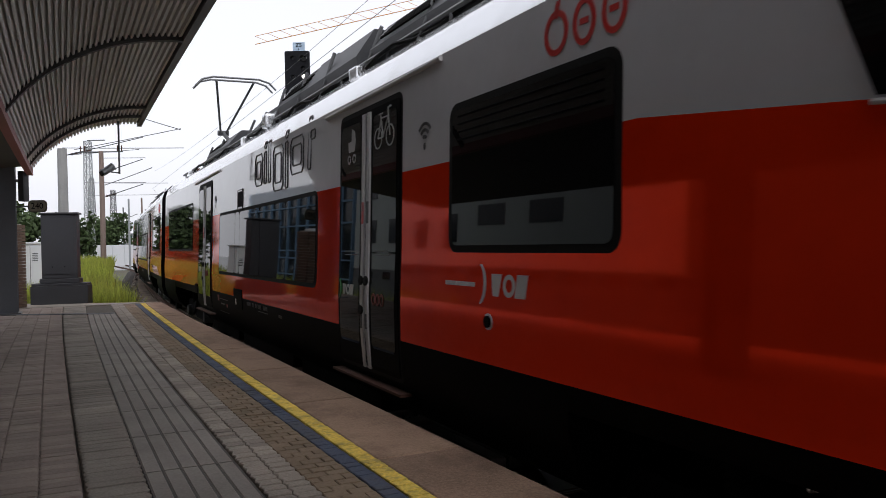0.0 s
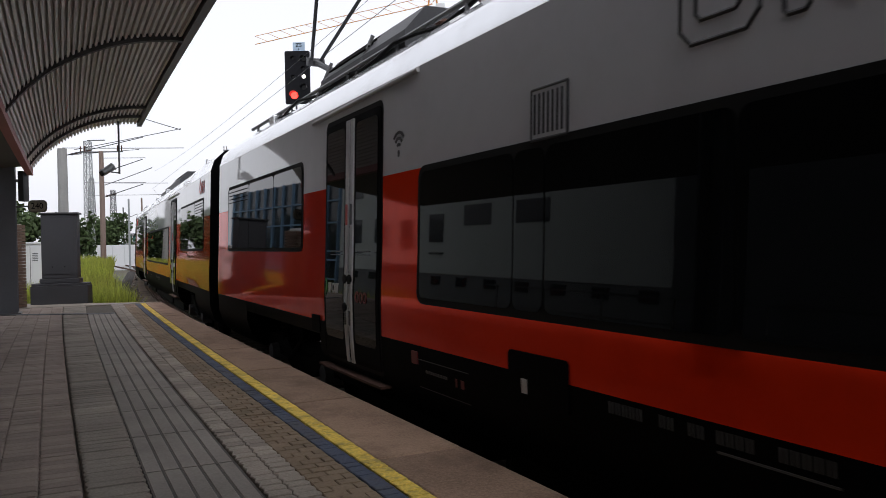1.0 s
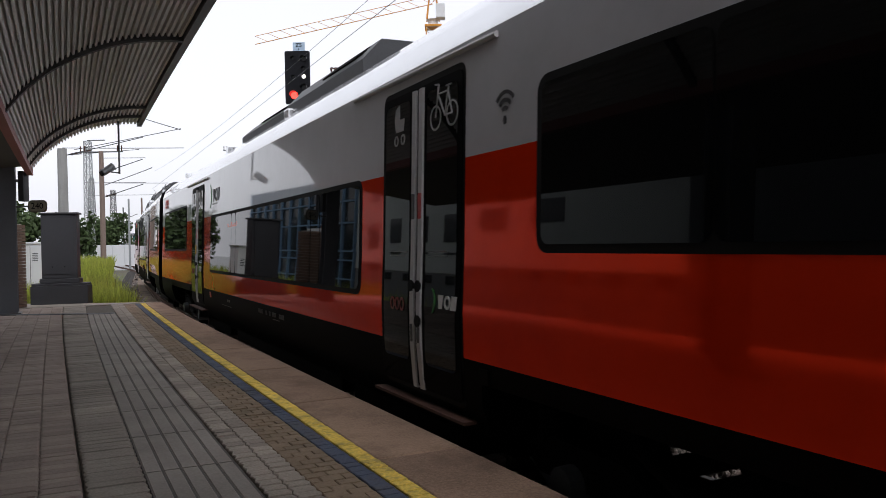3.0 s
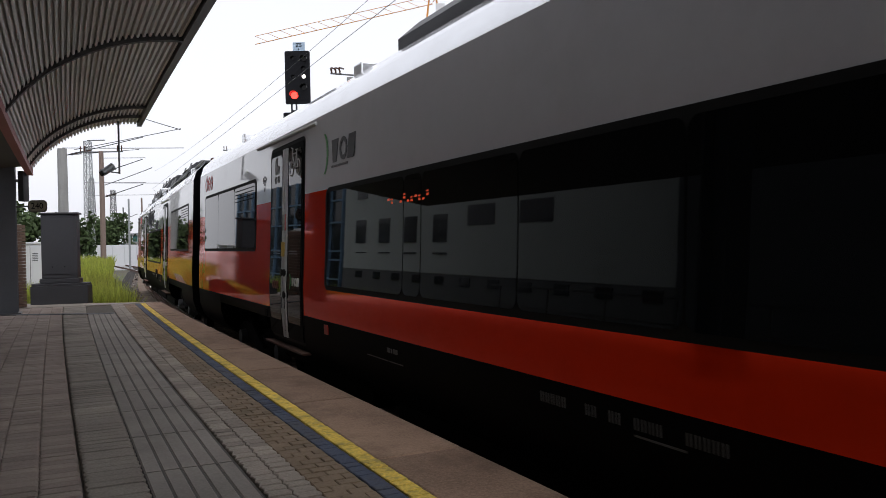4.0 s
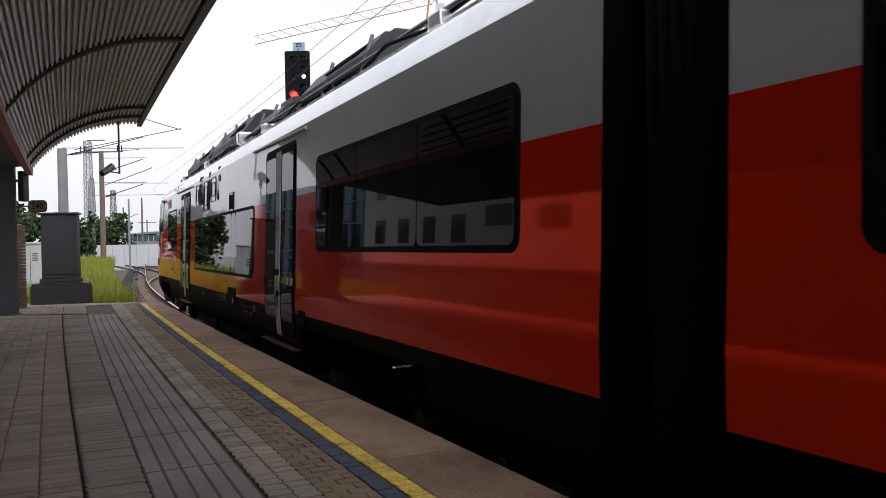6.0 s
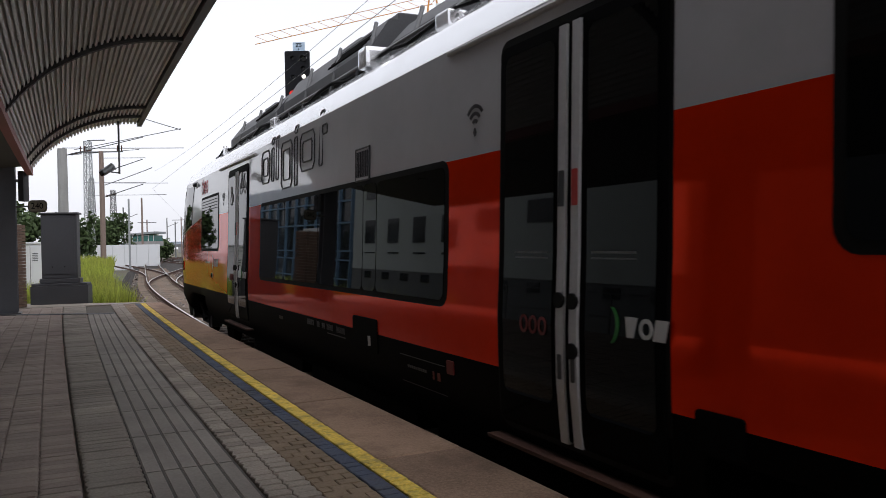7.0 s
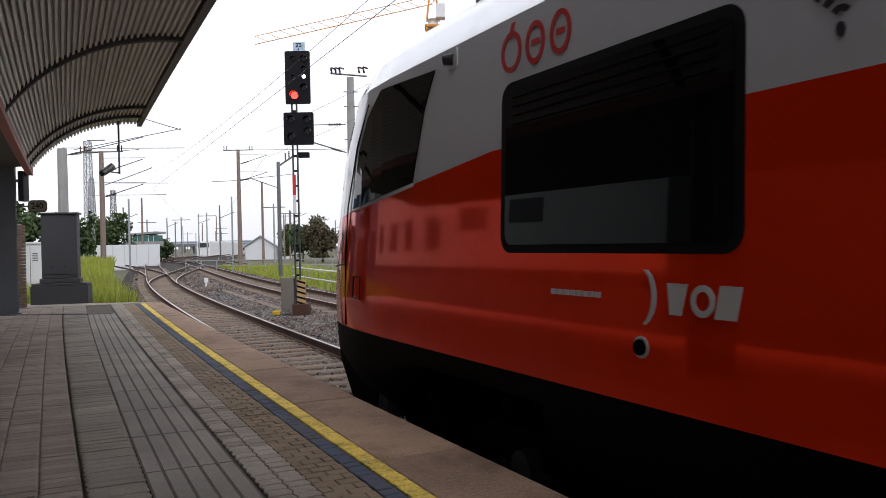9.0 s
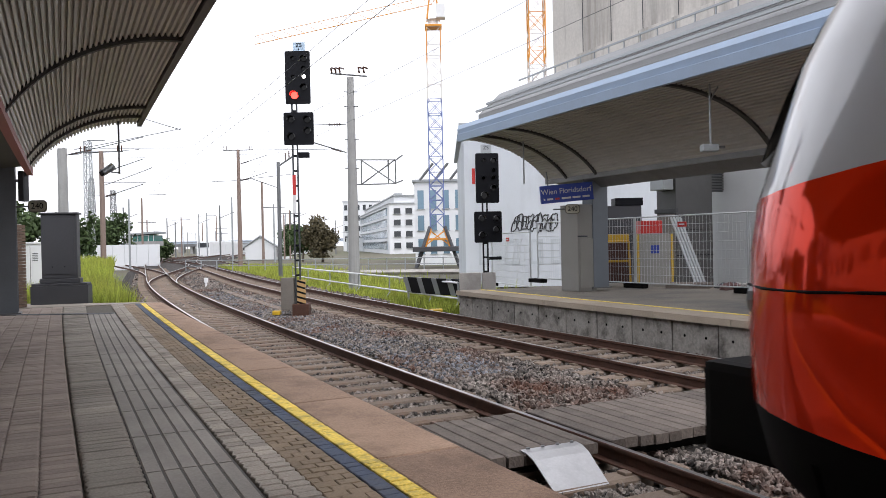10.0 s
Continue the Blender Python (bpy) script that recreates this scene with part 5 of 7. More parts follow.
def light_signal(loc, turn, heads, mast_top, label, base_z, lit=True, stripe=None):
    m = Matrix.Translation(loc) @ Matrix.Rotation(turn, 4, 'Z')
    g = thing("light_signal", label, "railway signal", m, "light signals")
    bm = bmesh.new()
    for x in (-0.07, 0.07):
        box(bm, x - 0.02, x + 0.02, -0.05, 0.05, base_z, mast_top, 0.004)
    part("mast", bm, SIGNAL_BLACK if not stripe else MAST_GREY, g)
    for k in range(int((mast_top - base_z) / 0.45)):
        part("mast_batten", bx(-0.055, 0.055, -0.035, 0.035, base_z + 0.3 + 0.45 * k, base_z + 0.36 + 0.45 * k), SIGNAL_BLACK, g)
    for (z0, z1, w, lamps, hx) in heads:
        bm = bmesh.new()
        prism(bm, rounded(hx - w / 2, hx + w / 2, z0, z1, 0.05), -0.12, -0.07)
        hd = part("signal_head", bm, SIGNAL_BLACK, g, "black signal head with hooded lamps")
        bm2 = bmesh.new()
        box(bm2, hx - w / 2 + 0.08, hx + w / 2 - 0.08, -0.07, 0.16, z0 + 0.06, z1 - 0.06, 0.02)
        part("housing", bm2, SIGNAL_BLACK, hd)
        for (x, z, r, kind) in lamps:
            b = bmesh.new()
            lens(b, hx + x, -0.125, z, r)
            part("lamp", b, {"red": RED_LAMP, "white": WHITE_LAMP}.get(kind, GLASS), hd, "glowing red lamp" if kind == "red" else "")
            # hood: an open half tube over the lamp; large ones lightened for caught light
            b = bmesh.new()
            n = 10
            r0 = [b.verts.new((hx + x + (r + 0.012) * math.cos(radians(-10 + 200 * i / n)), -0.12, z + (r + 0.012) * math.sin(radians(-10 + 200 * i / n)))) for i in range(n + 1)]
            r1 = [b.verts.new((hx + x + (r + 0.012) * math.cos(radians(-10 + 200 * i / n)), -0.12 - 2.0 * r, z - 0.01 + (r + 0.012) * math.sin(radians(-10 + 200 * i / n)))) for i in range(n + 1)]
            for i in range(n):
                b.faces.new((r0[i], r0[i + 1], r1[i + 1], r1[i]))
            part("hood", b, STEEL if r > 0.07 else SIGNAL_BLACK, hd)
    return g


def head_lamps(zt, h, red=True):
    return [(-0.12, zt - 0.22, 0.055, ""), (0.20, zt - 0.24, 0.085, ""), (0.20, zt - 0.54, 0.06, ""), (0.19, zt - 0.77, 0.06, "white" if red else ""),
            (-0.12, zt - 0.78, 0.05, ""), (0.19, zt - 1.1, 0.09, ""), (-0.10, zt - 1.33, 0.11, "red" if red else "")]


SIG = Vector((-4.40, 24.0, 0))
sg = light_signal(SIG, 0.0, [(6.18, 7.77, 0.75, head_lamps(7.77, 1.59), 0.14), (4.95, 5.93, 0.90, [(-0.22, 5.72, 0.10, ""), (0.26, 5.70, 0.10, ""), (0.27, 5.36, 0.10, ""), (-0.22, 5.20, 0.10, "")], 0.14)], 6.3,
                  "tall light signal with a glowing red lamp between the tracks", -0.2, stripe=True)
part("sign_plate", bx(0.0, 0.36, -0.03, -0.01, 7.77, 8.05, 0.004), mat("pale_blue_sign", (0.42, 0.55, 0.68), 0.5), sg)
word("ZS", 0.17, SIGNAL_BLACK, sg, Matrix.Translation((0.18, -0.034, 7.96)) @ FACE)
word("F", 0.09, SIGNAL_BLACK, sg, Matrix.Translation((0.18, -0.034, 7.83)) @ FACE)
part("red_mast_band", bx(-0.094, 0.01, -0.06, -0.052, 3.46, 4.06, 0.002), REDPAINT, sg)
part("white_mast_band", bx(-0.094, 0.01, -0.06, -0.052, 2.9, 3.455, 0.002), WHITE, sg)
part("bracket_box", bx(0.1, 0.42, -0.06, 0.1, 4.58, 4.74, 0.01), SIGNAL_BLACK, sg)
part("relay_box", bx(-0.50, -0.11, -0.16, 0.20, 0.0, 0.96, 0.02), mat("dirty_grey_box", (0.17, 0.155, 0.135), 0.8, vary=0.3, size=3, dirt=(0.10, 0.08, 0.06)), sg, "grey relay box at the mast foot")
part("striped_plate", bx(-0.02, 0.24, -0.12, -0.09, 0.10, 0.90, 0.004), mat("hazard_cream", (0.52, 0.33, 0.14), 0.6, vary=0.2), sg)
for k in range(5):
    bm = bmesh.new()
    z = 0.12 + 0.16 * k
    prism(bm, [(-0.02, z + 0.08), (0.24, z), (0.24, z + 0.06), (-0.02, z + 0.14)], -0.124, -0.119)
    part("hazard_stripe", bm, SIGNAL_BLACK, sg)
part("mast_foot", bx(-0.16, 0.34, -0.2, 0.2, -0.24, 0.17, 0.03), RUST, sg)
part("junction_box", bx(-0.75, -0.52, -0.25, 0.0, -0.14, -0.02, 0.02), YELLOW_STICKER, sg, "small yellow junction box")

sg2 = light_signal((1.35, 25.2, 0), 0.12, [(3.15, 4.72, 0.74, head_lamps(4.72, 1.59, False), 0.08), (1.90, 2.88, 0.88, [(-0.20, 2.66, 0.10, ""), (0.26, 2.64, 0.10, ""), (0.26, 2.30, 0.10, ""), (-0.20, 2.14, 0.10, "")], 0.08)], 3.4,
                   "dark light signal beyond the opposite platform end", 0.2)
part("sign_plate", bx(-0.1, 0.24, -0.03, -0.01, 4.74, 5.0, 0.004), mat("grey_sign", (0.35, 0.38, 0.40), 0.5), sg2)
word("ZS", 0.16, SIGNAL_BLACK, sg2, Matrix.Translation((0.07, -0.034, 4.9)) @ FACE)
part("red_mast_plate", bx(-0.40, -0.30, -0.08, -0.05, 3.75, 4.25, 0.004), REDPAINT, sg2)
part("number_plate", bx(0.1, 0.5, -0.08, -0.05, 1.35, 1.45, 0.004), SIGNAL_BLACK, sg2)
for x0, x1 in ((-0.7, -0.02), (0.02, 0.45)):
    tagged(bm_ob("concrete_block", bx(1.2 + x0, 1.2 + x1, 25.0, 25.5, -0.3, 0.95, 0.03), CONCRETE), "grey concrete block beside the signal foot", "concrete block")


# ---- overhead line poles ----
def pole(x, y, top, r0, r1, m, label, z0=-0.75, square=False):
    g = thing("overhead_line_pole", label, "pole", Matrix.Translation((x, y, 0)), "overhead line poles")
    bm = bmesh.new()
    tube(bm, (0, 0, z0), (0, 0, top), r0, r1, 4 if square else 14)
    part("mast", bm, m, g)
    return g


def insulator(g, a, b, r=0.045):
    part("insulator", lathe(a, b, [r * 0.5, r] * 5 + [r * 0.5], 8), RUST, g)


big = pole(-4.32, 38.5, 10.0, 0.30, 0.165, CONCRETE_POLE, "tall tapered concrete overhead line pole with lattice bracket")
part("crossarm", tubes([(-0.95, 0, 10.22), (0.80, 0, 10.05)], 0.04), STEEL, big)
for x in (-0.88, -0.68, -0.48, 0.45, 0.68):
    insulator(big, (x, 0, 10.2), (x - 0.05, 0, 10.5), 0.06)
    insulator(big, (x - 0.05, 0, 10.5), (x + 0.18, 0, 10.42), 0.05)
for z in (8.6, 9.3, 7.0, 5.6):
    part("clamp", tubes([(-0.32, -0.1, z), (0.36, -0.1, z - 0.02)], 0.025), STEEL, big)
part("cantilever", tubes([(-0.25, 0, 7.75), (-3.0, -0.3, 7.7)], 0.02), WIRE, big)
part("cantilever", tubes([(-0.25, 0, 6.38), (-2.2, -0.2, 7.0)], 0.03), WIRE, big)
insulator(big, (-0.5, 0, 7.75), (-1.1, -0.05, 7.74), 0.06)
insulator(big, (-0.5, 0, 6.45), (-1.0, -0.05, 6.6), 0.06)
for a, b in (((0.2, 0, 6.02), (2.1, 0, 5.98)), ((0.2, 0, 4.82), (2.1, 0, 4.83)), ((2.1, 0, 5.98), (2.1, 0, 4.83)), ((0.45, 0, 6.0), (0.45, 0, 4.83)), ((0.45, 0, 6.0), (2.1, 0, 4.83)), ((0.45, 0, 4.83), (2.1, 0, 6.0)), ((1.75, 0, 5.98), (1.75, 0, 4.83)), ((2.1, 0, 5.95), (2.45, 0, 6.2)), ((2.1, 0, 4.85), (2.45, 0, 4.98))):
    part("lattice_bar", tubes([a, b], 0.035, 6), STEEL, big)

POLES = [(-11.2, 54.6, 7.7, 0.15, 0.12, STEEL, "grey steel pole beside the tracks"), (-21.7, 85, 12.3, 0.27, 0.17, BROWN_POLE, "brown overhead line mast with cross arm"), (-21.5, 95, 9.6, 0.18, 0.12, BROWN_POLE, "thin leaning brown pole"),
         (-24.8, 58, 9.1, 0.21, 0.16, BROWN_POLE, "rust brown overhead line mast with cantilever"), (-28.6, 60, 9.6, 0.38, 0.34, CONCRETE_POLE, "thick pale concrete pole behind the canopy"),
         (-35.5, 90, 7.6, 0.12, 0.10, GALV, "thin grey pole beside the tracks"), (-37.8, 100, 8.3, 0.14, 0.1, BROWN_POLE, "thin brown pole beside the tracks")]
for x, y, top, r0, r1, m, lab in POLES:
    g = pole(x, y, top, r0, r1, m, lab)
    if "cross arm" in lab or "cantilever" in lab:
        part("crossarm", tubes([(-1.6, 0, top - 0.05), (1.6, 0, top - 0.05)], 0.05), STEEL, g)
        for x2 in (-1.5, -1.2, 1.2, 1.5):
            insulator(g, (x2, 0, top), (x2, 0, top + 0.4), 0.06)
        for z in (top - 1.6, top - 3.4):
            part("cantilever", tubes([(0, 0, z), (3.2, -0.5, z + 0.9)], 0.03), WIRE, g)
            part("cantilever", tubes([(0, 0, z + 1.1), (3.4, -0.5, z + 1.0)], 0.02), WIRE, g)
            insulator(g, (0.3, 0, z + 0.1), (1.1, -0.1, z + 0.3), 0.08)
    elif "pale concrete" in lab:
        part("cantilever", tubes([(0.3, 0, 9.1), (6.5, -1.0, 10.2)], 0.03), WIRE, g)
        part("cantilever", tubes([(0.3, 0, 9.1), (6.2, -1.0, 9.3)], 0.02), WIRE, g)
        insulator(g, (0.6, 0, 9.15), (2.2, -0.1, 9.4), 0.10)
    elif "steel" in lab:
        part("cantilever", tubes([(0, 0, 5.9), (-1.9, 0, 6.6)], 0.025), WIRE, g)
        part("crossarm", tubes([(0, 0, 7.4), (1.1, 0, 8.1)], 0.06), STEEL, g)
        for k in range(3):
            insulator(g, (0.5 + 0.25 * k, 0, 7.75 + 0.12 * k), (0.5 + 0.25 * k, 0, 8.3 + 0.12 * k), 0.06)
# signal box and road bridge at the end of the yard
sbx = thing("signal_box", "small railway control tower with a green glass cabin", "signal box", Matrix.Translation((-45.0, 120.0, 0)))
part("base", bx(-1.9, 0.6, -1.6, 1.6, -0.7, 2.6, 0.03), FACADE, sbx)
part("cabin_wall", bx(-2.1, 2.1, -2.0, 2.0, 2.3, 3.0, 0.03), CONCRETE_POLE, sbx)
part("glass_band", bx(-1.9, 2.0, -1.9, 1.9, 3.0, 3.9, 0.02), mat("green_tinted_cabin_glass", (0.03, 0.14, 0.12), 0.12, vary=0.2, size=1), sbx)
for k in range(6):
    part("mullion", bx(-1.93 + 0.78 * k, -1.86 + 0.78 * k, -1.94, -1.9, 3.0, 3.9), WHITE, sbx)
bm = bmesh.new()
prism(bm, [(-2.3, 3.9), (2.4, 4.15), (2.4, 4.45), (-2.3, 4.15)], -2.3, 2.3)
part("roof", bm, GALV, sbx)
brg = thing("road_bridge", "low grey road bridge across the far end of the yard", "bridge", Matrix.Translation((-84.0, 335.0, 0)))
part("deck", bx(-42, 34, -3, 3, 2.3, 3.5, 0.05), STEEL, brg)
part("railing", bx(-42, 34, -3.1, -3.0, 3.9, 4.1), STEEL, brg)
for k in range(9):
    part("pier", bx(-40 + 9 * k, -39 + 9 * k, -2, 2, -1.0, 2.3, 0.03), CONCRETE_POLE, brg)
rnd = random.Random(4)
for k in range(34):
    y = rnd.uniform(120, 330)
    x = on_line(min(y * 1.08, 300), 0).x + rnd.uniform(-14, 32) * (y / 200)
    h = rnd.uniform(6.5, 10.5)
    g = pole(x, y, h, 0.16, 0.12, rnd.choice((BROWN_POLE, GALV, STEEL)), "distant overhead line mast in the yard")
    if k % 3 == 0:
        part("crossarm", tubes([(-2.0, 0, h - 0.6), (2.0, 0, h - 0.6)], 0.07), STEEL, g)
    if k % 3 == 1:
        part("cantilever", tubes([(0, 0, h - 2.2), (2.6, 0, h - 1.2)], 0.05), WIRE, g)


def lattice_mast(x, y, z0, z1, w0, w1, m, label, name="lattice_mast", cat="mast", n=12, r=0.05):
    g = thing(name, label, cat, Matrix.Translation((x, y, 0)))
    for a, b in ((-1, -1), (1, -1), (1, 1), (-1, 1)):
        cuts = [0, 0.64, 0.82, 1] if callable(m) else [0, 1]
        for p, q in zip(cuts, cuts[1:]):
            part("leg", tubes([(a * (w0 + (w1 - w0) * t), b * (w0 + (w1 - w0) * t), z0 + (z1 - z0) * t) for t in (p, q)], r, 5), m(p) if callable(m) else m, g)
    for k in range(n):
        t0, t1 = k / n, (k + 1) / n
        za, zb = z0 + (z1 - z0) * t0, z0 + (z1 - z0) * t1
        wa, wb = w0 + (w1 - w0) * t0, w0 + (w1 - w0) * t1
        bm = bmesh.new()
        for (a, b), (c, d) in (((-1, -1), (1, -1)), ((1, -1), (1, 1)), ((1, 1), (-1, 1)), ((-1, 1), (-1, -1))):
            tube(bm, (a * wa, b * wa, za), (c * wb, d * wb, zb), r * 0.6, n=5)
            tube(bm, (c * wa, d * wa, za), (a * wb, b * wb, zb), r * 0.6, n=5)
            tube(bm, (a * wb, b * wb, zb), (c * wb, d * wb, zb), r * 0.6, n=5)
        tagged(part("bracing", bm, m(t0) if callable(m) else m, g), kind="stuff")
    return g


lm = lattice_mast(-40.0, 90, -0.7, 14.2, 0.45, 0.30, GALV, "galvanised lattice mast beside the yard", n=16)
part("crossarm", tubes([(0, 0, 14.3), (2.0, 0, 14.3)], 0.06), STEEL, lm)
for x, y, h in ((-52, 118, 12.5), (-50.5, 122, 11.0)):
    lattice_mast(x, y, -0.7, h, 0.6, 0.25, STEEL, "thin lattice mast in the distance", n=14)


# overhead wires, as slack lines between distant holds
def wire(a, b, sag, r=0.012, n=14):
    a, b = Vector(a), Vector(b)
    pts = []
    for k in range(n + 1):
        t = k / n
        p = a + (b - a) * t
        p.z -= sag * 4 * t * (1 - t)
        pts.append(p)
    g = bm_ob("overhead_wire", tubes(pts, r, 5), WIRE)
    tagged(g, "thin dark overhead line wire above the tracks", "wire", "overhead wires")


wire(on_line(-20, 0.3, 6.05), on_line(60, -0.2, 6.05), 0.05, 0.006)
wire(on_line(60, -0.2, 6.05), on_line(190, 0.2, 6.05), 0.05, 0.007)
wire(on_line(-20, 0.2, 7.3), on_line(60, 0.0, 7.3), 0.9, 0.005)
wire(on_line(-20, 5.0, 6.3), on_line(42, 4.6, 6.3), 0.05, 0.006)
wire(on_line(42, 4.6, 6.3), on_line(190, 4.75, 6.0), 0.05, 0.007)
wire(on_line(-20, 5.0, 8.3), on_line(42, 4.7, 7.6), 0.7, 0.006)

SPANS = (((-28.6, 60, 9.66), (-19.4, 60, 9.47)), ((-27.7, 60, 9.5), (-19.6, 60, 10.93)), ((-23.7, 60, 12.2), (-19.6, 60, 10.84)), ((-39.9, 89.8, 8.1), (-31.2, 90, 8.0)),
         ((-39.9, 89.8, 9.5), (-31.0, 90, 9.3)), ((-24.6, 58, 6.62), (-21.1, 58, 7.83)), ((-23.3, 85, 12.3), (-10.0, 85, 12.13)), ((-24.6, 85, 8.93), (-20.6, 85, 9.09)), ((-21.5, 85, 9.11), (-15.8, 85, 9.59)))
for a, b in SPANS:
    wire(a, b, 0.02, 0.028, 6)


# ---- cranes ----
def crane(x, y, z0, zt, w, m, label, jib):
    g = lattice_mast(x, y, z0, zt, w, w, m, label, "tower_crane", "crane", n=max(8, int((zt - z0) / (w * 2.0))), r=0.062)
    part("slewing_ring", bx(-w * 1.2, w * 1.2, -w * 1.2, w * 1.2, zt, zt + 0.25, 0.05), CRANE_YELLOW, g)
    part("turntable", lathe((0, 0, zt + 0.25), (0, 0, zt + 0.9), [w * 0.95, w * 0.7, w * 0.7, w * 1.0]), CRANE_WHITE, g)
    for k in range(4):
        sx, sy = (-1, 1, 1, -1)[k], (-1, -1, 1, 1)[k]
        part("tower_head_leg", tubes([(sx * w * 0.9, sy * w * 0.9, zt + 0.9), (sx * w * 0.5, sy * w * 0.5, zt + 3.2)], 0.08, 5), CRANE_YELLOW, g)
    part("cabin", bx(w * 0.4, w * 1.7, -w * 1.3, w * 0.4, zt + 0.9, zt + 2.4, 0.1), WHITE, g)
    for a, b in jib:
        a, b = Vector(a), Vector(b)
        n = 14
        bm = bmesh.new()
        for k in range(n):
            p, q = a + (b - a) * (k / n), a + (b - a) * ((k + 1) / n)
            h = 0.9
            tube(bm, p, q, 0.045, n=5)
            tube(bm, p + Vector((0, 0, h)), q + Vector((0, 0, h)), 0.035, n=5)
            tube(bm, p, q + Vector((0, 0, h)), 0.022, n=4)
        part("jib", bm, CRANE_YELLOW, g)
    return g


def crane_paint(t):
    return CRANE_BLUE if t < 0.63 else (CRANE_YELLOW if int(t * 26) % 2 else CRANE_WHITE)


cr = crane(-0.55, 85, 3.4, 24.8, 0.75, crane_paint, "blue and orange tower crane behind the station", [((0, 0, 27.6), (12.0, -20, 33.0)), ((0, 0, 27.4), (-19.5, 2, 24.0))])
bm = bmesh.new()
for a, b in ((-1, -1), (1, -1), (1, 1), (-1, 1)):
    tube(bm, (a * 0.8, b * 0.8, 3.6), (a * 2.3, b * 2.3, -0.7), 0.18, 0.18, 6)
part("undercarriage", bm, CABINET_DARK, cr)
bm = bmesh.new()
for k in range(4):
    sx, sy = (-1, 1, 1, -1)[k], (-1, -1, 1, 1)[k]
    ex, ey = (1, 1, -1, -1)[k], (-1, 1, 1, -1)[k]
    tube(bm, (sx * 1.3, sy * 1.3, 1.5), (sx * 0.7, sy * 0.7, 3.4), 0.11, 0.11, 5)
    tube(bm, (sx * 1.0, sy * 1.0, 2.3), (ex * 1.0, ey * 1.0, 2.3), 0.12, 0.12, 5)
    tube(bm, (sx * 1.2, sy * 1.2, 1.7), (ex * 0.8, ey * 0.8, 3.2), 0.07, 0.07, 5)
part("ballast_frame", bm, CRANE_YELLOW, cr)
part("base_beam", bx(-2.6, 2.6, -2.6, 2.6, 1.0, 1.5, 0.05), CABINET_DARK, cr)
crane(8.6, 70, 8.0, 23.4, 0.72, lambda t: CRANE_YELLOW if int(t * 9) % 2 else CRANE_WHITE, "orange and white tower crane above the roofs", [((0, 0, 23.6), (-10, -4, 25.5))])


# ---- buildings ----
def building(name, label, x0, x1, y0, y1, z0, z1, m, rows=(), cols=0, wm=WINDOW_DARK, faces="fl", band=False, roof=0.25):
    g = thing(name, label, "building", Matrix.Translation(((x0 + x1) / 2, (y0 + y1) / 2, 0)))
    w, d = (x1 - x0) / 2, (y1 - y0) / 2
    part("wall", bx(-w, w, -d, d, z0, z1), m, g)
    part("roof", bx(-w - roof, w + roof, -d - roof, d + roof, z1, z1 + 0.3, 0.03), GALV, g)
    for (a, b) in rows:
        if band:
            for f, (xa, xb, ya, yb) in (("f", (-w + 0.4, w - 0.4, -d - 0.05, -d + 0.02)), ("l", (-w - 0.05, -w + 0.02, -d + 0.4, d - 0.4))):
                if f in faces:
                    part("window_band", bx(xa, xb, ya, yb, a, b), wm, g)
                    n = cols
                    for k in range(n):
                        if f == "f":
                            x = xa + (xb - xa) * (k + 0.5) / n
                            part("mullion", bx(x - 0.05, x + 0.05, ya - 0.05, ya, a, b), WHITE, g)
            continue
        for k in range(cols):
            if "f" in faces:
                x = -w + 2 * w * (k + 0.5) / cols
                ww = 0.5 * w / cols
                o = part("window", bx(x - ww, x + ww, -d - 0.02, -d + 0.02, a, b), wm, g)
                part("sill", bx(x - ww - 0.1, x + ww + 0.1, -d - 0.12, -d, a - 0.1, a), GALV, o)
    return g


ob_ = thing("office_building", "long white office building with pale blue glass bands", "building", Matrix.Translation((-13.42, 200.0, 0)) @ Matrix.Rotation(radians(10.2), 4, 'Z'))
part("wall", bx(0.0, 7.2, 0.0, 97.0, -1.0, 11.9), FACADE, ob_)
part("roof", bx(-0.3, 7.5, -0.3, 97.3, 11.9, 12.2, 0.03), GALV, ob_)
part("upper_storey", bx(1.6, 7.0, 2.0, 95.0, 12.2, 14.0), FACADE, ob_)
part("upper_roof", bx(1.2, 7.3, 1.5, 95.5, 14.0, 14.3, 0.03), GALV, ob_)
for z in (0.6, 3.5, 6.4, 9.3):
    band = part("window_band", bx(-0.12, -0.01, 5.0, 94.0, z - 0.2, z + 1.7), FACADE_GLASS, ob_)
    for k in range(30):
        part("mullion", bx(-0.2, -0.13, 5.0 + 3.05 * k, 5.2 + 3.05 * k, z, z + 1.7), WHITE, band)
    part("sun_blind", bx(-0.5, -0.02, 5.0, 94.0, z + 1.75, z + 1.9), GALV, ob_)
    for x in (1.2, 4.2):
        w = part("window", bx(x, x + 1.7, -0.08, -0.01, z + 0.1, z + 1.5), WINDOW_DARK, ob_)
        part("sill", bx(x - 0.1, x + 1.8, -0.3, -0.02, z - 0.05, z + 0.08), GALV, w)
for k in range(6):
    part("roof_plant", bx(2.5, 4.5, 8 + 14 * k, 12 + 14 * k, 14.3, 15.1, 0.05), GALV, ob_)
building("office_building", "tall white block behind the office building", -38.2, -24.0, 305, 330, -1.0, 18.2, FACADE, [(3.0, 5.0), (7.0, 9.0), (11.0, 13.0), (15.0, 17.0)], 6, WINDOW_DARK)
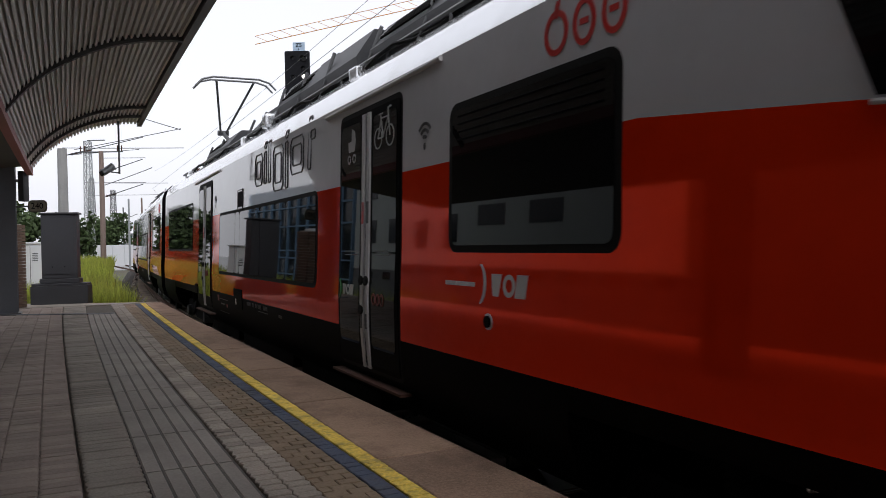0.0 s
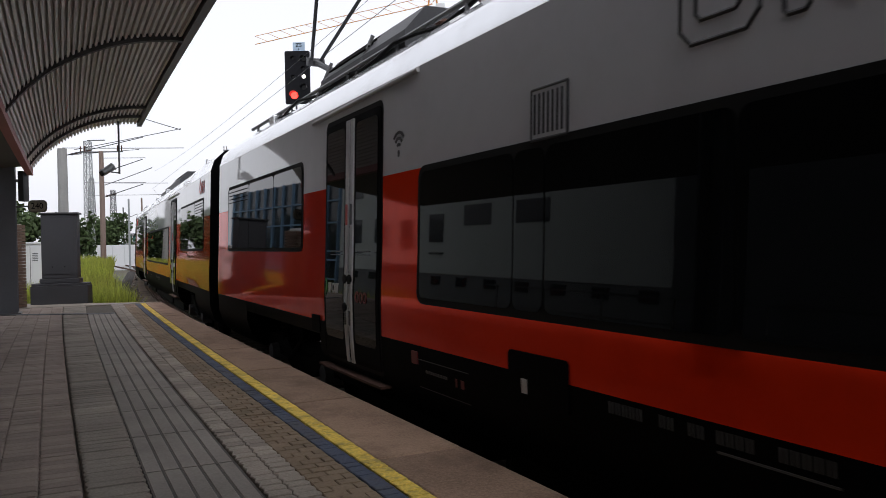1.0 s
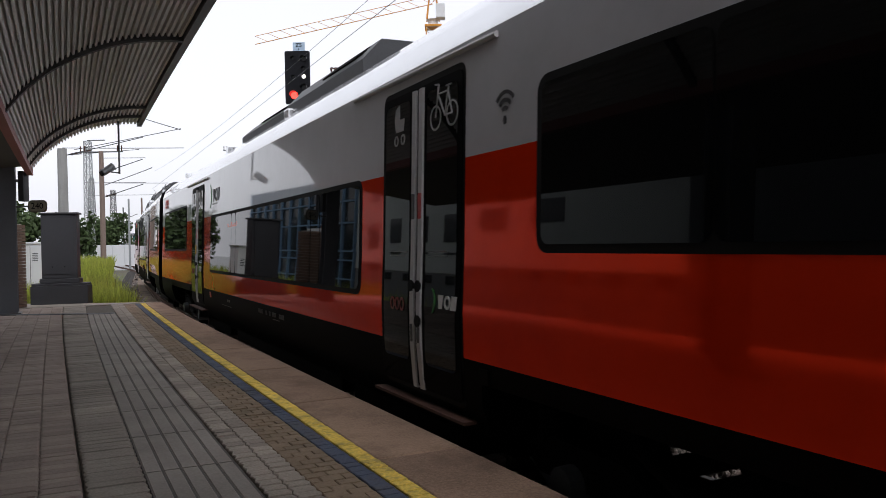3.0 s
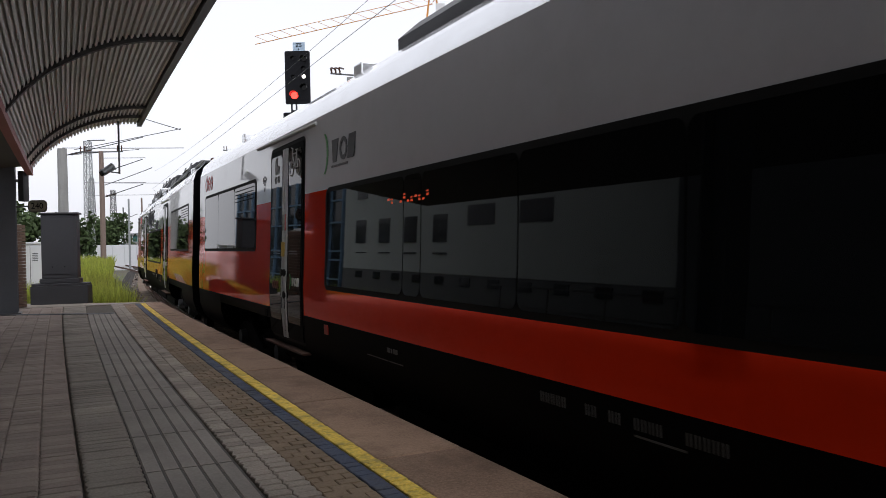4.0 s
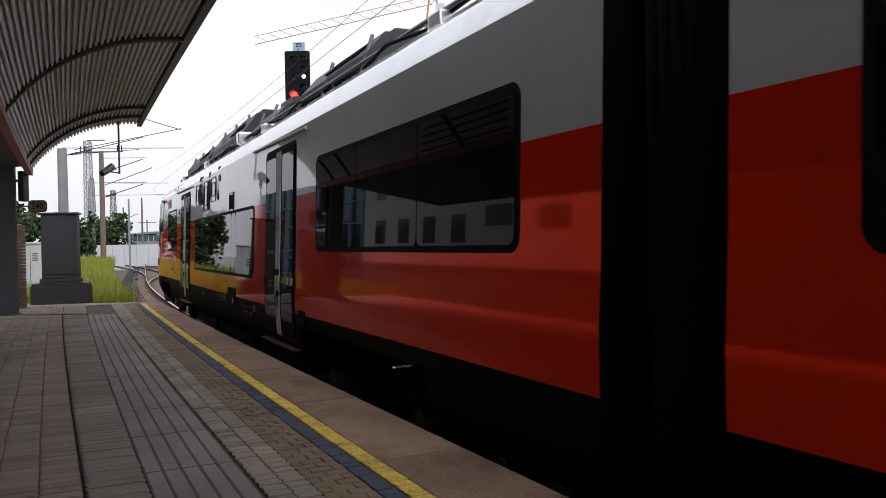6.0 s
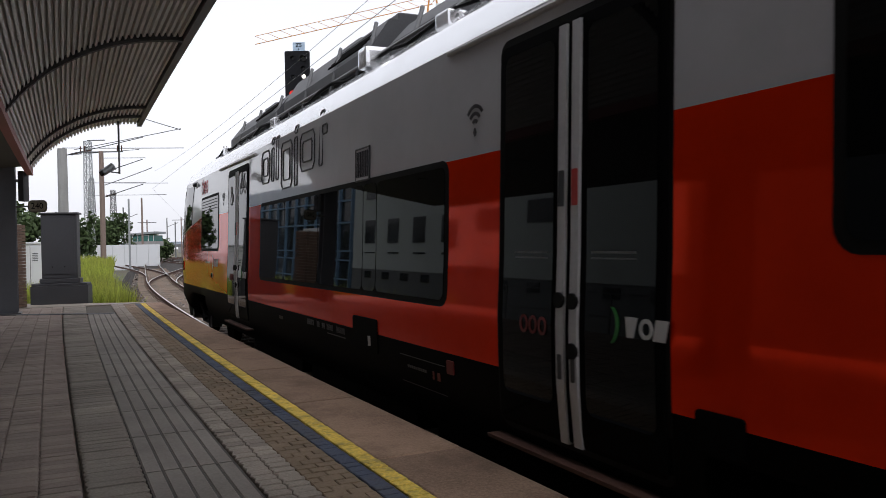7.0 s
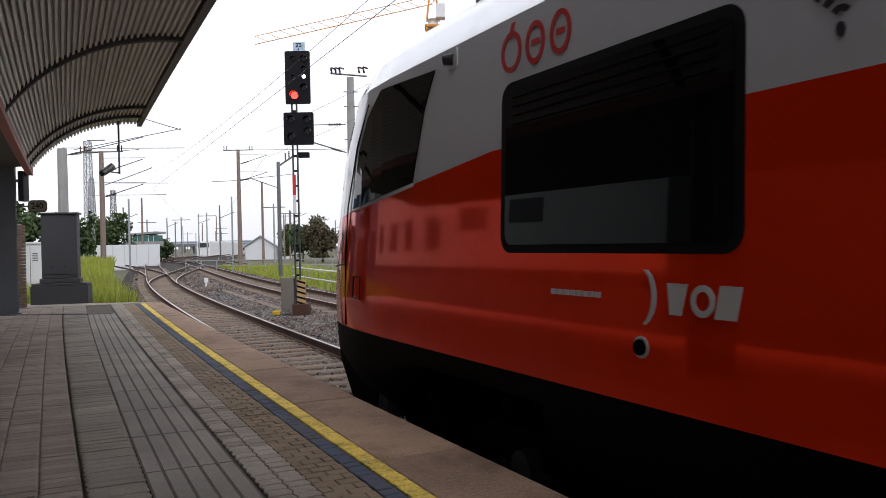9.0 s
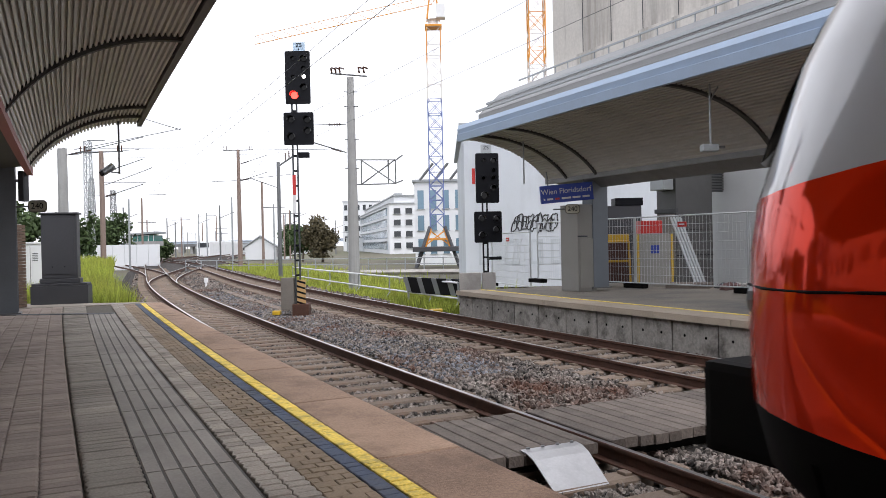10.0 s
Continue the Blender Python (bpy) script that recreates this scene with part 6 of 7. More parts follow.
building("office_building", "pale office building with glass front behind the crane", -3.3, 4.2, 95, 125, -0.9, 9.2, FACADE, [(0.6, 2.4), (3.4, 5.2), (6.0, 8.2)], 5, FACADE_GLASS)
for k in range(4):
    tagged(bm_ob("solar_panel", tubes([(-2.6 + 1.8 * k, 94.8, 9.4), (-1.0 + 1.8 * k, 94.8, 11.4)], 0.16, 4), STEEL), "tilted panel on the roof edge", "solar panel", "tilted roof panels")
ww = building("warehouse", "windowless white hall with graffiti on its wall", 1.2, 26, 42, 60, -0.5, 7.9, mat("grey_white_hall_render", (0.50, 0.53, 0.57), 0.85, vary=0.12, size=0.4, dirt=(0.36, 0.38, 0.41), dirt_size=0.5, dirt_amount=0.6, streak=0.25))
# painted scrawl and block shapes on the hall wall
rnd = random.Random(9)
for k in range(9):
    x, w, h = 3.85 + 0.255 * k, rnd.uniform(0.13, 0.2), rnd.uniform(0.36, 0.55)
    z = 2.85 + rnd.uniform(-0.08, 0.16)
    lean = rnd.uniform(0.0, 0.18)
    loop = []
    for i in range(14):
        a = 2 * math.pi * i / 14
        c, s = math.cos(a), math.sin(a)
        k2 = 1 + rnd.uniform(-0.22, 0.18)
        loop.append((x + w * k2 * c + lean * s, 41.98, z + h * k2 * abs(s) ** 0.7 * (1 if s > 0 else -1)))
    g = tagged(bm_ob("graffiti_letter", tubes(loop + [loop[0]], 0.036, 6), LOGO_DARK), "black sprayed outline of a graffiti shape on the wall", "graffiti", "graffiti outlines")
    part("inner_stroke", tubes([(x - w * 0.3, 41.98, z + rnd.uniform(-0.1, 0.15)), (x + lean * 0.2, 41.98, z + rnd.uniform(0, 0.25)), (x + w * 0.5, 41.98, z + rnd.uniform(-0.2, 0.1))], 0.03, 6), LOGO_DARK, g)
pale_block = mat("grey_block_paint", (0.42, 0.45, 0.48), 0.8)
for x, w in ((1.9, 0.5), (3.3, 0.75), (4.6, 0.7), (5.7, 0.6)):
    bm = bmesh.new()
    for a in ((0, 0.14, 0.7, 2.0), (w - 0.14, w, 0.7, 2.0), (0.142, w - 0.142, 0.7, 0.86), (0.142, w - 0.142, 1.84, 2.0)):
        box(bm, x + a[0], x + a[1], 41.97, 42.0, a[2], a[3])
    tagged(bm_ob("painted_block", bm, pale_block), "large grey painted block outline on the wall", "graffiti", "painted blocks")

# the concrete upper storey behind the opposite canopy
up = thing("station_hall", "raw concrete upper storey of the station above the canopy", "building", Matrix.Identity(4), kind="structure")
bm = bmesh.new()
ribbon(bm, [(11.2, 7.0), (11.2, 15.0), (12.4, 15.0), (12.4, 7.0)], -16, 24.8, 2.0)
part("concrete_wall", bm, HALL_CONCRETE, up)
for k in range(27):
    s = -16 + 1.5 * k
    bm = bmesh.new()
    ribbon(bm, [(11.21, 7.9), (11.185, 7.9), (11.185, 14.9), (11.21, 14.9)], s, s + random.choice((0.015, 0.02, 0.045)), 0.1)
    part("formwork_joint", bm, CABINET_DARK, up)
for k in range(27):
    s = -16 + 1.5 * k
    bm = bmesh.new()
    ribbon(bm, [(11.2, 7.1), (11.02, 7.1), (11.02, 7.85), (11.2, 7.85)], s + 0.01, s + 1.49, 1.5)
    part("parapet_panel", bm, HALL_CONCRETE, up)
bm = bmesh.new()
ribbon(bm, [(8.6, 6.0), (8.6, 6.15), (9.4, 6.9), (11.2, 7.1), (11.2, 6.5), (9.4, 6.2)], -16, 25.4, 2.0)
part("cornice", bm, CORNICE, up)
for z, o in ((6.22, 8.55), (6.5, 8.95)):
    bm = bmesh.new()
    ribbon(bm, [(o, z), (o - 0.06, z), (o - 0.06, z + 0.07), (o, z + 0.07)], -16, 25.4, 2.0)
    part("cornice_trim", bm, GALV, up)
for k in range(56):
    s = -14 + 0.7 * k
    part("guard_post", tubes([on_line(s, 10.2, 6.95), on_line(s, 10.2, 7.4)], 0.02, 5), GALV, up)
bm = bmesh.new()
ribbon(bm, [(10.2, 7.38), (10.16, 7.38), (10.16, 7.43), (10.2, 7.43)], -14, 25.4, 2.0)
part("guard_rail", bm, GALV, up)
bm = bmesh.new()
ribbon(bm, [(11.17, 9.2), (11.12, 9.2), (11.12, 11.6), (11.17, 11.6)], 2.0, 10.0, 2.0)
part("window_band", bm, FACADE_GLASS, up)

# back wall and lift shaft on the opposite platform
bw = thing("platform_back_wall", "white render wall behind the opposite platform", "wall", Matrix.Identity(4), kind="structure")
bm = bmesh.new()
ribbon(bm, [(17.6, -0.7), (17.6, 6.4), (17.9, 6.4), (17.9, -0.7)], -16, 25.0, 2.0)
part("wall", bm, FACADE, bw)
ls = thing("lift_shaft", "dark grey lift shaft with panelled doors", "lift shaft", Matrix.Translation((8.35, 28.2, 0)) @ Matrix.Rotation(heading(20), 4, "Z"))
part("shaft", bx(-0.50, 1.15, -0.5, 0.5, -0.75, 4.9, 0.02), mat("dark_shaft_metal", (0.07, 0.07, 0.072), 0.55, vary=0.2, size=1.5, dirt=(0.04, 0.04, 0.04)), ls)
lv = part("louvre_frame", bx(1.2, 3.2, -0.3, -0.24, 3.55, 4.35, 0.01), CABINET_DARK, ls)
for k in range(7):
    part("louvre_slat", bx(1.24, 3.16, -0.36, -0.31, 3.6 + 0.1 * k, 3.65 + 0.1 * k), STEEL, lv)
for z in (1.3, 2.2):
    part("panel_joint", bx(-0.505, 1.155, -0.506, -0.501, z, z + 0.02), SIGNAL_BLACK, ls)
part("door_panel", bx(-0.55, -0.49, -0.42, 0.42, P2 + 0.1, 2.75, 0.01), mat("brown_grey_panel", (0.16, 0.145, 0.13), 0.6), ls)
part("louvre_box", bx(-0.95, -0.51, -0.4, 0.3, 3.6, 4.3, 0.02), GALV, ls)
part("transom", bx(-0.57, -0.45, -0.55, 0.55, 2.8, 2.95, 0.01), CABINET_DARK, ls)
cb = thing("switch_cabinet", "grey panelled cabinet beside the column", "cabinet", frame_at(20.55, 9.12))
part("body", bx(-0.3, 0.3, -0.55, 0.3, P2, 2.9, 0.02), mat("warm_grey_cabinet", (0.23, 0.22, 0.205), 0.6, vary=0.12), cb)
part("seam", bx(-0.315, 0.0, -0.57, -0.555, 2.0, 2.04), CABINET_DARK, cb)
part("door", bx(-0.25, 0.25, -0.575, -0.55, P2 + 0.1, 1.95, 0.008), mat("warm_grey_door", (0.25, 0.24, 0.22), 0.6), cb)

# station sign
ss = thing("station_sign", "blue station name sign with white lettering", "sign", Matrix.Translation((3.39, 21.6, 3.21)) @ Matrix.Rotation(radians(6), 4, 'Z') @ Matrix.Rotation(radians(-4.5), 4, 'Y'))
part("board", bx(-0.73, 0.73, -0.05, 0.05, -0.24, 0.24, 0.01), SIGN_BLUE, ss)
part("hanger", tubes([(-0.5, 0, 0.24), (-0.5, 0, 0.62)], 0.02), STEEL, ss)
part("hanger", tubes([(0.5, 0, 0.24), (0.5, 0, 0.62)], 0.02), STEEL, ss)
word("Wien Floridsdorf", 0.20, LOGO_WHITE, ss, Matrix.Translation((-0.02, -0.055, 0.06)) @ FACE)
for k, (a, b) in enumerate(((-0.66, -0.62), (-0.56, -0.40), (-0.34, -0.22), (-0.16, 0.10), (0.14, 0.36), (0.42, 0.62))):
    part("text_bar", bx(a, b, -0.056, -0.050, -0.16, -0.11), LOGO_WHITE if k != 2 else LOGO_RED, ss)


SAND = mat("sand_sign_face", (0.36, 0.34, 0.27), 0.5)


def length_mark(m, label):
    g = thing("length_mark", label, "sign", m)
    bm = bmesh.new()
    prism(bm, rounded(-0.20, 0.20, -0.13, 0.13, 0.08), -0.015, 0.015)
    part("plate", bm, OLIVE, g)
    bm = bmesh.new()
    prism(bm, rounded(-0.18, 0.18, -0.11, 0.11, 0.07), -0.018, -0.0155)
    part("face", bm, SAND, g)
    word("240", 0.18, SIGNAL_BLACK, g, Matrix.Translation((0, -0.021, 0)) @ FACE)
    part("arm", tubes([(-0.2, 0, 0), (-0.52, 0.02, 0.0)], 0.018), STEEL, g)
    return g


length_mark(Matrix.Translation((-8.68, 17.05, 2.89)), "olive length mark with 240 on the canopy column")
length_mark(Matrix.Translation((3.55, 21.65, 2.77)) , "olive length mark with 240 below the station sign")
wl_ = thing("wall_loudspeaker", "dark grey box with red strip on the canopy column", "loudspeaker", Matrix.Translation((-9.0, 17.1, 3.35)))
part("housing", bx(-0.06, 0.06, -0.12, 0.12, -0.35, 0.3, 0.02), CABINET_DARK, wl_)
part("bracket", tubes([(-0.3, 0, 0.1), (0, 0, 0.1)], 0.03), STEEL, wl_)


# ---- building site fence on the opposite platform ----
def mesh_fence(a, b, label):
    a, b = Vector(a), Vector(b)
    d = (b - a)
    L = d.length
    m = Matrix.Translation(a) @ Matrix.Rotation(math.atan2(d.y, d.x), 4, 'Z')
    g = thing("mesh_fence_panel", label, "fence", m, "site fence panels")
    for x in (0.03, L - 0.03):
        part("post", tubes([(x, 0, 0.05), (x, 0, 2.05)], 0.024, 8), FENCE_WIRE, g)
    for z in (0.15, 2.03):
        part("rail", tubes([(0.03, 0, z), (L - 0.03, 0, z)], 0.019, 8), FENCE_WIRE, g)
    bm = bmesh.new()
    n = int(L / 0.115)
    for k in range(1, n):
        x = L * k / n
        tube(bm, (x, 0, 0.15), (x, 0, 2.03), 0.0055, n=4)
    for k in range(1, 8):
        z = 0.15 + 1.88 * k / 8
        tube(bm, (0.03, 0, z), (L - 0.03, 0, z), 0.0055, n=4)
    tagged(part("wire_mesh", bm, FENCE_WIRE, g), "welded wire mesh", kind="stuff")
    part("foot", bx(-0.38, 0.38, -0.12, 0.12, 0.0, 0.14, 0.03), UNDER, g, "black block foot")
    sgn = part("warning_sign", bx(L * 0.42, L * 0.42 + 0.3, -0.03, -0.015, 1.72, 1.86, 0.004), LOGO_RED, g)
    part("text_bar", bx(L * 0.42 + 0.05, L * 0.42 + 0.24, -0.035, -0.031, 1.77, 1.81), LOGO_WHITE, sgn)


F0 = Vector((3.0, 27.2, P2))
F1 = Vector((5.55, 22.95, P2))
F2 = Vector((7.6, 19.75, P2))
F3 = Vector((9.5, 16.8, P2))
mesh_fence(F1, F2, "galvanised mesh fence panel closing the site")
mesh_fence(F2, F3, "galvanised mesh fence panel closing the site")
mesh_fence(F0 + Vector((0.2, -0.2, 0)), F1, "galvanised mesh fence panel closing the site")
mesh_fence(Vector((1.9, 31.0, P2 - 0.3)), F0, "galvanised mesh fence panel closing the site")

# things behind the fence
br = thing("barrier_frame", "yellow tubular barrier frame with brown mesh", "barrier", Matrix.Translation((5.2, 24.2, P2)))
for a, b in (((-0.42, 0, 0), (-0.36, 0, 1.35)), ((0.5, 0, 0), (0.46, 0, 1.35)), ((-0.36, 0, 1.35), (0.46, 0, 1.35)), ((-0.38, 0, 0.75), (0.47, 0, 0.75))):
    part("tube", tubes([a, b], 0.035), YELLOW_FRAME, br)
part("mesh_filling", bx(-0.36, 0.44, 0.02, 0.05, 0.1, 1.30), TARP, br)
part("top_board", bx(-0.3, 0.5, 0.1, 0.16, 1.30, 1.58, 0.01), YELLOW_STICKER, br)
bx2 = thing("transport_box", "grey metal box with yellow edges and blue sign", "box", Matrix.Translation((6.25, 23.7, P2)))
bm = bmesh.new()
prism(bm, [(-0.52, 0.0), (0.52, 0.0), (0.46, 1.55), (-0.46, 1.55)], -0.3, 0.3)
part("body", bm, mat("dusty_grey_metal", (0.28, 0.275, 0.26), 0.7, vary=0.2, dirt=(0.2, 0.18, 0.15)), bx2)
for x in (-0.5, 0.5):
    part("edge_strip", bx(x - 0.03, x + 0.03, -0.32, -0.28, 0.1, 1.55), YELLOW_STICKER, bx2)
part("sign", bx(-0.12, 0.12, -0.315, -0.302, 0.98, 1.22), SIGN_BLUE, bx2)
part("red_crate", bx(-0.40, 0.25, -0.2, 0.3, 1.56, 1.95, 0.03), LOGO_RED, bx2)
for k in range(4):
    x = 7.0 + 0.09 * k
    tagged(bm_ob("leaning_board", tubes([(x + 0.45, 23.4, P2), (x - 0.1, 24.0, P2 + 2.05)], 0.045, 4), GALV), "metal board leaning against the stack", "board", "leaning boards")
pal = thing("pallet", "worn wooden pallet on the platform", "pallet", Matrix.Translation((7.0, 22.6, P2)) @ Matrix.Rotation(radians(-25), 4, 'Z'))
for k in range(5):
    part("top_board", bx(-0.6, 0.6, -0.4 + 0.17 * k, -0.28 + 0.17 * k, 0.11, 0.135), WOOD, pal)
for y in (-0.38, 0.0, 0.36):
    part("bearer", bx(-0.6, 0.6, y - 0.04, y + 0.04, 0.0, 0.108), WOOD, pal)
rnd = random.Random(12)
for k in range(14):
    x, y = 8.0 + rnd.uniform(-0.5, 0.7), 21.6 + rnd.uniform(-0.4, 0.5)
    bm = bmesh.new()
    bmesh.ops.create_icosphere(bm, subdivisions=1, radius=rnd.uniform(0.10, 0.22))
    for v in bm.verts:
        v.co *= rnd.uniform(0.7, 1.2)
        v.co.z = max(v.co.z * 0.8, -0.06)
    o = bm_ob("rubble_piece", bm, rnd.choice((CONCRETE, CONCRETE, TARP, CABINET_DARK)))
    o.location = (x, y, P2 + 0.06)
    tagged(o, "piece of broken rubble heaped on the platform", "rubble", "rubble heap")
dk = thing("dark_cabinet", "tall dark cabinet behind the fence", "cabinet", Matrix.Translation((5.9, 26.0, P2)))
part("body", bx(-0.55, 0.55, -0.3, 0.3, 0, 2.5, 0.02), CABINET_DARK, dk)
part("top", bx(-0.3, 0.6, -0.32, 0.32, 2.5, 2.75, 0.02), SIGNAL_BLACK, dk)

# ---- near things at the platform end ----
kq = Matrix.Translation((-9.74, 20.25, PZ)) @ Matrix.Rotation(radians(14), 4, 'Z')
ks = thing("plinth_cabinet", "dark slate grey cabinet on a stepped plinth", "cabinet", kq)
part("plinth", bx(-0.67, 0.67, -0.30, 0.30, -0.05, 0.46, 0.015), CABINET_DARK, ks)
part("plinth_cap", bx(-0.65, 0.65, -0.285, 0.285, 0.464, 0.52, 0.02), CABINET_DARK, ks)
part("step", bx(-0.47, 0.47, -0.23, 0.23, 0.524, 0.64, 0.02), CABINET_DARK, ks)
part("body", bx(-0.42, 0.42, -0.20, 0.20, 0.644, 2.26, 0.02), CABINET_DARK, ks)
part("lid", bx(-0.46, 0.46, -0.24, 0.24, 2.264, 2.31, 0.01), CABINET_DARK, ks)
part("door", bx(-0.36, 0.36, -0.212, -0.202, 0.75, 2.15, 0.008), CABINET_DARK, ks)
for x in (-0.16, 0.12):
    part("bolt", bx(x - 0.015, x + 0.015, -0.222, -0.213, 0.92, 0.95), SIGNAL_BLACK, ks)
wc = thing("switch_cabinet", "white weathered switch cabinet in the weeds", "cabinet", Matrix.Translation((-13.5, 26.2, -0.7)))
part("body", bx(-0.36, 0.36, -0.25, 0.25, 0, 2.86, 0.02), WHITE, wc)
part("lid", bx(-0.40, 0.40, -0.29, 0.29, 2.864, 2.92, 0.015), WHITE, wc)
part("door_seam", bx(0.0, 0.012, -0.256, -0.25, 1.2, 2.8), CABINET_DARK, wc)
for k in range(5):
    part("vent", bx(0.08, 0.26, -0.256, -0.25, 2.3 + 0.06 * k, 2.325 + 0.06 * k), CABINET_DARK, wc)
bwall = thing("brick_pier", "brown brick pier beside the canopy column", "wall", Matrix.Translation((-10.32, 18.9, PZ)))
rnd = random.Random(3)
brick = mat("brown_brick", (0.17, 0.115, 0.085), 0.9, vary=0.3, obj=0.8, bump=0.2)
part("core", bx(-0.20, 0.20, -0.19, 0.19, 0, 2.0), CONCRETE, bwall)
bme = bpy.data.meshes.new("brick")
bm = bmesh.new()
box(bm, -0.12, 0.12, -0.055, 0.055, 0, 0.068, 0.005)
bm.to_mesh(bme)
bm.free()
bme.materials.append(brick)
for r in range(25):
    for k in range(2):
        o = new("brick", bme)
        o.parent = bwall
        o.location = (-0.125 + 0.25 * k + (0.03 if r % 2 else -0.03), -0.20, 0.01 + 0.079 * r)
        o = new("brick", bme)
        o.parent = bwall
        o.matrix_local = Matrix.Translation((0.21, -0.08 + 0.22 * k - 0.02, 0.01 + 0.079 * r)) @ Matrix.Rotation(radians(90), 4, 'Z')

# ---- timber crossing and sheet metal ramp ----
cx = thing("plank_crossing", "weathered timber plank crossing over the tracks", "crossing", Matrix.Identity(4), kind="structure")
for o0, o1, n in ((-1.42, -0.85, 4), (-0.66, 0.68, 8), (0.83, 3.95, 18)):
    w = (o1 - o0) / n
    for k in range(n):
        a = o0 + w * k
        bm = bmesh.new()
        s0 = 8.05 + random.uniform(-0.03, 0.03)
        ribbon(bm, [(a + 0.008, -0.10), (a + 0.008, -0.01), (a + 0.016, 0.0), (a + w - 0.016, 0.0), (a + w - 0.008, -0.01), (a + w - 0.008, -0.10)], s0, 9.6 + random.uniform(-0.03, 0.03), 2.5)
        part("plank", bm, WOOD, cx)
bm = bmesh.new()
ribbon(bm, [(-1.3, -0.22), (-1.3, -0.10), (3.8, -0.10), (3.8, -0.22)], 8.2, 8.4, 0.2)
part("bearer", bm, UNDER, cx)
bm = bmesh.new()
ribbon(bm, [(-1.3, -0.22), (-1.3, -0.10), (3.8, -0.10), (3.8, -0.22)], 9.2, 9.4, 0.2)
part("bearer", bm, UNDER, cx)
rp = thing("ramp_sheet", "bent galvanised sheet at the end of the crossing", "ramp", Matrix.Identity(4))
bm = bmesh.new()
rows = []
for s, z in ((8.16, 0.016), (8.02, 0.02), (7.88, -0.01), (7.62, -0.13), (7.48, -0.19)):
    rows.append([on_line(s, -0.14 + 0.1 * (s - 8.1), z), on_line(s, 0.48 + 0.2 * (s - 8.1), z)])
prev = None
for r in rows:
    cur = [bm.verts.new(v) for v in r] + [bm.verts.new(v - Vector((0, 0, 0.012))) for v in r]
    if prev:
        bm.faces.new((prev[0], prev[1], cur[1], cur[0]))
        bm.faces.new((prev[3], prev[2], cur[2], cur[3]))
        bm.faces.new((prev[1], prev[3], cur[3], cur[1]))
        bm.faces.new((prev[2], prev[0], cur[0], cur[2]))
    prev = cur
part("sheet", bm, SHEET, rp)
for k in range(4):
    q = on_line(8.1, -0.08 + 0.16 * k, 0.04)
    part("screw", bx(q.x - 0.015, q.x + 0.015, q.y - 0.015, q.y + 0.015, 0.03, 0.045), STEEL, rp)

# cable trough between the tracks and a small white marker
tr = thing("cable_trough", "concrete cable trough lids along the ballast", "cable trough", Matrix.Identity(4), kind="structure")
for k in range(14):
    s = 27.5 + 1.0 * k
    bm = bmesh.new()
    ribbon(bm, [(2.3, -0.3), (2.3, -0.155), (2.62, -0.155), (2.62, -0.3)], s + 0.01, s + 0.99, 1.0)
    part("trough_lid", bm, SLEEPER, tr)
mk = thing("track_marker", "small white fouling point marker", "marker", frame_at(47, 2.2, -0.25))
part("stem", bx(-0.05, 0.05, -0.05, 0.05, 0, 0.3), WHITE, mk)
part("head", bx(-0.11, 0.11, -0.06, 0.06, 0.25, 0.5, 0.03), WHITE, mk)

# ---- white handrail and striped boom beyond the far track ----
hr = thing("handrail", "white tubular handrail with red tinted bars and bent feet", "railing", Matrix.Identity(4))
HS = (52.5, 47.7, 42.4, 37.1, 32.8, 28.4, 26.0)
for s, e in zip(HS, HS[1:]):
    for z in (0.56, 0.03):
        part("bar", tubes([on_line(s, 8.0, z), on_line(e, 8.0, z)], 0.035, 8), WHITE, hr)
for s in HS:
    part("post", tubes([on_line(s, 8.0, 0.58), on_line(s, 8.0, -0.1), on_line(s - 0.25, 7.65, -0.38), on_line(s - 0.5, 7.1, -0.40)], 0.03, 8), GALV, hr)
sb = thing("striped_boom", "tilted black and white striped barrier board", "barrier", Matrix.Identity(4))
a, b = Vector((-1.54, 30.0, 0.66)), Vector((0.62, 26.9, 0.66))
for k in range(12):
    p, q = a + (b - a) * (k / 12), a + (b - a) * ((k + 1) / 12)
    bm = bmesh.new()
    t = Vector((0.10, 0.07, 0))
    dn = Vector((0.16, -0.10, -0.58))
    vs = [bm.verts.new(v) for v in (p, q, q + dn, p + dn, p + t, q + t, q + dn + t, p + dn + t)]
    for f in ((0, 1, 2, 3), (4, 5, 6, 7), (0, 1, 5, 4), (3, 2, 6, 7), (0, 3, 7, 4), (1, 2, 6, 5)):
        bm.faces.new([vs[i] for i in f])
    part("stripe", bm, SIGNAL_BLACK if k % 3 else GALV, sb)
for t in (0.05, 0.95):
    p = a + (b - a) * t
    part("foot", tubes([p + Vector((0.1, 0, -0.3)), p + Vector((0.1, 0, -1.3))], 0.04), GALV, sb)
tagged(bm_ob("junction_box", bx(-0.45, -0.05, 23.9, 24.2, -0.35, -0.08, 0.03), YELLOW_STICKER), "small yellow junction box in the ballast", "junction box")

# far fence of steel posts along the street
ff = thing("yard_fence", "low grey steel railing along the yard", "fence", Matrix.Identity(4))
for k in range(26):
    x = -24 + 1.6 * k
    y = 74 - 0.55 * k
    part("post", tubes([(x, y, -0.75), (x, y, 0.75)], 0.05, 6), GALV, ff)
for z in (0.7, 0.2):
    part("bar", tubes([(-24, 74, z), (16, 60.2, z)], 0.035, 6), GALV, ff)
part("kerb", tubes([(-24, 74, -0.5), (16, 60.2, -0.5)], 0.22, 4), CONCRETE, ff)

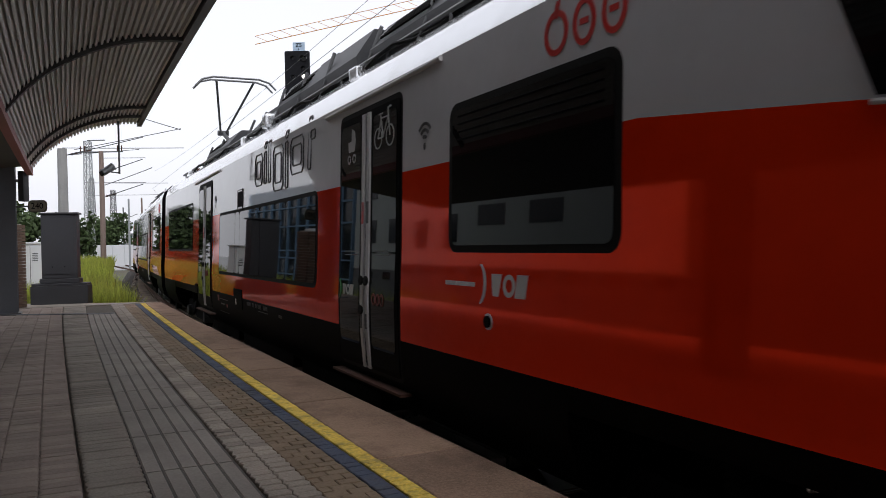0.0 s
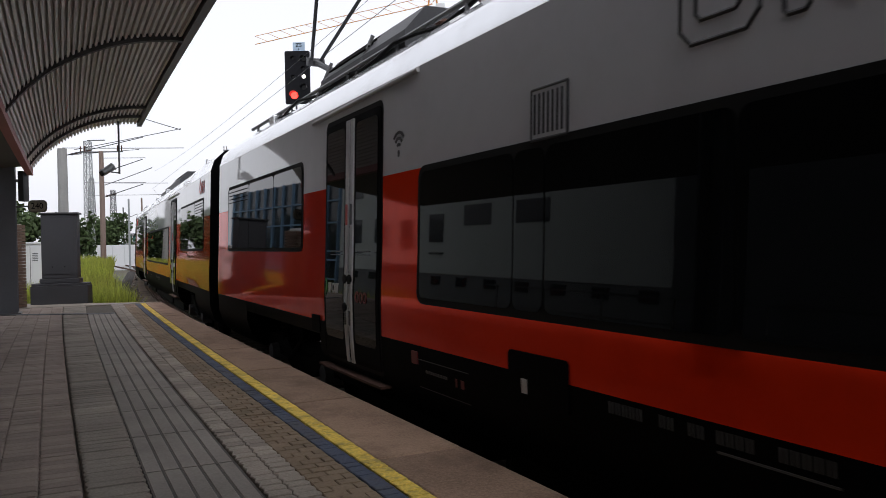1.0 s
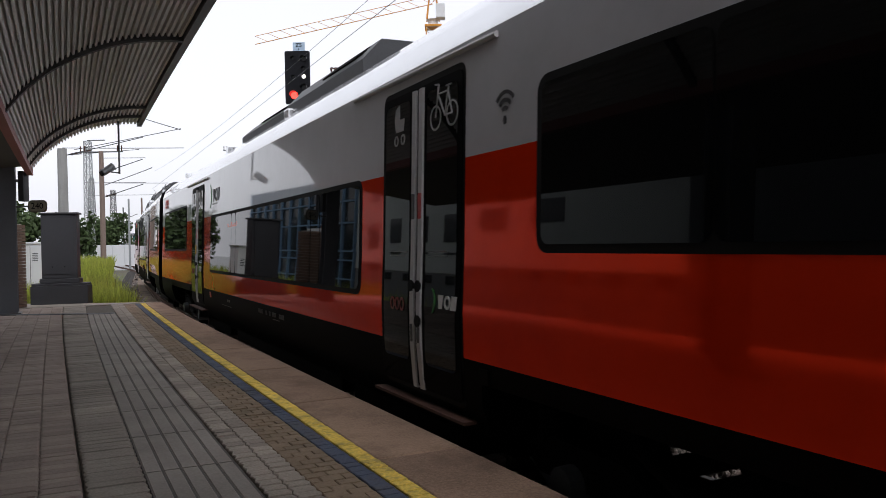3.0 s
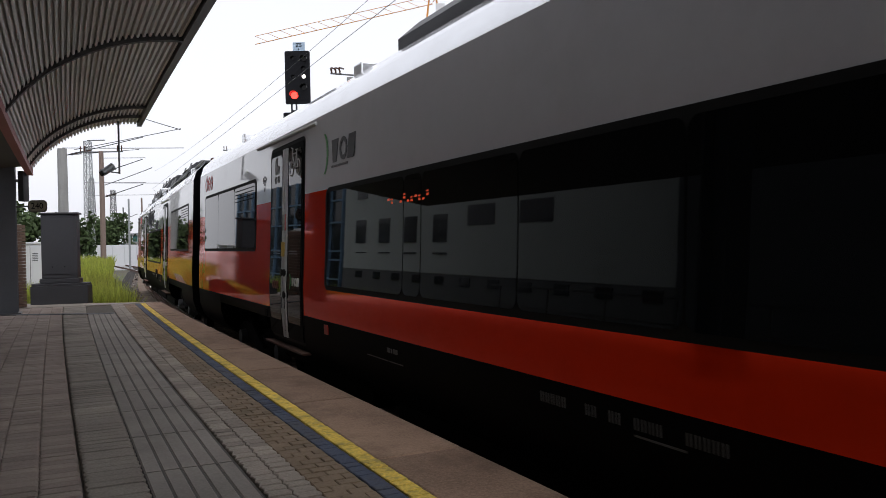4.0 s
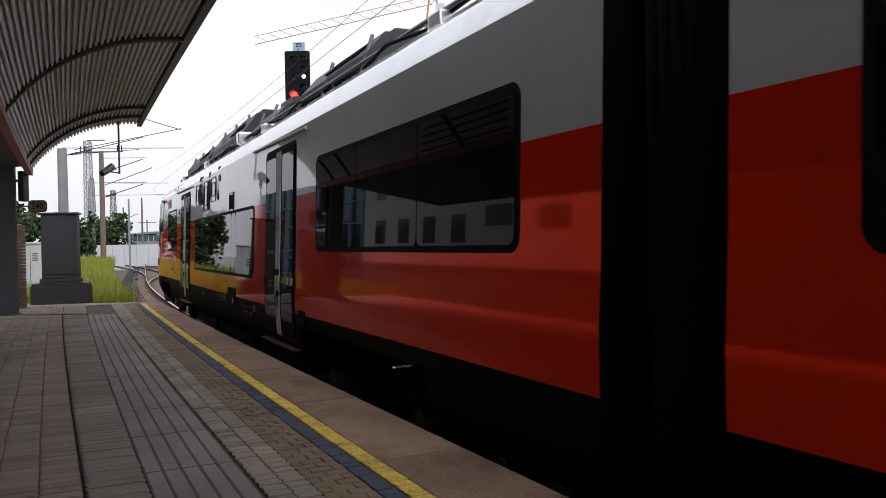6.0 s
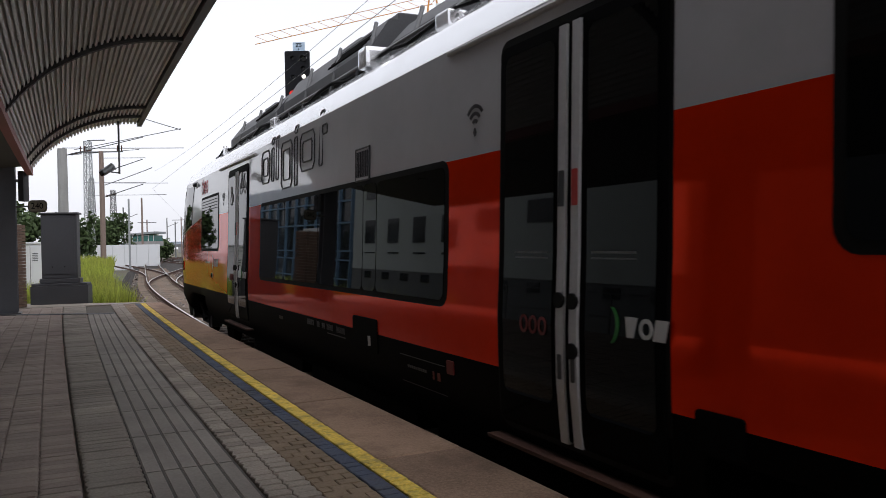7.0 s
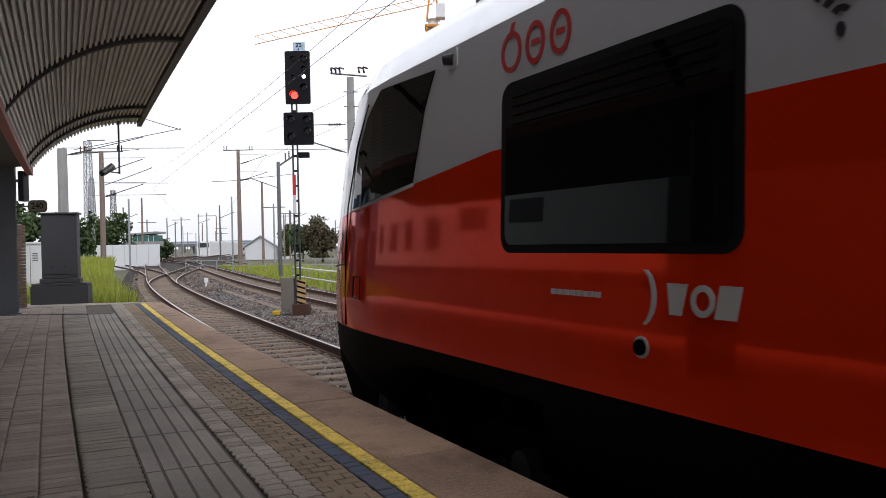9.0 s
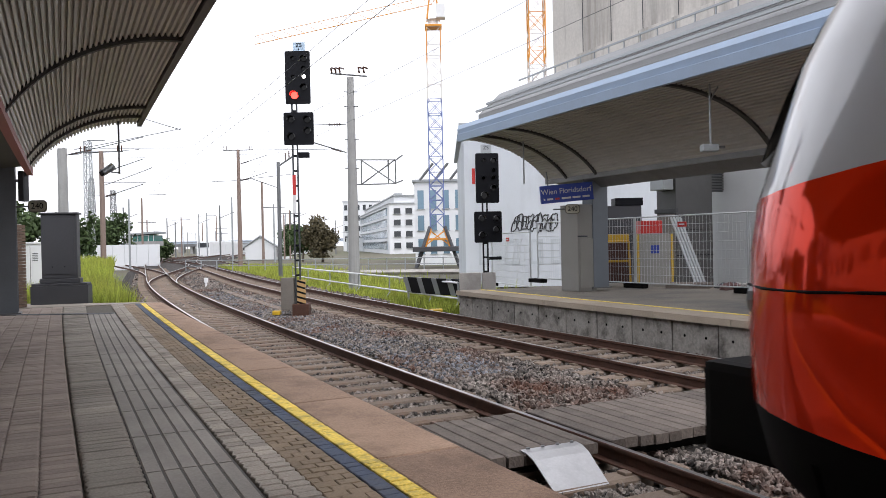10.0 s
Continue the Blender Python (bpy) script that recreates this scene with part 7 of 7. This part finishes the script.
# ---- distance ----
wf = thing("white_barrier", "long white panel wall along the yard", "wall", Matrix.Identity(4), kind="structure")
for k in range(22):
    t = k / 22
    a = Vector((-62 + 26 * t, 84 + 17 * t, 0))
    b = Vector((-62 + 26 * (k + 0.96) / 22, 84 + 17 * (k + 0.96) / 22, 0))
    bm = bmesh.new()
    vs = [bm.verts.new(v) for v in (a + Vector((0, 0, -0.7)), b + Vector((0, 0, -0.7)), b + Vector((0, 0, 2.45)), a + Vector((0, 0, 2.45)), a + Vector((0, 0.15, -0.7)), b + Vector((0, 0.15, -0.7)), b + Vector((0, 0.15, 2.45)), a + Vector((0, 0.15, 2.45)))]
    for f in ((0, 1, 2, 3), (4, 5, 6, 7), (0, 1, 5, 4), (3, 2, 6, 7), (0, 3, 7, 4), (1, 2, 6, 5)):
        bm.faces.new([vs[i] for i in f])
    part("panel", bm, FACADE, wf)
hs = thing("gabled_shed", "small white gabled shed in the distance", "building", Matrix.Translation((-34.2, 150, 0)))
bm = bmesh.new()
prism(bm, [(-2.9, -0.7), (2.9, -0.7), (2.9, 1.8), (0, 3.7), (-2.9, 1.8)], -1, 14)
part("wall", bm, FACADE, hs)
part("roof", tubes([(-3.2, -1.2, 1.75), (0, -1.2, 3.85), (3.2, -1.2, 1.75)], 0.18, 4), GALV, hs)
bg = thing("road_bridge", "distant road bridge across the yard, deck tinted blue grey for haze", "bridge", Matrix.Translation((-90, 420, 0)))
# The deck's blue grey holds the haze of distance in its colour.
part("deck", bx(-90, 130, -5, 5, 3.6, 5.2), mat("haze_tinted_blue_grey", (0.36, 0.42, 0.50), 0.8), bg)
for k in range(12):
    part("pier", bx(-85 + 18 * k, -83 + 18 * k, -3, 3, -0.7, 3.6), CONCRETE_POLE, bg)
tn = thing("distant_train", "small white train far along the yard", "train", Matrix.Translation((-57, 190, 0)))
part("body", bx(-1.6, 1.6, -1, 30, -0.75, 3.4, 0.3), WHITE, tn)
part("windscreen", bx(-1.3, 1.3, -1.05, -0.95, 1.9, 3.0), WINDOW_DARK, tn)
for k, (x, y, w, h) in enumerate(((-66, 260, 4, 2.6), (-48, 240, 6, 3.2), (-20, 280, 14, 4))):
    building("distant_building", "low pale building far beyond the yard", x - w, x + w, y, y + 10, -0.7, h, FACADE, [(h * 0.3, h * 0.6)], 6)


# ---- trees ----
def tree(x, y, h, w, m, label, seed, z0=-0.7):
    r = random.Random(seed)
    g = thing("tree", label, "tree", Matrix.Translation((x, y, z0)), "trees")
    bm = bmesh.new()
    tube(bm, (0, 0, 0), (0.1, 0, h * 0.35), 0.22 * h / 7, 0.15 * h / 7, 8)
    for k in range(7):
        a = r.uniform(0, 6.28)
        tube(bm, (0.1, 0, h * r.uniform(0.25, 0.38)), (math.cos(a) * w * 0.5, math.sin(a) * w * 0.5, h * r.uniform(0.5, 0.85)), 0.09 * h / 7, 0.03 * h / 7, 6)
    part("trunk", bm, BARK, g)
    verts, faces = [], []
    clumps = [(r.gauss(0, 0.42) * w, r.gauss(0, 0.42) * w, h * (0.58 + r.gauss(0, 0.17))) for _ in range(34)]
    for k in range(5200):
        c = r.choice(clumps)
        s = 0.17 * w
        p = Vector((c[0] + r.gauss(0, s), c[1] + r.gauss(0, s), max(c[2] + r.gauss(0, s), h * 0.12)))
        if p.x ** 2 + p.y ** 2 > (w * 1.05) ** 2 or p.z > h * 1.02:
            continue
        d = Vector((r.uniform(-1, 1), r.uniform(-1, 1), r.uniform(-1, 1))).normalized() * (0.05 * w + 0.08)
        e = d.cross(Vector((r.uniform(-1, 1), r.uniform(-1, 1), r.uniform(-1, 1)))).normalized() * (0.04 * w + 0.06)
        n = len(verts)
        verts += [p - d, p + e, p + d, p - e]
        faces.append((n, n + 1, n + 2, n + 3))
    o = raw_ob("crown", verts, faces, m, g)
    tagged(o, "uneven crown of small leaves", kind="stuff")


tree(-18.2, 120, 6.9, 2.9, LEAF_BROWN, "round copper brown tree beyond the yard", 1)
tree(-22.6, 128, 5.6, 2.2, LEAF, "green tree beyond the yard", 2)
tree(-33.0, 60, 6.4, 2.6, LEAF, "dark green tree behind the platform end", 4)
tree(-29.6, 62, 5.8, 2.2, LEAF, "dark green tree behind the platform end", 5)
tree(-44, 105, 7.2, 3.0, LEAF, "green tree behind the white wall", 6)
tree(-46.2, 130, 4.9, 2.0, LEAF, "green tree behind the white wall", 7)
tree(-28.0, 150, 6.5, 3.0, LEAF, "green tree near the shed", 8)


# ---- weeds ----
def weeds(count, place, h0, h1, seed, label):
    rng = np.random.default_rng(seed)
    verts, faces = [], []
    k = 0
    while k < count:
        p = place(rng)
        if p is None:
            continue
        k += 1
        h = rng.uniform(h0, h1)
        a = rng.uniform(0, 3.14)
        w = rng.uniform(0.008, 0.02) * (1 + 0.02 * p[1])
        lean = rng.normal(0, 0.16, 2) * h
        dx, dy = math.cos(a) * w, math.sin(a) * w
        n = len(verts)
        verts += [(p[0] - dx, p[1] - dy, p[2]), (p[0] + dx, p[1] + dy, p[2]), (p[0] + dx * 0.8 + lean[0] * 0.4, p[1] + dy * 0.8 + lean[1] * 0.4, p[2] + h * 0.6),
                  (p[0] - dx * 0.8 + lean[0] * 0.4, p[1] - dy * 0.8 + lean[1] * 0.4, p[2] + h * 0.6), (p[0] + lean[0], p[1] + lean[1], p[2] + h)]
        faces += [(n, n + 1, n + 2, n + 3), (n + 3, n + 2, n + 4)]
    o = raw_ob("weeds", verts, faces, GRASS)
    tagged(o, label, "weeds", kind="stuff")


def left_strip(rng):
    s = 23.6 + 45 * rng.random() ** 1.7
    o = -2.3 - abs(rng.normal(0, 4.0)) - 0.018 * (s - 24)
    if s < 23.5 - (o + 1.8) * 0.62:
        return None
    p = on_line(s, o)
    return (p.x, p.y, -0.55 + 0.016 * (s - 24) + 0.03 * min(-o, 6))


def right_strip(rng):
    s = 22.5 + 75 * rng.random() ** 1.7
    o = 7.2 + abs(rng.normal(0, 1.9 + 0.02 * s))
    p = on_line(s, o)
    if s < 25.5 and p.x > 0.3:
        return None
    return (p.x, p.y, -0.72)


weeds(46000, left_strip, 0.6, 1.35, 21, "tall yellow green weeds beside the platform end")
weeds(40000, right_strip, 0.25, 0.75, 22, "yellow green grass and weeds beside the far track")

# ---- station building beside the near platform, seen in the train's reflections ----
sb2 = thing("station_building", "pale green grey station building with a row of small windows", "building", Matrix.Identity(4), kind="structure")
bm = bmesh.new()
ribbon(bm, [(-15.5, 2.0), (-15.5, 8.5), (-22.0, 8.5), (-22.0, 2.0)], 19.6, 46, 2.0)
part("upper_wall", bm, PALE_WALL, sb2)
bm = bmesh.new()
ribbon(bm, [(-15.52, -0.7), (-15.52, 1.996), (-22.0, 1.996), (-22.0, -0.7)], 19.6, 46, 2.0)
part("lower_wall", bm, mat("grey_lower_wall", (0.17, 0.18, 0.185), 0.8, vary=0.15, dirt=(0.1, 0.1, 0.1)), sb2)
for k in range(11):
    s = 20.3 + 2.3 * k
    bm = bmesh.new()
    ribbon(bm, [(-15.53, 1.5), (-15.48, 1.5), (-15.48, 1.88), (-15.53, 1.88)], s, s + 0.85, 0.85)
    part("window", bm, WINDOW_DARK, sb2)
for k in range(2):
    s = 26 + 4.0 * k
    bm = bmesh.new()
    ribbon(bm, [(-15.55, 3.6), (-15.48, 3.6), (-15.48, 4.5), (-15.55, 4.5)], s, s + 2.2, 2.2)
    part("window", bm, WINDOW_DARK, sb2)
# Added dark wall out of view; it keeps the nearest window reflections black.
bm = bmesh.new()
ribbon(bm, [(-15.3, -0.7), (-15.3, 8.5), (-22.0, 8.5), (-22.0, -0.7)], -34, 19.58, 2.0)
part("unseen_dark_wall", bm, mat("reflection_darkening_wall", (0.08, 0.09, 0.10), 0.7, vary=0.2, dirt=(0.02, 0.022, 0.025)), sb2)
for k in range(4):
    for z in (2.9, 5.4):
        bm = bmesh.new()
        ribbon(bm, [(-15.55, z), (-15.46, z), (-15.46, z + 1.3), (-15.55, z + 1.3)], 34 + 3.0 * k, 35.3 + 3.0 * k, 1.3)
        part("window", bm, WINDOW_DARK, sb2)
gl = thing("glazed_building", "dark glazed building with blue grey steel frames", "building", Matrix.Identity(4), kind="structure")
bm = bmesh.new()
ribbon(bm, [(-16.2, -0.7), (-16.2, 7.2), (-22.0, 7.2), (-22.0, -0.7)], 47.5, 70, 2.0)
part("wall", bm, WINDOW_DARK, gl)
steel_blue = mat("blue_grey_frame_paint", (0.16, 0.28, 0.42), 0.5, vary=0.1)
for k in range(12):
    s = 47.6 + 2.0 * k
    bm = bmesh.new()
    ribbon(bm, [(-16.19, -0.7), (-16.0, -0.7), (-16.0, 7.2), (-16.19, 7.2)], s, s + 0.12, 0.12)
    part("mullion", bm, steel_blue, gl)
for z in (1.2, 2.4, 4.2, 5.6):
    bm = bmesh.new()
    ribbon(bm, [(-16.19, z), (-16.05, z), (-16.05, z + 0.1), (-16.19, z + 0.1)], 47.5, 70, 2.0)
    part("transom", bm, steel_blue, gl)
bm = bmesh.new()
ribbon(bm, [(-16.19, 2.6), (-15.9, 2.6), (-15.9, 4.0), (-16.19, 4.0)], 52.0, 55.5, 2.0)
part("balcony_panel", bm, FACADE, gl)
rl = thing("back_railing", "grey steel railing along the rear of the platform", "railing", Matrix.Identity(4))
for z in (1.65, 1.15):
    bm = bmesh.new()
    ribbon(bm, [(-9.3, z), (-9.26, z), (-9.26, z + 0.04), (-9.3, z + 0.04)], -12, 20, 4.0)
    part("bar", bm, STEEL, rl)
for k in range(16):
    part("post", tubes([on_line(-12 + 2.1 * k, -9.28, PZ), on_line(-12 + 2.1 * k, -9.28, 1.68)], 0.025, 6), STEEL, rl)
for s in (0, 4.5, 9.0, 13.5, 17.5):
    g = thing("hanging_lamp", "dark box lamp hanging below the canopy roof", "lamp", frame_at(s, -6.0), "canopy lamps")
    part("rod", tubes([(0, 0, 4.25), (0, 0, 3.75)], 0.015, 6), STEEL, g)
    part("housing", bx(-0.28, 0.28, -0.12, 0.12, 3.6, 3.76, 0.03), CABINET_DARK, g)

# Added glowing tube out of view, placed to mirror a yellowish streak in the windows.
tl = thing("streak_tube_lamp", "unseen tube lamp added for its warm streak in the train windows", "lamp", Matrix.Identity(4), "canopy lamps")
part("tube", tubes([(-3.12, 4.65, 3.92), (-2.58, 3.45, 3.92)], 0.016, 8), glow("warm_tube_glow", (1.0, 0.85, 0.45), 3.5), tl)
for t in (0.1, 0.9):
    part("hanger", tubes([(-3.12 + 0.54 * t, 4.65 - 1.2 * t, 3.93), (-3.12 + 0.54 * t, 4.65 - 1.2 * t, 4.45)], 0.008, 6), STEEL, tl)


motions()
